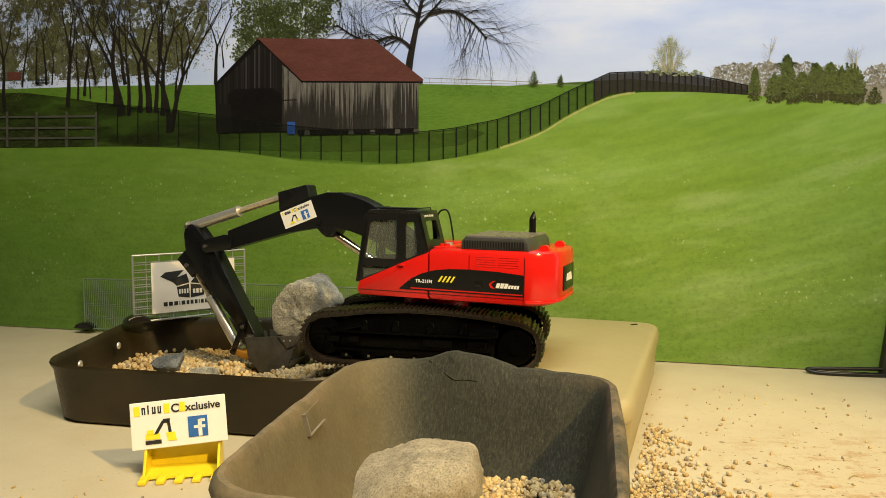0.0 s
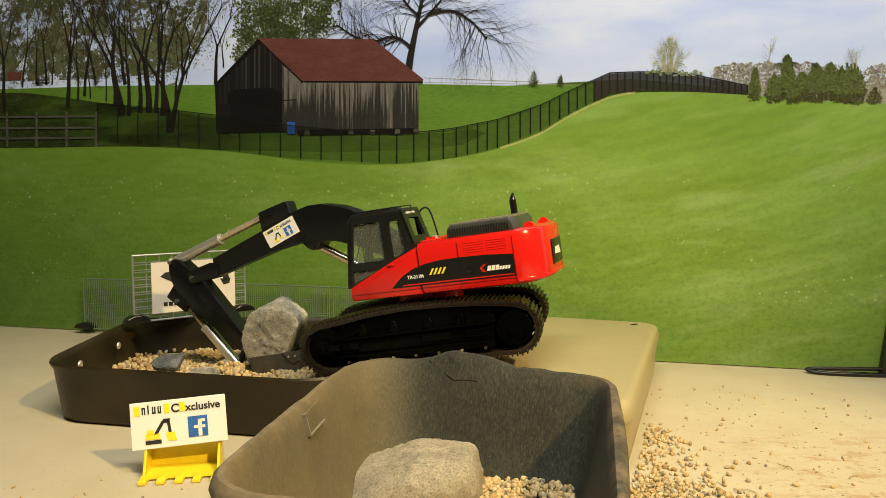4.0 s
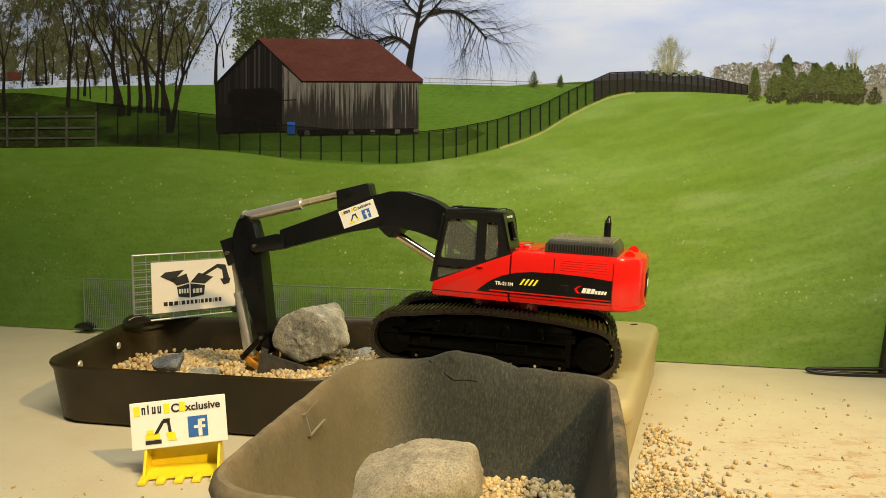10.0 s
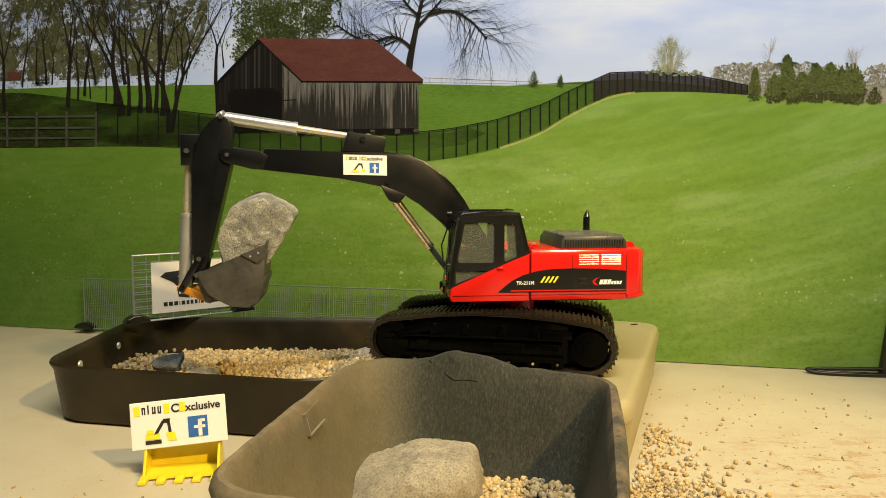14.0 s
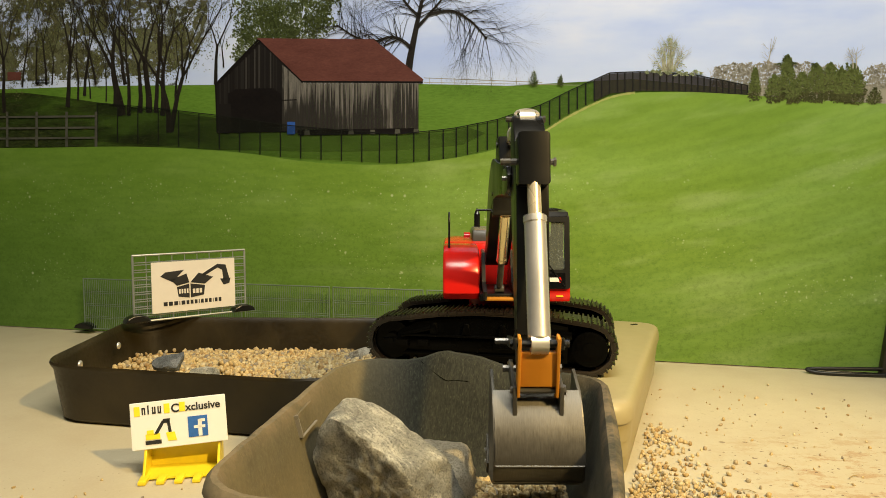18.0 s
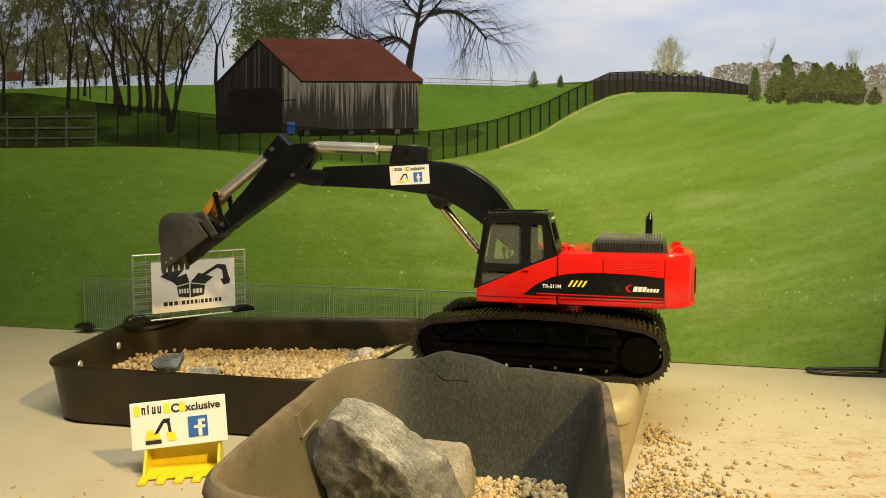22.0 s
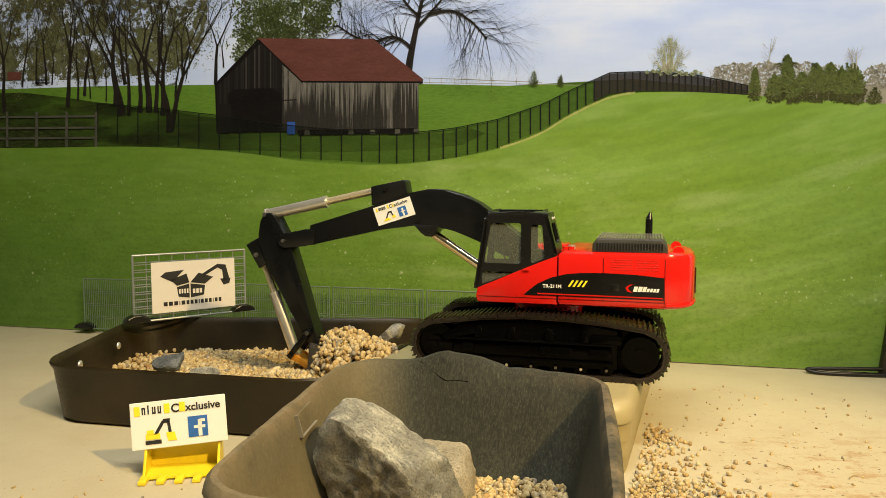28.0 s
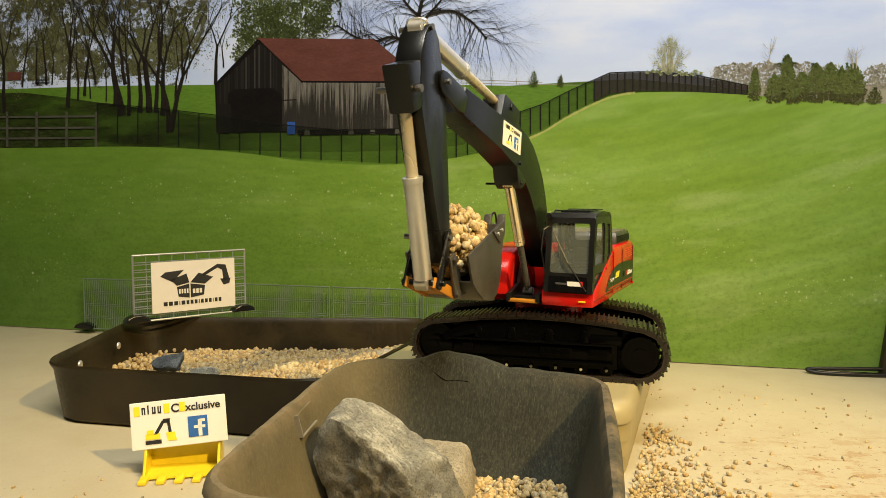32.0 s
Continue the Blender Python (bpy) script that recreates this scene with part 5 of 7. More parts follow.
def bucket_part(root):
    """Digging bucket about its pivot: x towards the teeth."""
    shell = [(0.004, 0.024), (0.010, 0.0345), (0.0239, 0.0510), (0.0411, 0.0600), (0.0550, 0.0590), (0.0640, 0.0505), (0.0700, 0.0410), (0.0800, 0.0225), (0.0870, 0.0080), (0.0900, 0.0)]
    shell = [(x * 1.07, z * 1.07) for x, z in shell]
    inner = [(x * 0.965 + 0.001, z * 0.955) for x, z in shell]
    curve = smooth_path([(x, 0, z) for x, z in shell], 3)
    icurve = smooth_path([(x, 0, z) for x, z in inner], 3)
    bm = bmesh.new()
    rows = [[bm.verts.new((p[0], ARM_Y + s * BW, p[2])) for p in c] for c in (curve, icurve) for s in (-1, 1)]
    for i in range(len(curve) - 1):
        bm.faces.new((rows[0][i], rows[1][i], rows[1][i + 1], rows[0][i + 1]))
        bm.faces.new((rows[2][i], rows[2][i + 1], rows[3][i + 1], rows[3][i]))
    bm.faces.new((rows[0][0], rows[2][0], rows[3][0], rows[1][0]))
    bm.faces.new((rows[0][-1], rows[1][-1], rows[3][-1], rows[2][-1]))
    ob = part("bucket", bm, BUCKETM, root, "worn dark steel digging bucket", True)
    cheek = [(0.002, -0.003)] + shell + [(0.094, -0.003)]
    for s in (-1, 1):
        part("bucket_cheek", prism(cheek, ARM_Y + s * BW - 0.0013, ARM_Y + s * BW + 0.0013, 0.0004), BUCKETM, ob, "", True)
        part("bucket_ear", prism([(-0.006, -0.004), (-0.0055, 0.0385), (0.002, 0.0405), (0.018, 0.044), (0.010, 0.028), (0.006, 0.012), (0.006, -0.004)], ARM_Y + s * 0.0175 - 0.0016, ARM_Y + s * 0.0175 + 0.0016, 0.0005), BUCKETM, ob, "", True)
        part("side_cutter", prism([(0.064, -0.004), (0.079, 0.015), (0.092, 0.011), (0.098, -0.004)], ARM_Y + s * (BW + 0.0020) - 0.001, ARM_Y + s * (BW + 0.0020) + 0.001, 0.0003), BUCKETM, ob)
        for x, z in ((0.075, 0.0), (0.086, 0.0)):
            part("cutter_bolt", rod((x, ARM_Y + s * (BW + 0.002), z + 0.003), (x, ARM_Y + s * (BW + 0.0042), z + 0.003), 0.0016, 6), STEEL, ob)
    for k in range(5):
        y = ARM_Y + (k - 2) * BW * 0.46
        t = prism([(0.0880, 0.0160), (0.0920, 0.0155), (0.0985, 0.0030), (0.1050, -0.0075), (0.1018, -0.0078), (0.0942, 0.0010)], y - 0.0040, y + 0.0040, 0.0006)
        part("tooth", t, BUCKETM, ob, "steel digging tooth", True)
    for x, z in ((0.0455, 0.0644), (0.0612, 0.0618), (0.0706, 0.0514)):
        part("bend_ridge", rod((x, ARM_Y - BW, z), (x, ARM_Y + BW, z), 0.0009, 8), BUCKETM, ob)
    part("wear_strip", prism([(0.0808, 0.0340), (0.0829, 0.0348), (0.0776, 0.0433), (0.0754, 0.0426)], ARM_Y - BW, ARM_Y + BW), BUCKETM, ob)
    return ob


def cylinder(root, name, barrel, rod_len, rb, rr, barrel_label, barrel_m=STEEL, rod_m=BRASS, coil=False):
    """A barrel and a rod, each along its own +x from its eye."""
    b = rod((0.004, 0, 0), (barrel, 0, 0), rb, 20)
    rod((barrel - 0.004, 0, 0), (barrel + 0.001, 0, 0), rb * 1.08, 20, b)
    rod((0, -0.0065, 0), (0, 0.0065, 0), rb * 0.9, 14, b)
    bo = part(name, b, barrel_m, root, barrel_label, True)
    r = rod((0.002, 0, 0), (rod_len, 0, 0), rr, 16)
    rod((0, -0.006, 0), (0, 0.006, 0), rr * 1.5, 12, r)
    for k in range(34 if coil else 0):
        rod((0.008 + k * 0.0022, 0, 0), (0.0092 + k * 0.0022, 0, 0), rr * 1.25, 12, r)
    ro = part(name.replace("cylinder", "rod"), r, rod_m, root, "ridged grey piston rod" if coil else "polished piston rod", True)
    return bo, ro


def links(root):
    idle = bmesh.new()
    for y in (-0.0185, 0.0165):
        prism([(-0.005, -0.0042), (LK + 0.005, -0.0042), (LK + 0.006, 0.0), (LK + 0.005, 0.0042), (-0.005, 0.0042), (-0.006, 0)], ARM_Y + y - 0.0014, ARM_Y + y + 0.0014, 0.0004, idle)
    rod((LK, ARM_Y - 0.022, 0), (LK, ARM_Y + 0.022, 0), 0.0028, 8, idle)
    a = part("idler_link", idle, ARMM, root, "black idler link bars", True)
    h = prism([(0.006, -0.0012), (KM - 0.004, -0.0012), (KM - 0.004, 0.0030), (0.006, 0.0030)], ARM_Y - 0.0150, ARM_Y + 0.0140, 0.0006)
    for y in (-0.0150, 0.0140):
        prism([(-0.006, -0.004), (KM + 0.004, -0.005), (KM + 0.006, 0), (KM + 0.004, 0.005), (-0.006, 0.006)], ARM_Y + y - 0.0012, ARM_Y + y + 0.0012, 0.0004, h)
    b = part("bucket_link", h, AMBER, root, "amber painted bucket link", True)
    bolts("link_bolt", b, [(KM, 0.0)], ARM_Y - 0.021, ARM_Y + 0.020, 0.0030, m=BOLTM)
    return a, b


EXC = new("excavator")
tagged(EXC, "red and black model excavator on crawler tracks", "model excavator")
PAD_LIST = undercarriage(EXC)
BODY = upper_body(EXC)
BOOM, STICK, BUCKET = boom_part(EXC), stick_part(EXC), bucket_part(EXC)
IDLER, HLINK = links(EXC)
STICK_CYL, STICK_ROD = cylinder(EXC, "stick_cylinder", 0.098, 0.115, 0.0084, 0.0052, "brushed steel stick cylinder barrel")
BUCKET_CYL, BUCKET_ROD = cylinder(EXC, "bucket_cylinder", 0.098, 0.110, 0.0086, 0.0055, "brushed steel bucket cylinder barrel")
LIFT_ROD_, LIFT_LOW = cylinder(EXC, "lift_cylinder", 0.084, 0.100, 0.0064, 0.0034, "polished lift cylinder barrel", CHROME, GREYPL, True)

SLATEM = stone("slate_rock", (0.10, 0.115, 0.13), (0.16, 0.18, 0.20), (0.26, 0.28, 0.30))

# ---- tray, tote, tub, rocks, gravel ----


def rock_mesh(rnd, sx, sy, sz, cuts=9, seed=0.0, sub=4):
    """A broken stone: a noisy ball cut by planes."""
    bm = bmesh.new()
    bmesh.ops.create_icosphere(bm, subdivisions=sub, radius=1)
    planes = [(Vector((rnd.gauss(0, 1), rnd.gauss(0, 1), rnd.gauss(0, 1))).normalized(), rnd.uniform(0.55, 0.85)) for _ in range(cuts)]
    for v in bm.verts:
        p = v.co.copy()
        for n, d in planes:
            k = p.dot(n) - d
            if k > 0:
                p -= n * k * 0.97
        q = v.co * 2.0 + Vector((seed, seed * 1.7, -seed))
        p *= 1 + 0.07 * noise.noise(q) + 0.05 * (0.3 - abs(noise.noise(q * 2.6))) + 0.035 * noise.noise(q * 6) + 0.024 * noise.noise(q * 14)
        v.co = (p.x * sx, p.y * sy, p.z * sz)
    return bm


def cut_rock(planes, seed, sub=5, rough=1.0, crisp=16):
    """A broken stone with flat faces: each plane is a direction and its distance from the middle, in metres."""
    bm = bmesh.new()
    bmesh.ops.create_icosphere(bm, subdivisions=sub, radius=1)
    faces = [(Vector(n).normalized(), d) for n, d in planes]
    for v in bm.verts:
        u = v.co.normalized()
        r = sum((max(0.0, u.dot(n)) / d) ** crisp for n, d in faces) ** (-1 / crisp)
        p = u * r
        q = p * 30 + Vector((seed, seed * 1.7, -seed))
        chip = 0.0035 * noise.noise(q * 0.8) + 0.0028 * (0.3 - abs(noise.noise(q * 1.9))) + 0.0015 * noise.noise(q * 5) + 0.0009 * noise.noise(q * 12)
        v.co = p + u * chip * rough
    return bm


def lying(at, along_x, up):
    """A pose whose x runs along one direction and whose z leans towards another."""
    x = Vector(along_x).normalized()
    z = Vector(up) - x * x.dot(Vector(up))
    z.normalize()
    y = z.cross(x)
    return Matrix(((x.x, y.x, z.x, at[0]), (x.y, y.y, z.y, at[1]), (x.z, y.z, z.z, at[2]), (0, 0, 0, 1)))


def pebble_field(name, spots, rnd, material, lo=0.0035, hi=0.0062):
    """Many loose pebbles as one mesh."""
    base = bmesh.new()
    bmesh.ops.create_icosphere(base, subdivisions=2, radius=1)
    bv = [v.co.copy() for v in base.verts]
    bf = [tuple(v.index for v in f.verts) for f in base.faces]
    base.free()
    vs, fs = [], []
    for x, y, z in spots:
        r = rnd.uniform(lo, hi)
        m = Euler((rnd.uniform(0, 6), rnd.uniform(0, 6), rnd.uniform(0, 6))).to_matrix()
        s = Vector((r * rnd.uniform(0.9, 1.4), r * rnd.uniform(0.75, 1.1), r * rnd.uniform(0.55, 0.85)))
        o = len(vs)
        j = rnd.uniform(0, 50)
        for c in bv:
            k = 1 + 0.38 * noise.noise(c * 1.5 + Vector((j, 0, 0)))
            p = m @ Vector((c.x * s.x * k, c.y * s.y * k, c.z * s.z * k))
            vs.append((p.x + x, p.y + y, p.z + z))
        fs += [tuple(o + i for i in f) for f in bf]
    me = bpy.data.meshes.new(name)
    me.from_pydata(vs, [], fs)
    me.materials.append(material)
    for p in me.polygons:
        p.use_smooth = True
    return new(name, me)


TRAY = [(-0.560, 0.985), (-0.140, 0.895), (0.022, 1.335), (-0.575, 1.350)]


def shrink(c, k):
    cx, cy = sum(p[0] for p in c) / len(c), sum(p[1] for p in c) / len(c)
    return [(cx + (x - cx) * k, cy + (y - cy) * k) for x, y in c]


def tray():
    def ring(k, z, r):
        return [(x, y, z) for x, y in round_ring(shrink(TRAY, k), r, 8)]
    bm = loft([ring(0.90, 0.003, 0.055), ring(0.915, 0.0, 0.06), ring(0.945, 0.006, 0.065), ring(0.985, 0.074, 0.075), ring(1.0, 0.079, 0.078), ring(1.004, 0.082, 0.078), ring(0.998, 0.085, 0.078),
               ring(0.988, 0.083, 0.077), ring(0.975, 0.074, 0.073), ring(0.935, 0.010, 0.063), ring(0.905, 0.005, 0.055)], cap_first=True, cap_last=True)
    ob = part("tray", bm, TRAYM, None, "", True)
    tagged(ob, "deep black metal tray half full of gravel", "tray")
    for y in (1.075, 1.205):
        rv = bmesh.new()
        bmesh.ops.create_uvsphere(rv, u_segments=12, v_segments=8, radius=0.0062, matrix=Matrix.Translation((-0.5445, y, 0.062)) @ Matrix.Diagonal((0.5, 1, 1, 1)))
        part("rivet", rv, STEEL, ob, "bright rivet head", True)
    return ob


def heap(x, y):
    """Height of the gravel in the tray."""
    h = 0.026 + 0.037 * math.exp(-((x + 0.045) ** 2 / 0.013 + (y - 1.12) ** 2 / 0.020)) + 0.022 * math.exp(-((x + 0.40) ** 2 / 0.006 + (y - 1.06) ** 2 / 0.010))
    h += 0.022 * math.exp(-((x + 0.20) ** 2 / 0.014 + (y - 1.06) ** 2 / 0.014)) + 0.012 * math.exp(-((x + 0.13) ** 2 / 0.02 + (y - 0.97) ** 2 / 0.006))
    h += 0.010 * math.exp(-((x + 0.025) ** 2 / 0.005 + (y - 1.20) ** 2 / 0.012))
    return h + 0.005 * noise.noise(Vector((x * 22, y * 22, 0)))


def inside(x, y, poly):
    n, hit = len(poly), False
    for i in range(n):
        (x0, y0), (x1, y1) = poly[i], poly[i - 1]
        if (y0 > y) != (y1 > y) and x < (x1 - x0) * (y - y0) / (y1 - y0) + x0:
            hit = not hit
    return hit


def tray_gravel():
    rnd = random.Random(11)
    area_poly = round_ring(shrink(TRAY, 0.93), 0.06, 6)
    spots = []
    while len(spots) < 7600:
        x, y = rnd.uniform(-0.56, 0.03), rnd.uniform(0.90, 1.34)
        if inside(x, y, area_poly) and (x > -0.47 or rnd.random() < 0.12):
            spots.append((x, y, heap(x, y) - rnd.uniform(0, 0.006)))
    ob = pebble_field("tray_gravel", spots, rnd, GRAVELM, 0.0030, 0.0056)
    tagged(ob, "tan and grey pea gravel heaped in the tray", "gravel", kind="stuff")
    bm, n = bmesh.new(), 44
    grid = [[bm.verts.new((-0.57 + 0.60 * i / n, 0.89 + 0.46 * j / n, heap(-0.57 + 0.60 * i / n, 0.89 + 0.46 * j / n) - 0.006)) for j in range(n + 1)] for i in range(n + 1)]
    for i in range(n):
        for j in range(n):
            c = (grid[i][j].co + grid[i + 1][j + 1].co) / 2
            if inside(c.x, c.y, area_poly):
                bm.faces.new((grid[i][j], grid[i + 1][j], grid[i + 1][j + 1], grid[i][j + 1]))
    for v in [v for v in bm.verts if not v.link_faces]:
        bm.verts.remove(v)
    tagged(part("gravel_bed", bm, GRAVELM, None, "", True), "packed gravel under the loose pebbles", "gravel", kind="stuff")


def tote():
    a, b = Vector((-0.941, 0.339)), Vector((0.339, 0.941))
    fr = Vector((0.206, 0.778))
    top = [tuple(fr), tuple(fr + b * 0.530), tuple(fr + b * 0.530 + a * 0.355), tuple(fr + a * 0.355)]

    def ring(k, z, r):
        return [(x, y, z) for x, y in round_ring(shrink(top, k), r, 6)]
    bm = loft([ring(0.952, 0.0, 0.03), ring(0.962, 0.006, 0.035), ring(0.968, 0.022, 0.036), ring(0.972, 0.0222, 0.036), ring(0.974, 0.040, 0.037), ring(0.978, 0.0402, 0.037), ring(0.980, 0.044, 0.037), ring(0.980, 0.046, 0.037), ring(0.986, 0.062, 0.037), ring(0.998, 0.064, 0.038), ring(1.0, 0.068, 0.038),
               ring(0.996, 0.077, 0.038), ring(0.985, 0.0845, 0.038), ring(0.965, 0.0878, 0.038), ring(0.93, 0.0882, 0.036)], cap_first=True, cap_last=True)
    ob = part("tote_bin", bm, BINM, None, "", True)
    tagged(ob, "tan plastic storage tote with a rounded lid", "storage bin")
    slot = box(-0.006, 0.006, -0.003, 0.003, -0.001, 0.001, 0.0008)
    so = part("lid_slot", slot, GLOSS, ob, "small black slot in the lid")
    so.matrix_basis = pose(0.333, 1.255, 0.0885, 0, 0, 20)
    return ob


TUB_RIM = [(-0.143, 0.420), (0.088, 0.350), (0.152, 0.656), (-0.084, 0.757)]
TUB_FLOOR = [(-0.100, 0.450), (0.062, 0.408), (0.112, 0.626), (-0.050, 0.702)]


def tub():
    rim, fl = (round_ring(TUB_RIM, [0.05, 0.05, 0.035, 0.075], 6), round_ring(TUB_FLOOR, [0.045, 0.04, 0.03, 0.06], 6))
    steps = [40 if i % 7 == 6 else 2 for i in range(28)]

    def dense(ring):
        return [tuple(Vector(a).lerp(Vector(b), k / n)) for a, b, n in zip(ring, ring[1:] + ring[:1], steps) for k in range(n)]
    rim, fl = dense(rim), dense(fl)
    flap = [(-9, 0.0), (0.10, 0.0015), (0.285, 0.0), (0.305, 0.003), (0.36, 0.0095), (0.41, 0.0125), (0.47, 0.0105), (0.54, 0.0085), (0.615, 0.0035), (0.635, 0.001), (0.66, 0.0025), (0.75, 0.0015), (9, 0.0)]

    def lift(x, y):
        back = max(0.0, min(1.0, (y - 0.60) / 0.10))
        s = (x + 0.088) / 0.25
        bump = next(v0 + (v1 - v0) * (s - s0) / (s1 - s0) for (s0, v0), (s1, v1) in zip(flap, flap[1:]) if s0 <= s <= s1)
        return back * bump + 0.0012 * noise.noise(Vector((x * 60, y * 60, 0)))

    def ring(f, z, out=0.0, lifted=1.0):
        pts = []
        for (x, y), (u, w) in zip(rim, fl):
            d = Vector((x - 0.0, y - 0.55)).normalized()
            pts.append((u + (x - u) * f + d.x * out, w + (y - w) * f + d.y * out, z + lift(x, y) * lifted))
        return pts
    bm = loft([ring(0.0, 0.012, 0.003, 0), ring(0.06, 0.010, 0.004, 0), ring(0.5, 0.075, 0.004, 0.3), ring(0.93, 0.136, 0.0045), ring(0.97, 0.137, 0.010), ring(1.0, 0.143, 0.011), ring(1.0, 0.1485, 0.0095), ring(1.0, 0.1515, 0.0055),
               ring(1.0, 0.1510, 0.001), ring(0.97, 0.146, -0.001), ring(0.75, 0.113, 0, 0.6), ring(0.5, 0.078, 0, 0.3), ring(0.26, 0.055, 0, 0), ring(0.12, 0.046, 0, 0), ring(-0.02, 0.044, 0, 0)], cap_first=True, cap_last=True)
    ob = part("tub", bm, TUBM, None, "", True)
    tagged(ob, "dusty black plastic tub with a cracked rim", "tub")
    slot = lying((-0.1075, 0.590, 0.1375), (0.19, 0.98, 0.0), (-0.23, 0.0, 0.97))
    slot = slot @ Matrix.Rotation(radians(-4), 4, "Y")
    bm = prism([(-0.0175, -0.0085), (0.0165, -0.0085), (0.0175, 0.0085), (-0.0165, 0.0085)], -0.0012, 0.0012, 0.0005)
    bm.transform(slot)
    part("wall_patch", bm, TUBM, ob, "dusty rectangular patch on the tub wall")
    edge = box(-0.0185, -0.0170, -0.0028, 0.0020, -0.0100, 0.0090, 0.0003)
    box(-0.0175, 0.0165, -0.0028, 0.0018, -0.0098, -0.0085, 0.0003, edge)
    part("patch_lip", edge, RIBM, ob, "pale lip of the patch").matrix_basis = slot
    # solid dark strip painted in for the shade along the lip
    part("patch_shadow_strip", box(-0.0170, -0.0158, -0.0022, 0.0004, -0.0085, 0.0080), DARKLINEM, ob, "dark strip painted as the shade beside the lip").matrix_basis = slot
    ck = bmesh.new()
    path = smooth_path([(-0.014, 0.7245, 0.1525), (-0.002, 0.7170, 0.1440), (0.011, 0.7090, 0.1365), (0.020, 0.7055, 0.1375), (0.033, 0.7000, 0.1375)], 4)
    for p, q in zip(path, path[1:]):
        rod(p, q, 0.00026, 5, ck)
    part("rim_crack", ck, DARKLINEM, ob, "dark crack in the rim")
    part("mould_seam", rod((0.0915, 0.6795, 0.148), (0.0868, 0.6395, 0.056), 0.00012, 6), DARKLINEM, ob, "upright mould seam")
    return ob


def tub_floor_height(x, y):
    return 0.049 + 0.014 * math.exp(-((x - 0.10) ** 2 / 0.006 + (y - 0.60) ** 2 / 0.006)) + 0.003 * noise.noise(Vector((x * 30, y * 30, 3)))


def place_rock(name, bm, material, m, label):
    ob = part(name, bm, material, None, "", True)
    ob.matrix_world = m
    return tagged(ob, label, "rock")


tray()
tray_gravel()
tote()
TUB = tub()
rnd = random.Random(21)
spots = []
fl = round_ring(shrink(TUB_FLOOR, 1.06), 0.05, 6)
while len(spots) < 2800:
    x, y = rnd.uniform(-0.14, 0.15), rnd.uniform(0.36, 0.75)
    if inside(x, y, fl):
        spots.append((x, y, tub_floor_height(x, y) + rnd.uniform(-0.002, 0.003)))
TUBGRAVEL = tagged(pebble_field("tub_gravel", spots, rnd, GRAVELM, 0.0020, 0.0041), "pea gravel on the floor of the tub", "gravel", kind="stuff")
FLATROCK = place_rock("flat_rock", cut_rock([((0.05, 0.1, 1), 0.023), ((-0.36, -0.1, 0.92), 0.0180), ((-0.6, -0.4, 0.7), 0.032), ((-1, 0, 0.1), 0.064), ((1, 0.1, 0.15), 0.051), ((0.6, 0.0, 0.75), 0.041), ((0.8, -0.6, 0.2), 0.049), ((0, -1, 0.35), 0.040), ((0.1, -0.5, 1), 0.027), ((0, 1, 0.1), 0.042), ((0.3, -0.6, -0.7), 0.034), ((0, 0, -1), 0.030)], 3.1, 5, 1.2, 14), ROCKT, pose(-0.022, 0.620, 0.073, 6, -2, -12), "flat tan rock lying in the tub")
BIGROCK = place_rock("big_rock", cut_rock([((0.04, -0.10, 1), 0.034), ((-0.1, -0.15, -1), 0.035), ((0.05, -1, 0.15), 0.024), ((-0.10, 1, 0.10), 0.027), ((1, 0.15, -0.15), 0.056), ((0.8, 0.3, 0.55), 0.063), ((0.55, -0.8, 0.2), 0.040), ((-1, 0.1, -0.08), 0.056), ((-0.7, 0.2, -0.75), 0.049), ((-0.72, 0.1, 0.7), 0.046), ((-0.5, 0.7, 0.6), 0.043), ((0.7, 0.2, -0.8), 0.050), ((-0.2, -0.8, -0.7), 0.036)], 7.7, 5, 0.9, 38), ROCKM, pose(-0.19, 1.10, 0.10), "large broken grey rock with pale veins")
place_rock("small_rock", cut_rock([((0.1, 0.1, 1), 0.0055), ((0, 0, -1), 0.0055), ((1, 0.3, 0), 0.024), ((-1, 0.2, 0), 0.026), ((0.2, 1, 0), 0.012), ((-0.5, -0.8, 0), 0.014), ((0.7, -0.7, 0), 0.015)], 2.2, 3, 0.5, 24), SLATEM, pose(-0.408, 1.075, 0.066, 38, -22, 25), "blue-grey slate shard leaning on the gravel")
for x, y, z, sx, sy, sz, k, rz in ((-0.345, 1.020, 0.052, 0.036, 0.026, 0.018, 2, 10), (-0.218, 0.965, 0.050, 0.026, 0.016, 0.012, 4, 5)):
    place_rock("small_rock", rock_mesh(random.Random(30 + k), sx, sy, sz, 7, k * 2.2, 3), ROCKM, pose(x, y, z, 6 * k, -12 + 4 * k, rz), "small grey rock among the gravel")
PALEROCK = place_rock("pale_rock", rock_mesh(random.Random(41), 0.024, 0.018, 0.014, 7, 5.5, 3), PALEM, pose(-0.105, 1.115, 0.070), "pale rock lying on the gravel heap")


def heap_of(name, rnd, count, rx, ry, rz, label, full=False):
    """A loose mound of pebbles about its own origin."""
    spots = []
    while len(spots) < count:
        x, y, z = (rnd.uniform(-1, 1) for _ in range(3))
        if x * x + y * y + (z if full else max(z, 0)) ** 2 < 1:
            spots.append((x * rx, y * ry, z * rz))
    return tagged(pebble_field(name, spots, rnd, GRAVELM, 0.0032, 0.0052), label, "gravel", kind="stuff")


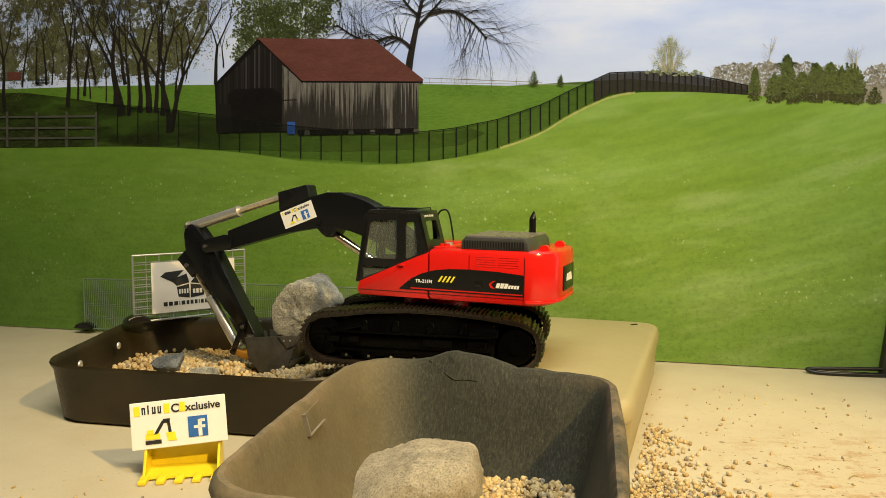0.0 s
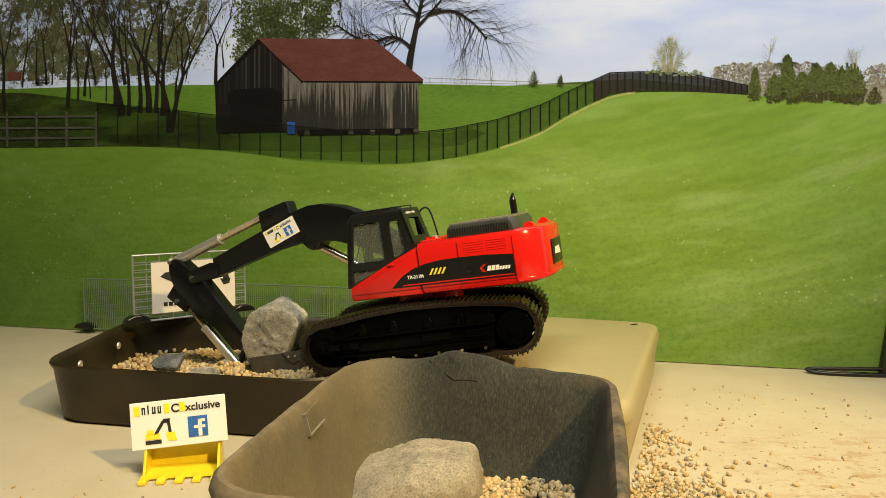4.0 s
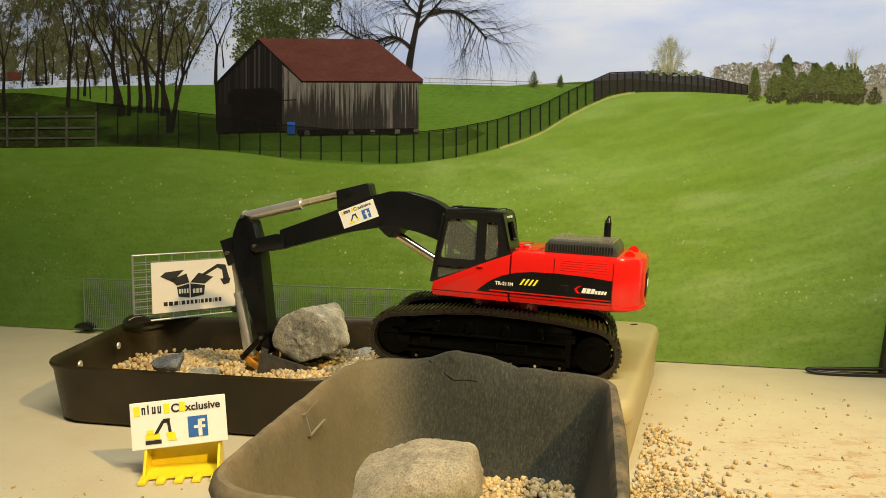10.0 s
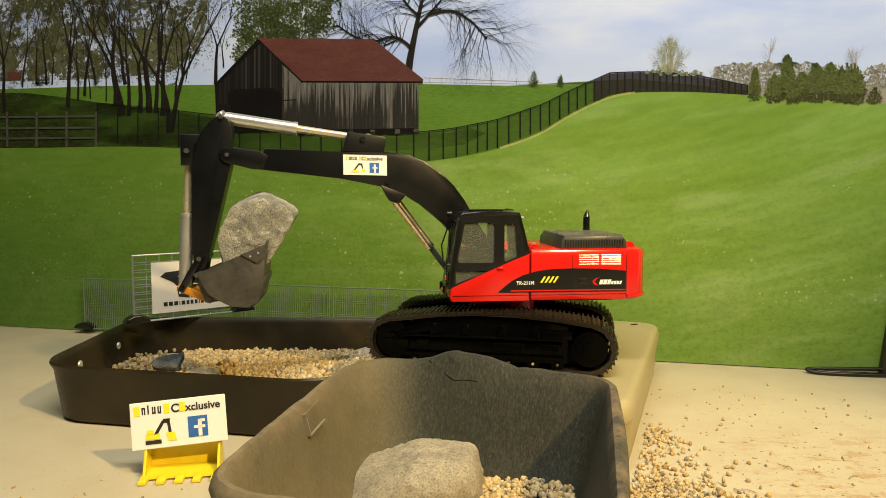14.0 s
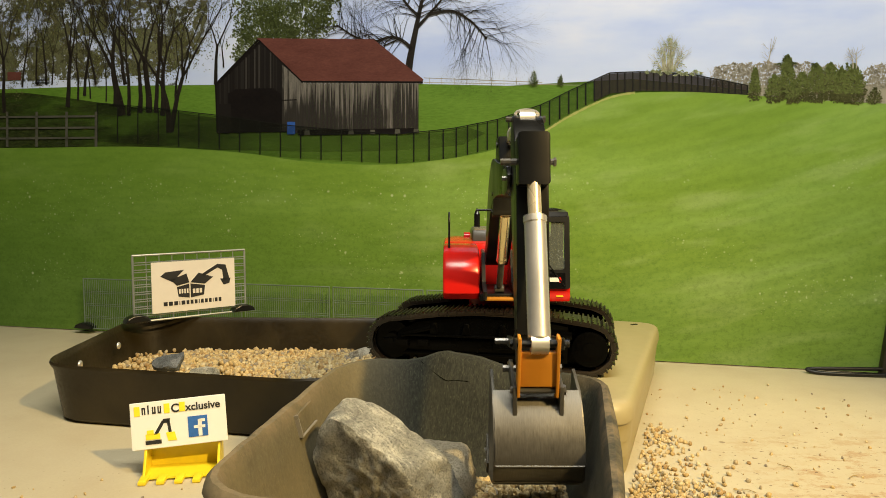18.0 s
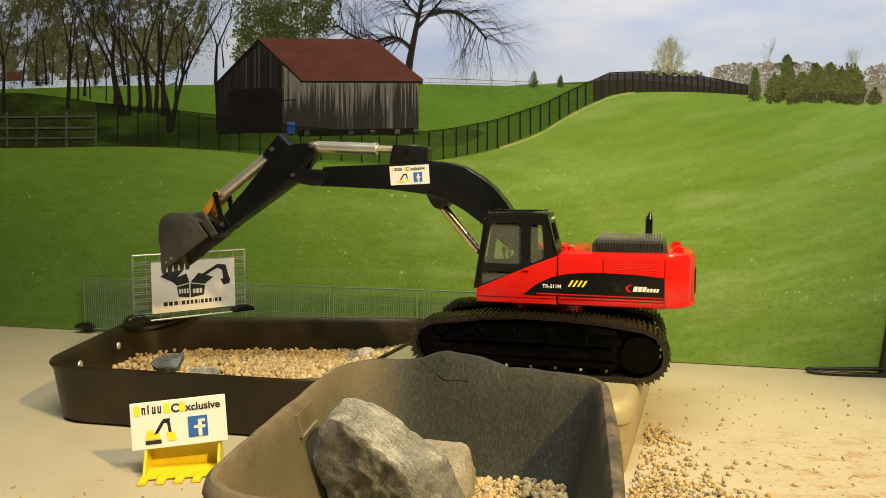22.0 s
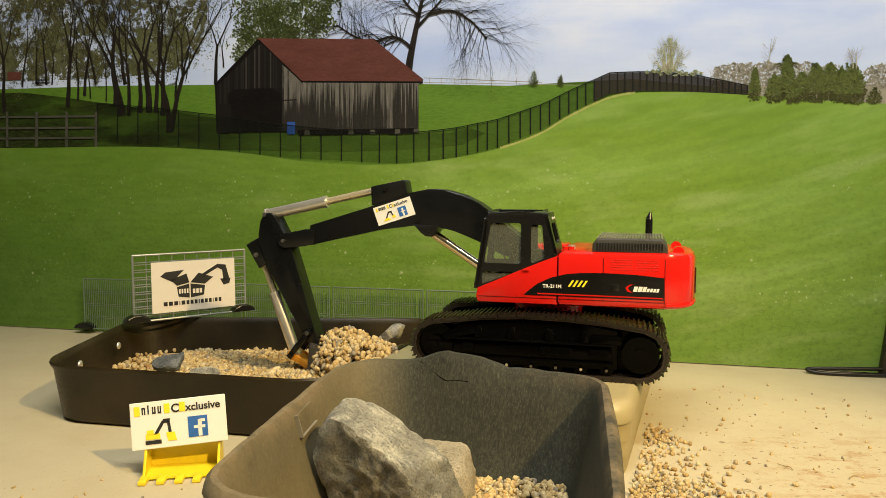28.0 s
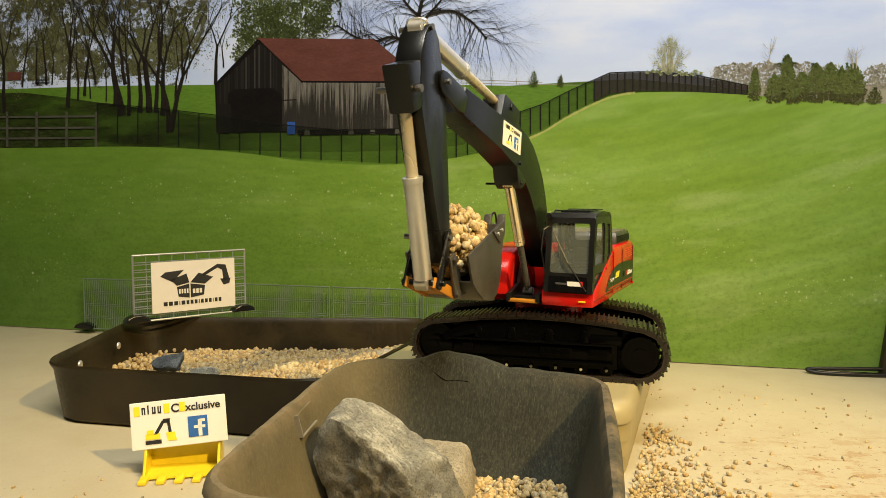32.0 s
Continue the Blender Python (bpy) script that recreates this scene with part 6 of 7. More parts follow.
LOAD = heap_of("bucket_gravel", random.Random(51), 1150, 0.044, 0.0285, 0.033, "pea gravel carried in the bucket", True)
HEAP = heap_of("pushed_gravel", random.Random(52), 2400, 0.070, 0.062, 0.042, "pea gravel pushed up before the bucket")
PEBBLES = []
for k in range(70):
    one = pebble_field("falling_pebble", [(0, 0, 0)], random.Random(60 + k), GRAVELM, 0.004, 0.006)
    PEBBLES.append(tagged(one, "single tan pebble dropped from the bucket", "pebble", "pebbles dropped from the bucket"))
rnd = random.Random(33)
spots = []
while len(spots) < 900:
    k = rnd.random()
    if k < 0.76:
        x, y = 0.190 + abs(rnd.gauss(0, 0.065)), rnd.gauss(0.722, 0.034)
    elif k < 0.84:
        x, y = rnd.gauss(0.285, 0.012), rnd.gauss(0.930, 0.024)
    elif k < 0.985:
        x, y = 0.215 + 0.35 * abs(rnd.gauss(0, 0.16)), rnd.uniform(0.78, 0.92)
    else:
        x, y = rnd.uniform(0.26, 0.60), rnd.uniform(0.72, 1.20)
    if (x - 0.206) * 0.941 - (y - 0.778) * 0.339 > 0.004:
        spots.append((x, y, 0.0018 + (0.0035 if k < 0.2 else 0)))
tiny = [(rnd.uniform(0.24, 0.62), rnd.uniform(0.66, 1.18), 0.0008) for _ in range(150)] + [(rnd.uniform(-0.48, -0.16), rnd.uniform(0.60, 0.84), 0.0008) for _ in range(34)]
tagged(pebble_field("grit", tiny, rnd, GRAVELM, 0.0007, 0.0024), "fine grit and crumbs scattered on the bench", "grit", kind="stuff")
tagged(pebble_field("spilt_gravel", spots, rnd, GRAVELM, 0.0016, 0.0036), "pea gravel spilt on the bench beside the tote", "gravel", kind="stuff")

straw = bmesh.new()
rnd = random.Random(91)
for x, y, a, ln in ((0.262, 0.772, 2.6, 0.030), (0.275, 0.765, 0.3, 0.018), (0.405, 0.818, 1.4, 0.020), (0.335, 0.756, 2.2, 0.022), (0.470, 0.800, 2.9, 0.016), (0.300, 0.742, 0.9, 0.014)):
    pts = [(x + math.cos(a + 0.25 * k) * ln * k / 3, y + math.sin(a + 0.25 * k) * ln * k / 3, 0.0012 + 0.0010 * (k % 2)) for k in range(4)]
    tube(pts, 0.0005, 5, straw)
tagged(part("straw", straw, plain("dry_straw", (0.30, 0.22, 0.08), 0.6, vary=0.2, scale=60, bump=0.1), None, "", True), "dry straw bits lying on the bench by the gravel", "straw", kind="stuff")

# ---- model fences, banner, sign ----


def fence_panel(w, h, rows, cols, material, wire, label):
    root = new("model_fence")
    tagged(root, label, "model fence", "model fence panels")
    part("fence_frame", tube([(0, 0, 0), (w, 0, 0), (w, 0, h), (0, 0, h), (0, 0, 0)], wire * 2.2, 8), material, root)
    bm = bmesh.new()
    for k in range(1, rows):
        rod((0, 0, h * k / rows), (w, 0, h * k / rows), wire, 5, bm)
        rod((0, 0, h * k / rows - 0.004), (w, 0, h * k / rows - 0.004), wire, 5, bm)
    for k in range(1, cols):
        rod((w * k / cols, wire, 0), (w * k / cols, wire, h), wire, 5, bm)
    part("wire_mesh", bm, material, root)
    return root


def foot(root, x, s=1.0):
    part("foot_block", prism([(-0.028 * s, 0.0), (0.028 * s, 0.0), (0.022 * s, 0.010 * s), (0.008 * s, 0.016 * s), (-0.008 * s, 0.016 * s), (-0.022 * s, 0.010 * s)], -0.014 * s, 0.014 * s, 0.002, bmesh.new()), BLACK, root, "black plastic foot block").location = (x, 0, 0)


def fences():
    first = fence_panel(0.190, 0.112, 4, 40, WIREG, 0.0006, "low grey-green wire mesh model fence panel")
    foot(first, 0.0, 0.8)
    foot(first, 0.190, 0.8)
    a = radians(-13.66)
    for k in range(5):
        x = -0.803 + k * 0.1985 * math.cos(a)
        y = 1.615 + k * 0.1985 * math.sin(a)
        m = pose(x, y, 0.012, 0, 0, -13.66)
        if k == 0:
            first.matrix_world = m
        else:
            copy_thing(first, m)
    big = fence_panel(0.206, 0.118, 9, 9, WIRE, 0.0009, "galvanised wire model fence panel on black feet")
    ang = math.degrees(math.atan2(0.1267, 0.1605))
    big.matrix_world = pose(-0.545, 1.272, 0.089, 0, 0, ang)
    foot(big, 0.004, 0.8)
    foot(big, 0.200, 0.8)
    ban = part("banner", box(0.030, 0.184, -0.0040, -0.0025, 0.012, 0.104), BANNERM)
    tagged(ban, "cream vinyl banner with black digger emblem hung on the fence", "banner")
    ban.matrix_world = big.matrix_world

    def flatp(name, pts, m=INK, d=0.0046):
        part(name, prism([(0.107 + (x - 0.107) * 1.12, 0.064 + (z - 0.064) * (1.18 if z > 0.032 else 1.0)) for x, z in pts], -d, -0.0038), m, ban)
    # an open crate with a digger arm
    flatp("emblem_crate", [(0.078, 0.058), (0.098, 0.062), (0.098, 0.040), (0.080, 0.043)])
    flatp("emblem_crate", [(0.100, 0.062), (0.124, 0.058), (0.122, 0.043), (0.100, 0.040)])
    flatp("emblem_flap", [(0.078, 0.060), (0.098, 0.064), (0.094, 0.078), (0.068, 0.070)])
    flatp("emblem_flap", [(0.100, 0.064), (0.124, 0.060), (0.138, 0.070), (0.114, 0.078)])
    flatp("emblem_bucket", [(0.052, 0.076), (0.060, 0.082), (0.090, 0.084), (0.082, 0.077), (0.072, 0.066)])
    flatp("emblem_arm", [(0.120, 0.076), (0.146, 0.090), (0.160, 0.088), (0.166, 0.066), (0.156, 0.062), (0.154, 0.080), (0.146, 0.084), (0.122, 0.072)])
    flatp("emblem_claw", [(0.150, 0.066), (0.168, 0.066), (0.166, 0.058), (0.156, 0.056)])
    for k in range(4):
        flatp("letter_bar", [(0.081 + k * 0.0042, 0.0545), (0.0836 + k * 0.0042, 0.0545), (0.0836 + k * 0.0042, 0.0475), (0.081 + k * 0.0042, 0.0475)], BANNERM, 0.0050)
    for k in range(3):
        flatp("letter_bar", [(0.1035 + k * 0.0056, 0.0535), (0.1075 + k * 0.0056, 0.0535), (0.1075 + k * 0.0056, 0.0465), (0.1035 + k * 0.0056, 0.0465)], BANNERM, 0.0050)
    x = 0.056
    for w in (0.0062, 0.0062, 0.0062, 0.0012, 0.006, 0.0045, 0.0045, 0.0045, 0.0015, 0.0045, 0.0045, 0.0045, 0.0012, 0.0045, 0.0045):
        flatp("letter_bar", [(x, 0.0312), (x + w, 0.0312), (x + w, 0.0240), (x, 0.0240)])
        x += w + 0.0022


def stand_sign():
    root = new("sign_stand")
    tagged(root, "yellow model loader bucket holding a white card sign", "sign")
    root.matrix_world = pose(-0.298, 0.815, 0, 0, 0, 9)
    bw = 0.040
    shell = [(-0.022, 0.002), (-0.010, 0.000), (0.014, 0.003), (0.020, 0.014), (0.018, 0.036), (0.015, 0.036), (0.0165, 0.016), (0.012, 0.0065), (-0.010, 0.0035), (-0.022, 0.004)]
    b = prism(shell, -bw, bw, 0, None, "x")
    part("scoop", b, YELLOW, root, "yellow plastic loader scoop", True)
    for s in (-1, 1):
        part("scoop_cheek", prism([(-0.022, 0.001), (0.014, 0.002), (0.020, 0.014), (0.018, 0.036), (-0.004, 0.034)], s * bw - 0.0015, s * bw + 0.0015, 0.0006, None, "x"), YELLOW, root)
    for k in range(5):
        x = (k - 2) * bw * 0.48
        t = prism([(x - 0.0042, -0.036), (x + 0.0042, -0.036), (x + 0.0050, -0.016), (x - 0.0050, -0.016)], 0.0005, 0.0055, 0.0012, None, "z")
        part("scoop_tooth", t, YELLOW, root, "", True)
    card = new("card_sign")
    card.parent = root
    card.matrix_basis = Matrix.Translation((-0.002, -0.006, 0.0335)) @ Matrix.Rotation(radians(-4), 4, "Y") @ Matrix.Rotation(radians(-9), 4, "X")
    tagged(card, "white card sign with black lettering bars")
    cw, ch = 0.0525, 0.053
    part("card", box(-cw, cw, -0.0012, 0.0012, 0, ch, 0.0008), WHITE, card, "white card")

    def q(name, x0, x1, z0, z1, m, skew=0.0, d=0.0018):
        x0, x1, z0, z1 = -cw + 2 * cw * x0, -cw + 2 * cw * x1, ch * z0, ch * z1
        part(name, prism([(x0, z0), (x1, z0), (x1 + skew, z1), (x0 + skew, z1)], -d, -0.001), m, card)
    q("yellow_bar", 0.045, 0.105, 0.72, 0.92, YPRINT)
    q("yellow_bar", 0.355, 0.415, 0.73, 0.93, YPRINT)
    q("yellow_bar", 0.515, 0.575, 0.73, 0.93, YPRINT)
    for x in (0.125, 0.185, 0.232, 0.290):
        if x == 0.185:
            q("letter_bar", x, x + 0.014, 0.74, 0.93, INK)
            continue
        q("letter_bar", x, x + 0.013, 0.74, 0.89, INK)
        q("letter_bar", x + 0.024, x + 0.037, 0.74, 0.89, INK)
        z = 0.855 if int(x * 1000) % 2 else 0.74
        q("letter_bar", x + 0.013, x + 0.024, z, z + 0.035, INK)
    towards = Matrix.Rotation(radians(90), 4, "X")
    letters("C", ch * 0.245, Matrix.Translation((-cw + 2 * cw * 0.428, -0.0018, ch * 0.735)) @ towards, card, INK)
    letters("xclusive", ch * 0.228, Matrix.Translation((-cw + 2 * cw * 0.580, -0.0018, ch * 0.735)) @ towards, card, INK)
    q("blue_square", 0.595, 0.800, 0.16, 0.60, BLUE)
    q("white_mark", 0.700, 0.740, 0.17, 0.52, WHITE, 0, 0.0022)
    q("white_mark", 0.655, 0.775, 0.34, 0.40, WHITE, 0, 0.0022)
    q("white_mark", 0.715, 0.775, 0.47, 0.53, WHITE, 0, 0.0022)
    q("digger_mark", 0.150, 0.300, 0.20, 0.32, YPRINT)
    q("digger_mark", 0.145, 0.310, 0.10, 0.18, INK)
    q("digger_mark", 0.235, 0.275, 0.30, 0.58, INK, 0.0095)
    q("digger_mark", 0.325, 0.400, 0.52, 0.61, INK, 0.0015)
    q("digger_mark", 0.390, 0.420, 0.32, 0.59, INK, -0.0015)
    q("digger_mark", 0.380, 0.470, 0.14, 0.32, YPRINT, -0.002)
    q("digger_mark", 0.165, 0.235, 0.30, 0.40, YPRINT)


def strip():
    out = [(1.05, 1.212, 0.013), (0.80, 1.236, 0.013), (0.70, 1.247, 0.012), (0.655, 1.256, 0.010), (0.642, 1.262, 0.007), (0.655, 1.252, 0.004), (0.70, 1.240, 0.004), (0.80, 1.228, 0.004), (1.05, 1.204, 0.004)]
    ob = part("rubber_strip", tube(smooth_path(out, 5), 0.0035, 10), BLACK, None, "", True)
    tagged(ob, "black rubber strip folded in a loop beside the mural", "rubber strip")


def dark_edge():
    """An added upright for the dark edge at the sheet's end, past the rubber strip."""
    lo = [MURAL.matrix_world @ Vector((a, -0.014, b)) for a, b in (spot(1551, 652), spot(1600, 652))]
    top = (MURAL.matrix_world @ Vector((spot(1560, 470)[0], 0, spot(1560, 470)[1]))).z
    bm = prism([(0.0, 0.0), (0.012, top * 0.55), (0.020, top), (0.075, top), (0.075, 0.0)], -0.010, 0.010, 0.004)
    ob = part("dark_edge_upright", bm, EDGEM, None, "", True)
    ob.matrix_world = Matrix.Translation((lo[0].x, lo[0].y, 0.0)) @ Matrix.Rotation(radians(-13.66), 4, "Z")
    tagged(ob, "dark brown upright added for the dark edge beside the mural", "board", kind="structure")


dark_edge()
fences()
stand_sign()
strip()

# ---- motion ----


def table_of(rows):
    """A smooth function of time through (seconds, value) rows, with no overshoot."""
    ts, vs = [r[0] for r in rows], [r[1] for r in rows]
    n = len(ts)
    d = [(vs[i + 1] - vs[i]) / (ts[i + 1] - ts[i]) for i in range(n - 1)]
    m = [0.0] * n
    for i in range(1, n - 1):
        if d[i - 1] * d[i] > 0:
            m[i] = 2 * d[i - 1] * d[i] / (d[i - 1] + d[i])

    def at(t):
        if t <= ts[0]:
            return vs[0]
        if t >= ts[-1]:
            return vs[-1]
        i = max(k for k in range(n - 1) if ts[k] <= t)
        h = ts[i + 1] - ts[i]
        s = (t - ts[i]) / h
        return ((1 + 2 * s) * (1 - s) ** 2 * vs[i] + s * (1 - s) ** 2 * h * m[i] + s * s * (3 - 2 * s) * vs[i + 1] + s * s * (s - 1) * h * m[i + 1])
    return at


X_T = table_of([(0, -0.0098), (1, -0.0128), (2, -0.0025), (3, -0.0049), (5.5, -0.0053), (6, -0.0015), (6.5, 0.002), (7, 0.0195), (7.5, 0.0625), (8, 0.083), (8.5, 0.0863), (9, 0.0844), (9.5, 0.0856), (10, 0.0837), (10.5, 0.0851), (11, 0.0813), (11.5, 0.0831), (12, 0.0826), (19.5, 0.0826), (20, 0.0948), (21, 0.1448), (32, 0.1448)])
Y_T = table_of([(0, 1.0275), (0.5, 1.0246), (1, 1.0252), (2, 1.0219), (3, 1.0265), (5.5, 1.0255), (6, 1.0265), (6.5, 1.0271), (7, 1.0266), (7.5, 1.0218), (8, 1.0174), (8.5, 1.0128), (9, 1.0087), (9.5, 1.0091), (10, 1.0092), (10.5, 1.0113), (11, 1.0119), (11.5, 1.014), (12, 1.0154), (19.5, 1.0154), (20, 1.0276), (21, 0.9891), (32, 0.9891)])
Z_T = table_of([(0, 0.0895), (0.5, 0.0931), (1, 0.0961), (2, 0.1007), (3, 0.0999), (5.5, 0.089), (6, 0.0886), (6.5, 0.0906), (7, 0.0905), (7.5, 0.0976), (8, 0.0987), (8.5, 0.0921), (9, 0.09), (9.5, 0.0902), (10, 0.0894), (10.5, 0.0901), (11, 0.0884), (11.5, 0.0888), (12, 0.0883), (32, 0.0883)])
YAW_T = table_of([(0, 168.8), (19.5, 168.8), (20, 167), (21, 165.2), (32, 165.2)])
TILT_T = table_of([(0, 0.6), (0.5, -3), (1, -7.7), (2, -11.9), (3, -14.1), (5.5, 2.8), (6, 3.5), (6.5, 3.4), (7, 4.7), (7.5, 8.3), (8, 9.8), (8.5, 3.7), (9, 2.9), (9.5, 2.6), (10, 2.8), (10.5, 2.1), (11, 1.1), (11.5, 0.1), (12, 0), (32, 0)])
HOUSE_T = table_of([(0, 158.5), (0.5, 158.6), (1, 158.5), (2, 159.5), (3, 160.9), (5.5, 159.7), (6, 159.7), (6.5, 160.3), (7, 161.1), (7.5, 162.1), (8, 162.2), (8.5, 161.6), (9, 161.9), (9.5, 162), (10, 162.3), (10.5, 162.6), (11, 163.3), (11.5, 163), (12, 163), (12.5, 162.9), (13, 163), (13.5, 163.3), (14, 186.2), (14.5, 213.9), (14.8, 231), (15.6, 262), (16.5, 269.5), (17, 269.6), (18, 269.6), (18.5, 269.5), (19, 269.1), (19.25, 264), (19.5, 253.9), (20, 219), (21, 187.7), (22, 164), (23, 163.8), (23.5, 162), (24, 163.1), (25, 162.6), (25.5, 162.3), (27.5, 164.6), (28, 164.2), (28.4, 165), (29, 163.8), (29.5, 162.9), (30, 165.4), (31, 199.3), (32, 244.2)])
BOOM_T = table_of([(0, -0.2), (0.5, 1.8), (1, 3), (2, 2.8), (3, 4.2), (5.5, -6.2), (6, -7.5), (6.5, -6.5), (7, -6.9), (7.5, -7.3), (8, -7.8), (8.5, -1.7), (9, -1.6), (9.5, -1.4), (10, -1.8), (10.5, -1.8), (11, -3.6), (11.5, -1.9), (12, 4.4), (12.5, 10.4), (13, 16.3), (13.5, 22.1), (14, 21.4), (14.5, 21.3), (15.3, 16), (16.5, 10.6), (17, 15.8), (18, 15.9), (18.5, 20.5), (19, 29), (19.5, 33.7), (20, 34.7), (21, 33.7), (22, 17.5), (23, -0.1), (23.5, -3.4), (24, -1.1), (25, 2.6), (25.5, 3.6), (27.5, 4), (28, 2.7), (28.4, 1.7), (29, 11.1), (29.5, 18.9), (30, 25.9), (31, 30.8), (32, 30.2)])
STICK_T = table_of([(0, -120.6), (0.5, -116), (1, -120.8), (2, -117.2), (3, -125.3), (5.5, -122.1), (6, -120.3), (6.5, -121.3), (7, -118.8), (7.5, -108.2), (8, -99.6), (8.5, -101.5), (9, -98.8), (9.5, -98), (10, -96), (10.5, -93.5), (11, -95.9), (11.5, -94.3), (12, -95.3), (12.5, -94.3), (13, -94.5), (13.5, -95.1), (14, -97), (14.5, -108.4), (15.2, -113), (16.5, -118.6), (17, -111), (18, -83.2), (18.5, -66), (19, -67), (19.5, -61), (20, -51.8), (21, -40.6), (22, -50.6), (23, -50.3), (23.5, -53), (24, -63.7), (25, -81.6), (25.5, -89), (27.5, -109.8), (28, -109.2), (28.4, -108.6), (29, -97.8), (30, -97.2), (31, -102.6), (32, -124.2)])
BUCKET_T = table_of([(0, -65), (1, -68), (2, -70), (3, -62), (6, -56.8), (7, -61.9), (7.5, -56.9), (8, -61.9), (9, -56.2), (10, -72), (10.5, -81.4), (11.5, -106.8), (12, -125.9), (13, -126.7), (14, -127), (14.5, -115.4), (15, -112), (15.3, -80), (15.6, -70), (16.1, -92), (16.5, -93.3), (17, -75.5), (18, -38.3), (19, 7), (19.5, -6), (20, -13), (21, -13.2), (22, 0), (23, 5), (23.5, -1), (24, -0.8), (25, 2.1), (25.5, 3.5), (27.5, -49.8), (28, -65.7), (28.4, -78.6), (29, -107.9), (29.5, -122.5), (30, -131.3), (31, -128.4), (32, -104)])
BIG_IN_BUCKET = pose(0.087, ARM_Y, -0.0200, 0, 34, 0)
ROCK_REST = [(0, -0.21, 1.113, 0.138, 138), (1, -0.256, 1.125, 0.131, 120), (2, -0.266, 1.129, 0.107, 115), (3, -0.274, 1.128, 0.094, 115), (5.5, -0.232, 1.115, 0.102, 135), (6.5, -0.23, 1.115, 0.1, 137),
             (7, -0.224, 1.117, 0.098, 142), (7.5, -0.207, 1.115, 0.098, 165), (8, -0.193, 1.11, 0.099, 176), (9, -0.2, 1.106, 0.094, 180), (9.6, -0.2, 1.106, 0.095, 178), (10, -0.204, 1.105, 0.102, 162), (10.5, -0.213, 1.107, 0.107, 150), (11, -0.227, 1.11, 0.112, 125)]
ROCK_END = lying((-0.044, 0.570, 0.101), (-0.74, 0.45, 0.50), (0.05, -0.28, 1.0))
PALE = [(0, -0.125, 1.115, 0.066, 0, 0, 20), (25.5, -0.125, 1.115, 0.066, 0, 0, 20), (26.8, -0.100, 1.115, 0.082, 0, -10, 20), (27.5, -0.084, 1.115, 0.096, 0, -18, 20), (28.4, -0.076, 1.115, 0.101, 0, -25, 20), (28.7, -0.080, 1.115, 0.085, 0, -10, 20), (29, -0.095, 1.115, 0.064, 0, 0, 20), (32, -0.095, 1.115, 0.064, 0, 0, 20)]
HEAPED = [(0, -0.22, 1.09, 0.012), (25.6, -0.22, 1.09, 0.012), (27.3, -0.130, 1.050, 0.054), (28.4, -0.120, 1.052, 0.066), (29.0, -0.115, 1.08, 0.026), (32, -0.115, 1.08, 0.026)]


def turn(a, x, z):
    return (x * math.cos(a) - z * math.sin(a), x * math.sin(a) + z * math.cos(a))


def plus(a, b):
    return (a[0] + b[0], a[1] + b[1])


class Rig:
    """Where all joints stand at one time, in the plane of the arm."""

    def __init__(self, t):
        self.a = radians(BOOM_T(t))
        self.g = self.a + radians(STICK_T(t))
        self.e = self.g + radians(BUCKET_T(t))
        self.swing = radians(HOUSE_T(t) - YAW_T(t))
        self.p1 = plus(FOOT, turn(self.a, P1X, 0))
        self.d = plus(self.p1, turn(self.g, BUCKET_AT, 0))
        self.link = plus(self.p1, turn(self.g, *LINK_AT))
        self.m = plus(self.d, turn(self.e, *M_AT))
        dx, dz = self.m[0] - self.link[0], self.m[1] - self.link[1]
        d = math.hypot(dx, dz)
        a = (LK ** 2 - KM ** 2 + d * d) / (2 * d)
        h = math.sqrt(max(1e-8, LK ** 2 - a * a))
        self.k = (self.link[0] + (a * dx - h * dz) / d, self.link[1] + (a * dz + h * dx) / d)
        self.b = plus(self.p1, turn(self.g, *ROD_B))
        self.c = plus(self.p1, turn(self.g, *ROD_C))
        self.ce = plus(FOOT, turn(self.a, *CYL_E))
        self.cf = plus(FOOT, turn(self.a, *CYL_F))

    def at(self, p, ang, y=0.0):
        return Matrix.Rotation(self.swing, 4, "Z") @ Matrix.Translation((p[0], y, p[1])) @ Matrix.Rotation(-ang, 4, "Y")

    def toward(self, p, q, y=ARM_Y):
        return self.at(p, math.atan2(q[1] - p[1], q[0] - p[0]), y)


def base_pose(t):
    return Matrix.Translation((X_T(t), Y_T(t), Z_T(t))) @ Matrix.Rotation(radians(YAW_T(t)), 4, "Z") @ Matrix.Rotation(-radians(TILT_T(t)), 4, "Y")


def bucket_world(t):
    r = Rig(t)
    return base_pose(t) @ r.at(r.d, r.e)


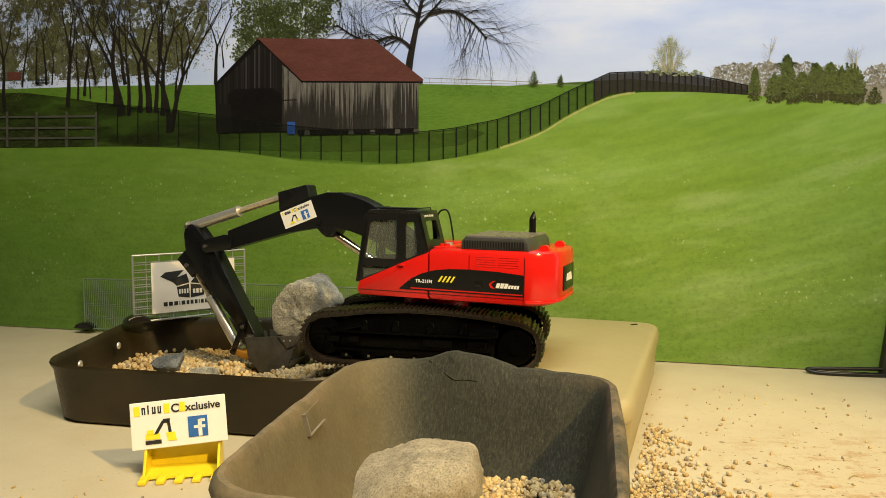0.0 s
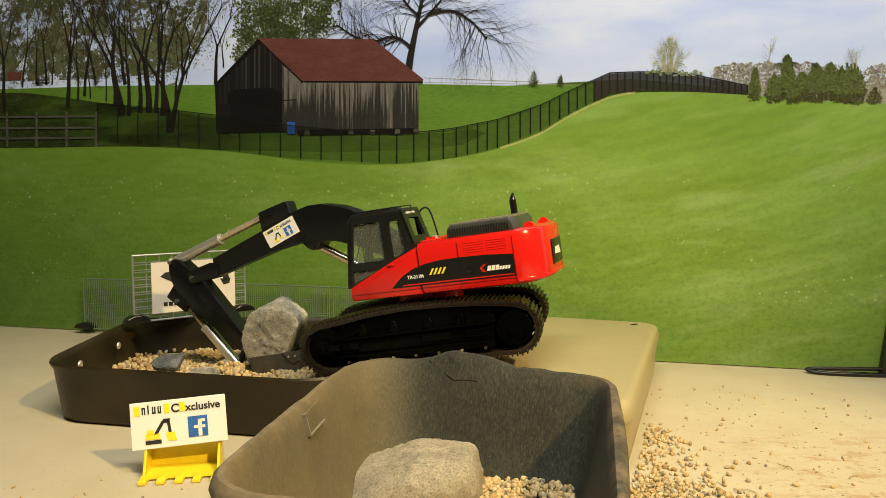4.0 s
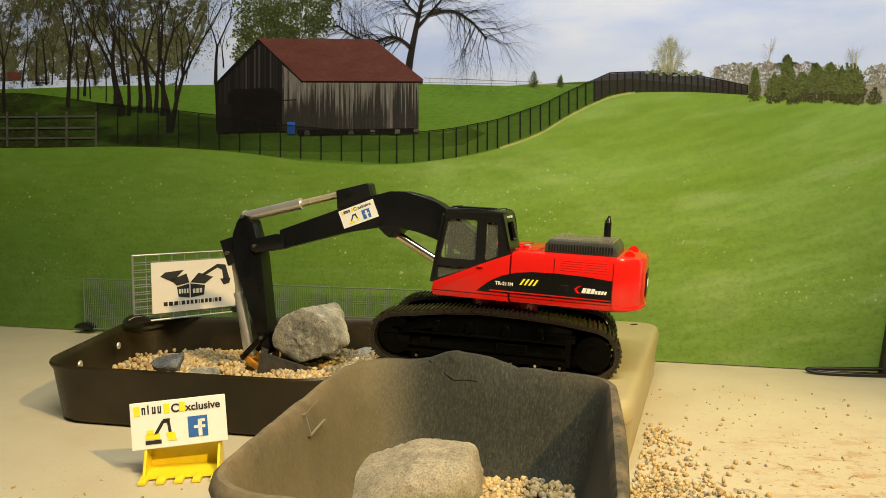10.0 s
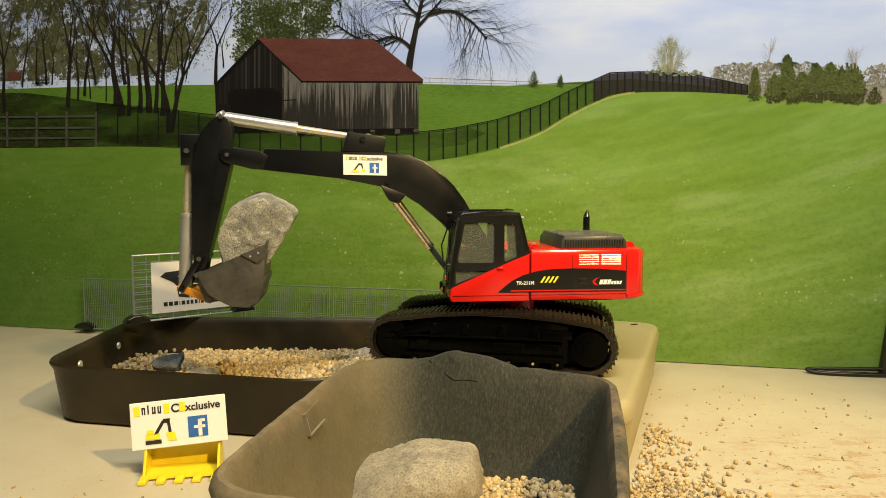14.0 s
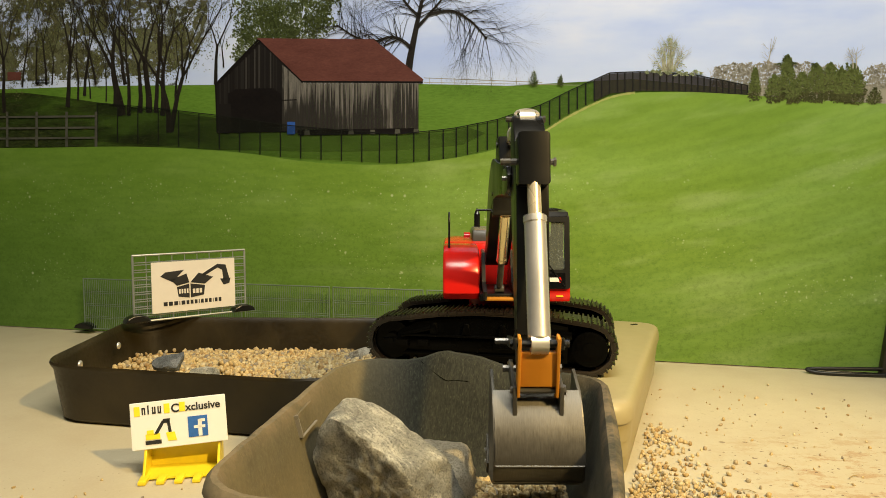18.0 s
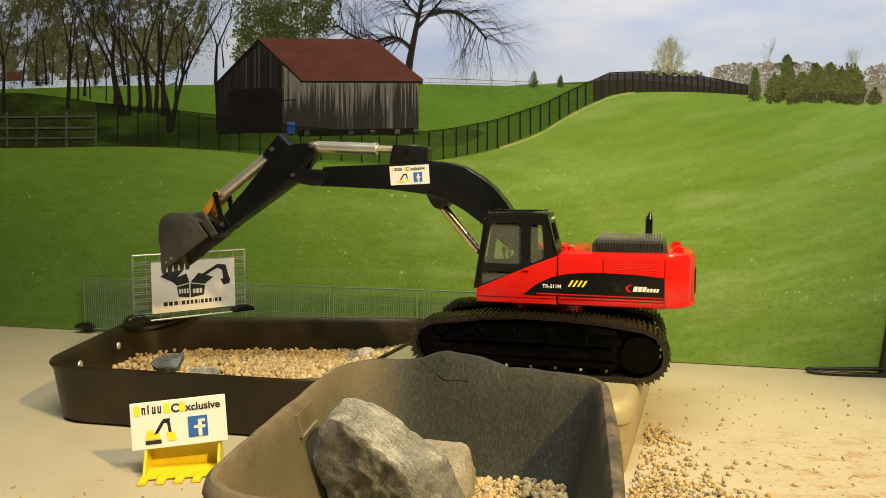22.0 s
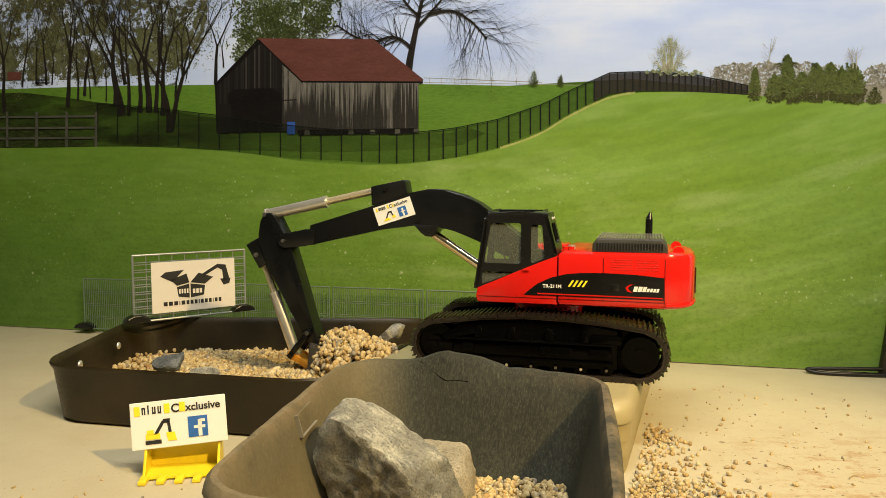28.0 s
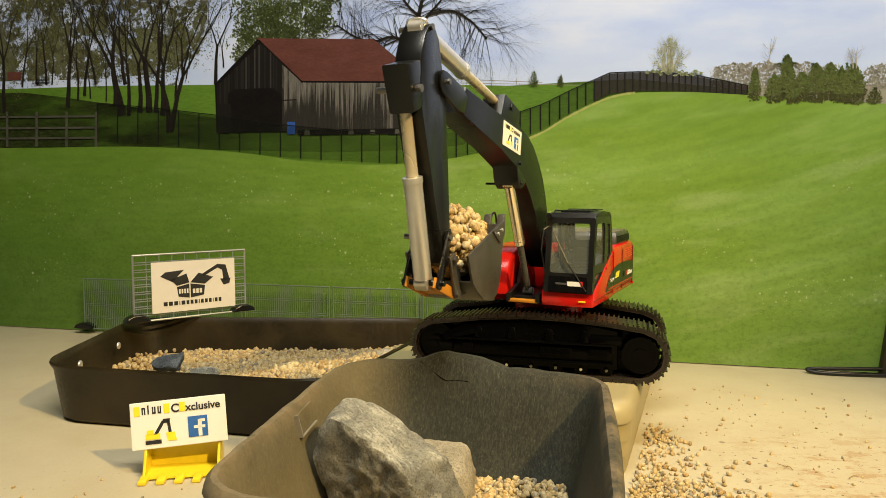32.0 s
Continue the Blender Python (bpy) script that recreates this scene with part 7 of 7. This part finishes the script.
def motions():
    ts = [k * 0.1 for k in range(321)]
    rigs = [(t, Rig(t)) for t in ts]
    walk(EXC, [(t, base_pose(t)) for t in ts])
    walk(BODY, [(t, Matrix.Rotation(r.swing, 4, "Z")) for t, r in rigs])
    walk(BOOM, [(t, r.at(FOOT, r.a)) for t, r in rigs])
    walk(STICK, [(t, r.at(r.p1, r.g)) for t, r in rigs])
    walk(BUCKET, [(t, r.at(r.d, r.e)) for t, r in rigs])
    walk(IDLER, [(t, r.toward(r.link, r.k, 0)) for t, r in rigs])
    walk(HLINK, [(t, r.toward(r.k, r.m, 0)) for t, r in rigs])
    walk(STICK_CYL, [(t, r.toward(r.b, r.ce)) for t, r in rigs])
    walk(STICK_ROD, [(t, r.toward(r.ce, r.b)) for t, r in rigs])
    walk(BUCKET_CYL, [(t, r.toward(r.k, r.c)) for t, r in rigs])
    walk(BUCKET_ROD, [(t, r.toward(r.c, r.k)) for t, r in rigs])
    walk(LIFT_ROD_, [(t, r.toward(r.cf, CYL_G)) for t, r in rigs])
    walk(LIFT_LOW, [(t, r.toward(CYL_G, r.cf)) for t, r in rigs])
    drive = [k * 0.25 for k in range(129)]
    moved = [0.0]
    for a, b in zip(drive, drive[1:]):
        h = radians(YAW_T(b))
        moved.append(moved[-1] + (X_T(b) - X_T(a)) * math.cos(h) + (Y_T(b) - Y_T(a)) * math.sin(h))
    keep = [i for i in range(len(drive)) if i in (0, len(drive) - 1) or abs(moved[i] - moved[i - 1]) > 1e-5 or abs(moved[min(i + 1, len(drive) - 1)] - moved[i]) > 1e-5]
    for ob, k, y in PAD_LIST:
        walk(ob, [(drive[i], loop_pose(k * LOOP_AT[-1] / PADS - moved[i], y)) for i in keep])
    shift = [(0, pose(0, 0, 0)), (15.3, pose(0, 0, 0)), (15.7, pose(0.006, -0.001, 0, 0, 0, 1.17)), (32, pose(0.006, -0.001, 0, 0, 0, 1.17))]
    for ob in (TUB, TUBGRAVEL, FLATROCK):
        home = ob.matrix_world.copy() if ob is FLATROCK else Matrix()
        walk(ob, [(t, m @ home) for t, m in shift])
    rock_motion()


def rock_motion():
    rows = [(t, pose(x, y, z, 0, -phi, 163)) for t, x, y, z, phi in ROCK_REST]
    for k in range(15):
        t = 11.5 + k * 0.25
        held = bucket_world(t) @ BIG_IN_BUCKET
        rows.append((t, held))
    q0, q1 = held.to_quaternion(), ROCK_END.to_quaternion()
    for k in range(1, 7):
        f = k / 6
        p = held.translation.lerp(ROCK_END.translation, f)
        p.z = held.translation.z + (ROCK_END.translation.z - held.translation.z) * f * f
        rows.append((15.0 + 0.55 * f, Matrix.Translation(p) @ q0.slerp(q1, f).to_matrix().to_4x4()))
    rows.append((32, ROCK_END))
    walk(BIGROCK, rows)
    walk(PALEROCK, [(t, pose(*p)) for t, *p in PALE])
    walk(HEAP, [(t, pose(*p)) for t, *p in HEAPED])
    rows = [(0, pose(-0.33, 1.08, 0.030)), (25.6, pose(-0.33, 1.08, 0.030)), (27.0, pose(-0.20, 1.09, 0.030))]
    for k in range(49):
        t = 27.2 + k * 0.1
        m = bucket_world(t) @ pose(0.046, ARM_Y, 0.001)
        rows.append((t, Matrix.Translation(m.translation) @ m.to_quaternion().to_matrix().to_4x4() @ pose(0, 0, 0, 180, 0, 0)))
    rows.append((32, bucket_world(32) @ pose(0.046, ARM_Y, 0.001, 180)))
    walk(LOAD, rows)
    rnd = random.Random(77)
    for k, ob in enumerate(PEBBLES):
        if k >= 58:
            continue
        inside_at = pose(rnd.uniform(0.022, 0.052), ARM_Y + rnd.uniform(-0.022, 0.022), rnd.uniform(0.022, 0.036), rnd.uniform(0, 90), 0, rnd.uniform(0, 90))
        rows = [(0, pose(-0.20 + rnd.uniform(-0.05, 0.05), 1.10 + rnd.uniform(-0.03, 0.03), 0.035)), (10.4, pose(-0.20 + rnd.uniform(-0.05, 0.05), 1.10 + rnd.uniform(-0.03, 0.03), 0.035))]
        rows += [(11.2 + k * 0.3, bucket_world(11.2 + k * 0.3) @ inside_at) for k in range(24)]
        drop = 18.20 + rnd.uniform(0, 0.24)
        rows.append((drop, bucket_world(drop) @ inside_at))
        p = (bucket_world(drop) @ pose(0.085, ARM_Y + (inside_at.translation.y - ARM_Y) * 1.15, 0.0)).translation
        ground = 0.036
        fall = math.sqrt(2 * (p.z - ground) / 9.81)
        drop2 = drop + 0.12
        spin = rnd.uniform(0, 80)
        for s in (0.0, 0.5, 1.0):
            rows.append((drop2 + fall * s, pose(p.x + rnd.uniform(-0.004, 0.004), p.y - 0.01 * s, p.z - (p.z - ground) * s * s, spin, 0, spin * s)))
        rows.append((32, rows[-1][1]))
        walk(ob, rows)
    for ob in PEBBLES[58:]:
        spot_at = pose(rnd.uniform(0.0, 0.03), ARM_Y + rnd.uniform(-0.022, 0.022), -0.012, rnd.uniform(0, 90), 0, rnd.uniform(0, 90))
        lie = pose(-0.26 + rnd.uniform(-0.05, 0.05), 1.09 + rnd.uniform(-0.03, 0.03), 0.030)
        drop = 29.15 + rnd.uniform(0, 0.75)
        rows = [(0, lie), (27.5, lie)] + [(28.7 + k * 0.1, bucket_world(28.7 + k * 0.1) @ spot_at) for k in range(int((drop - 28.7) / 0.1))]
        p = (bucket_world(drop) @ spot_at).translation
        fall = math.sqrt(2 * (p.z - 0.05) / 9.81)
        for s in (0.0, 0.5, 1.0):
            rows.append((drop + fall * s, pose(p.x - 0.012 * s, p.y - 0.004, p.z - (p.z - 0.05) * s * s, 20, 0, 70 * s)))
        rows.append((32, rows[-1][1]))
        walk(ob, rows)


motions()
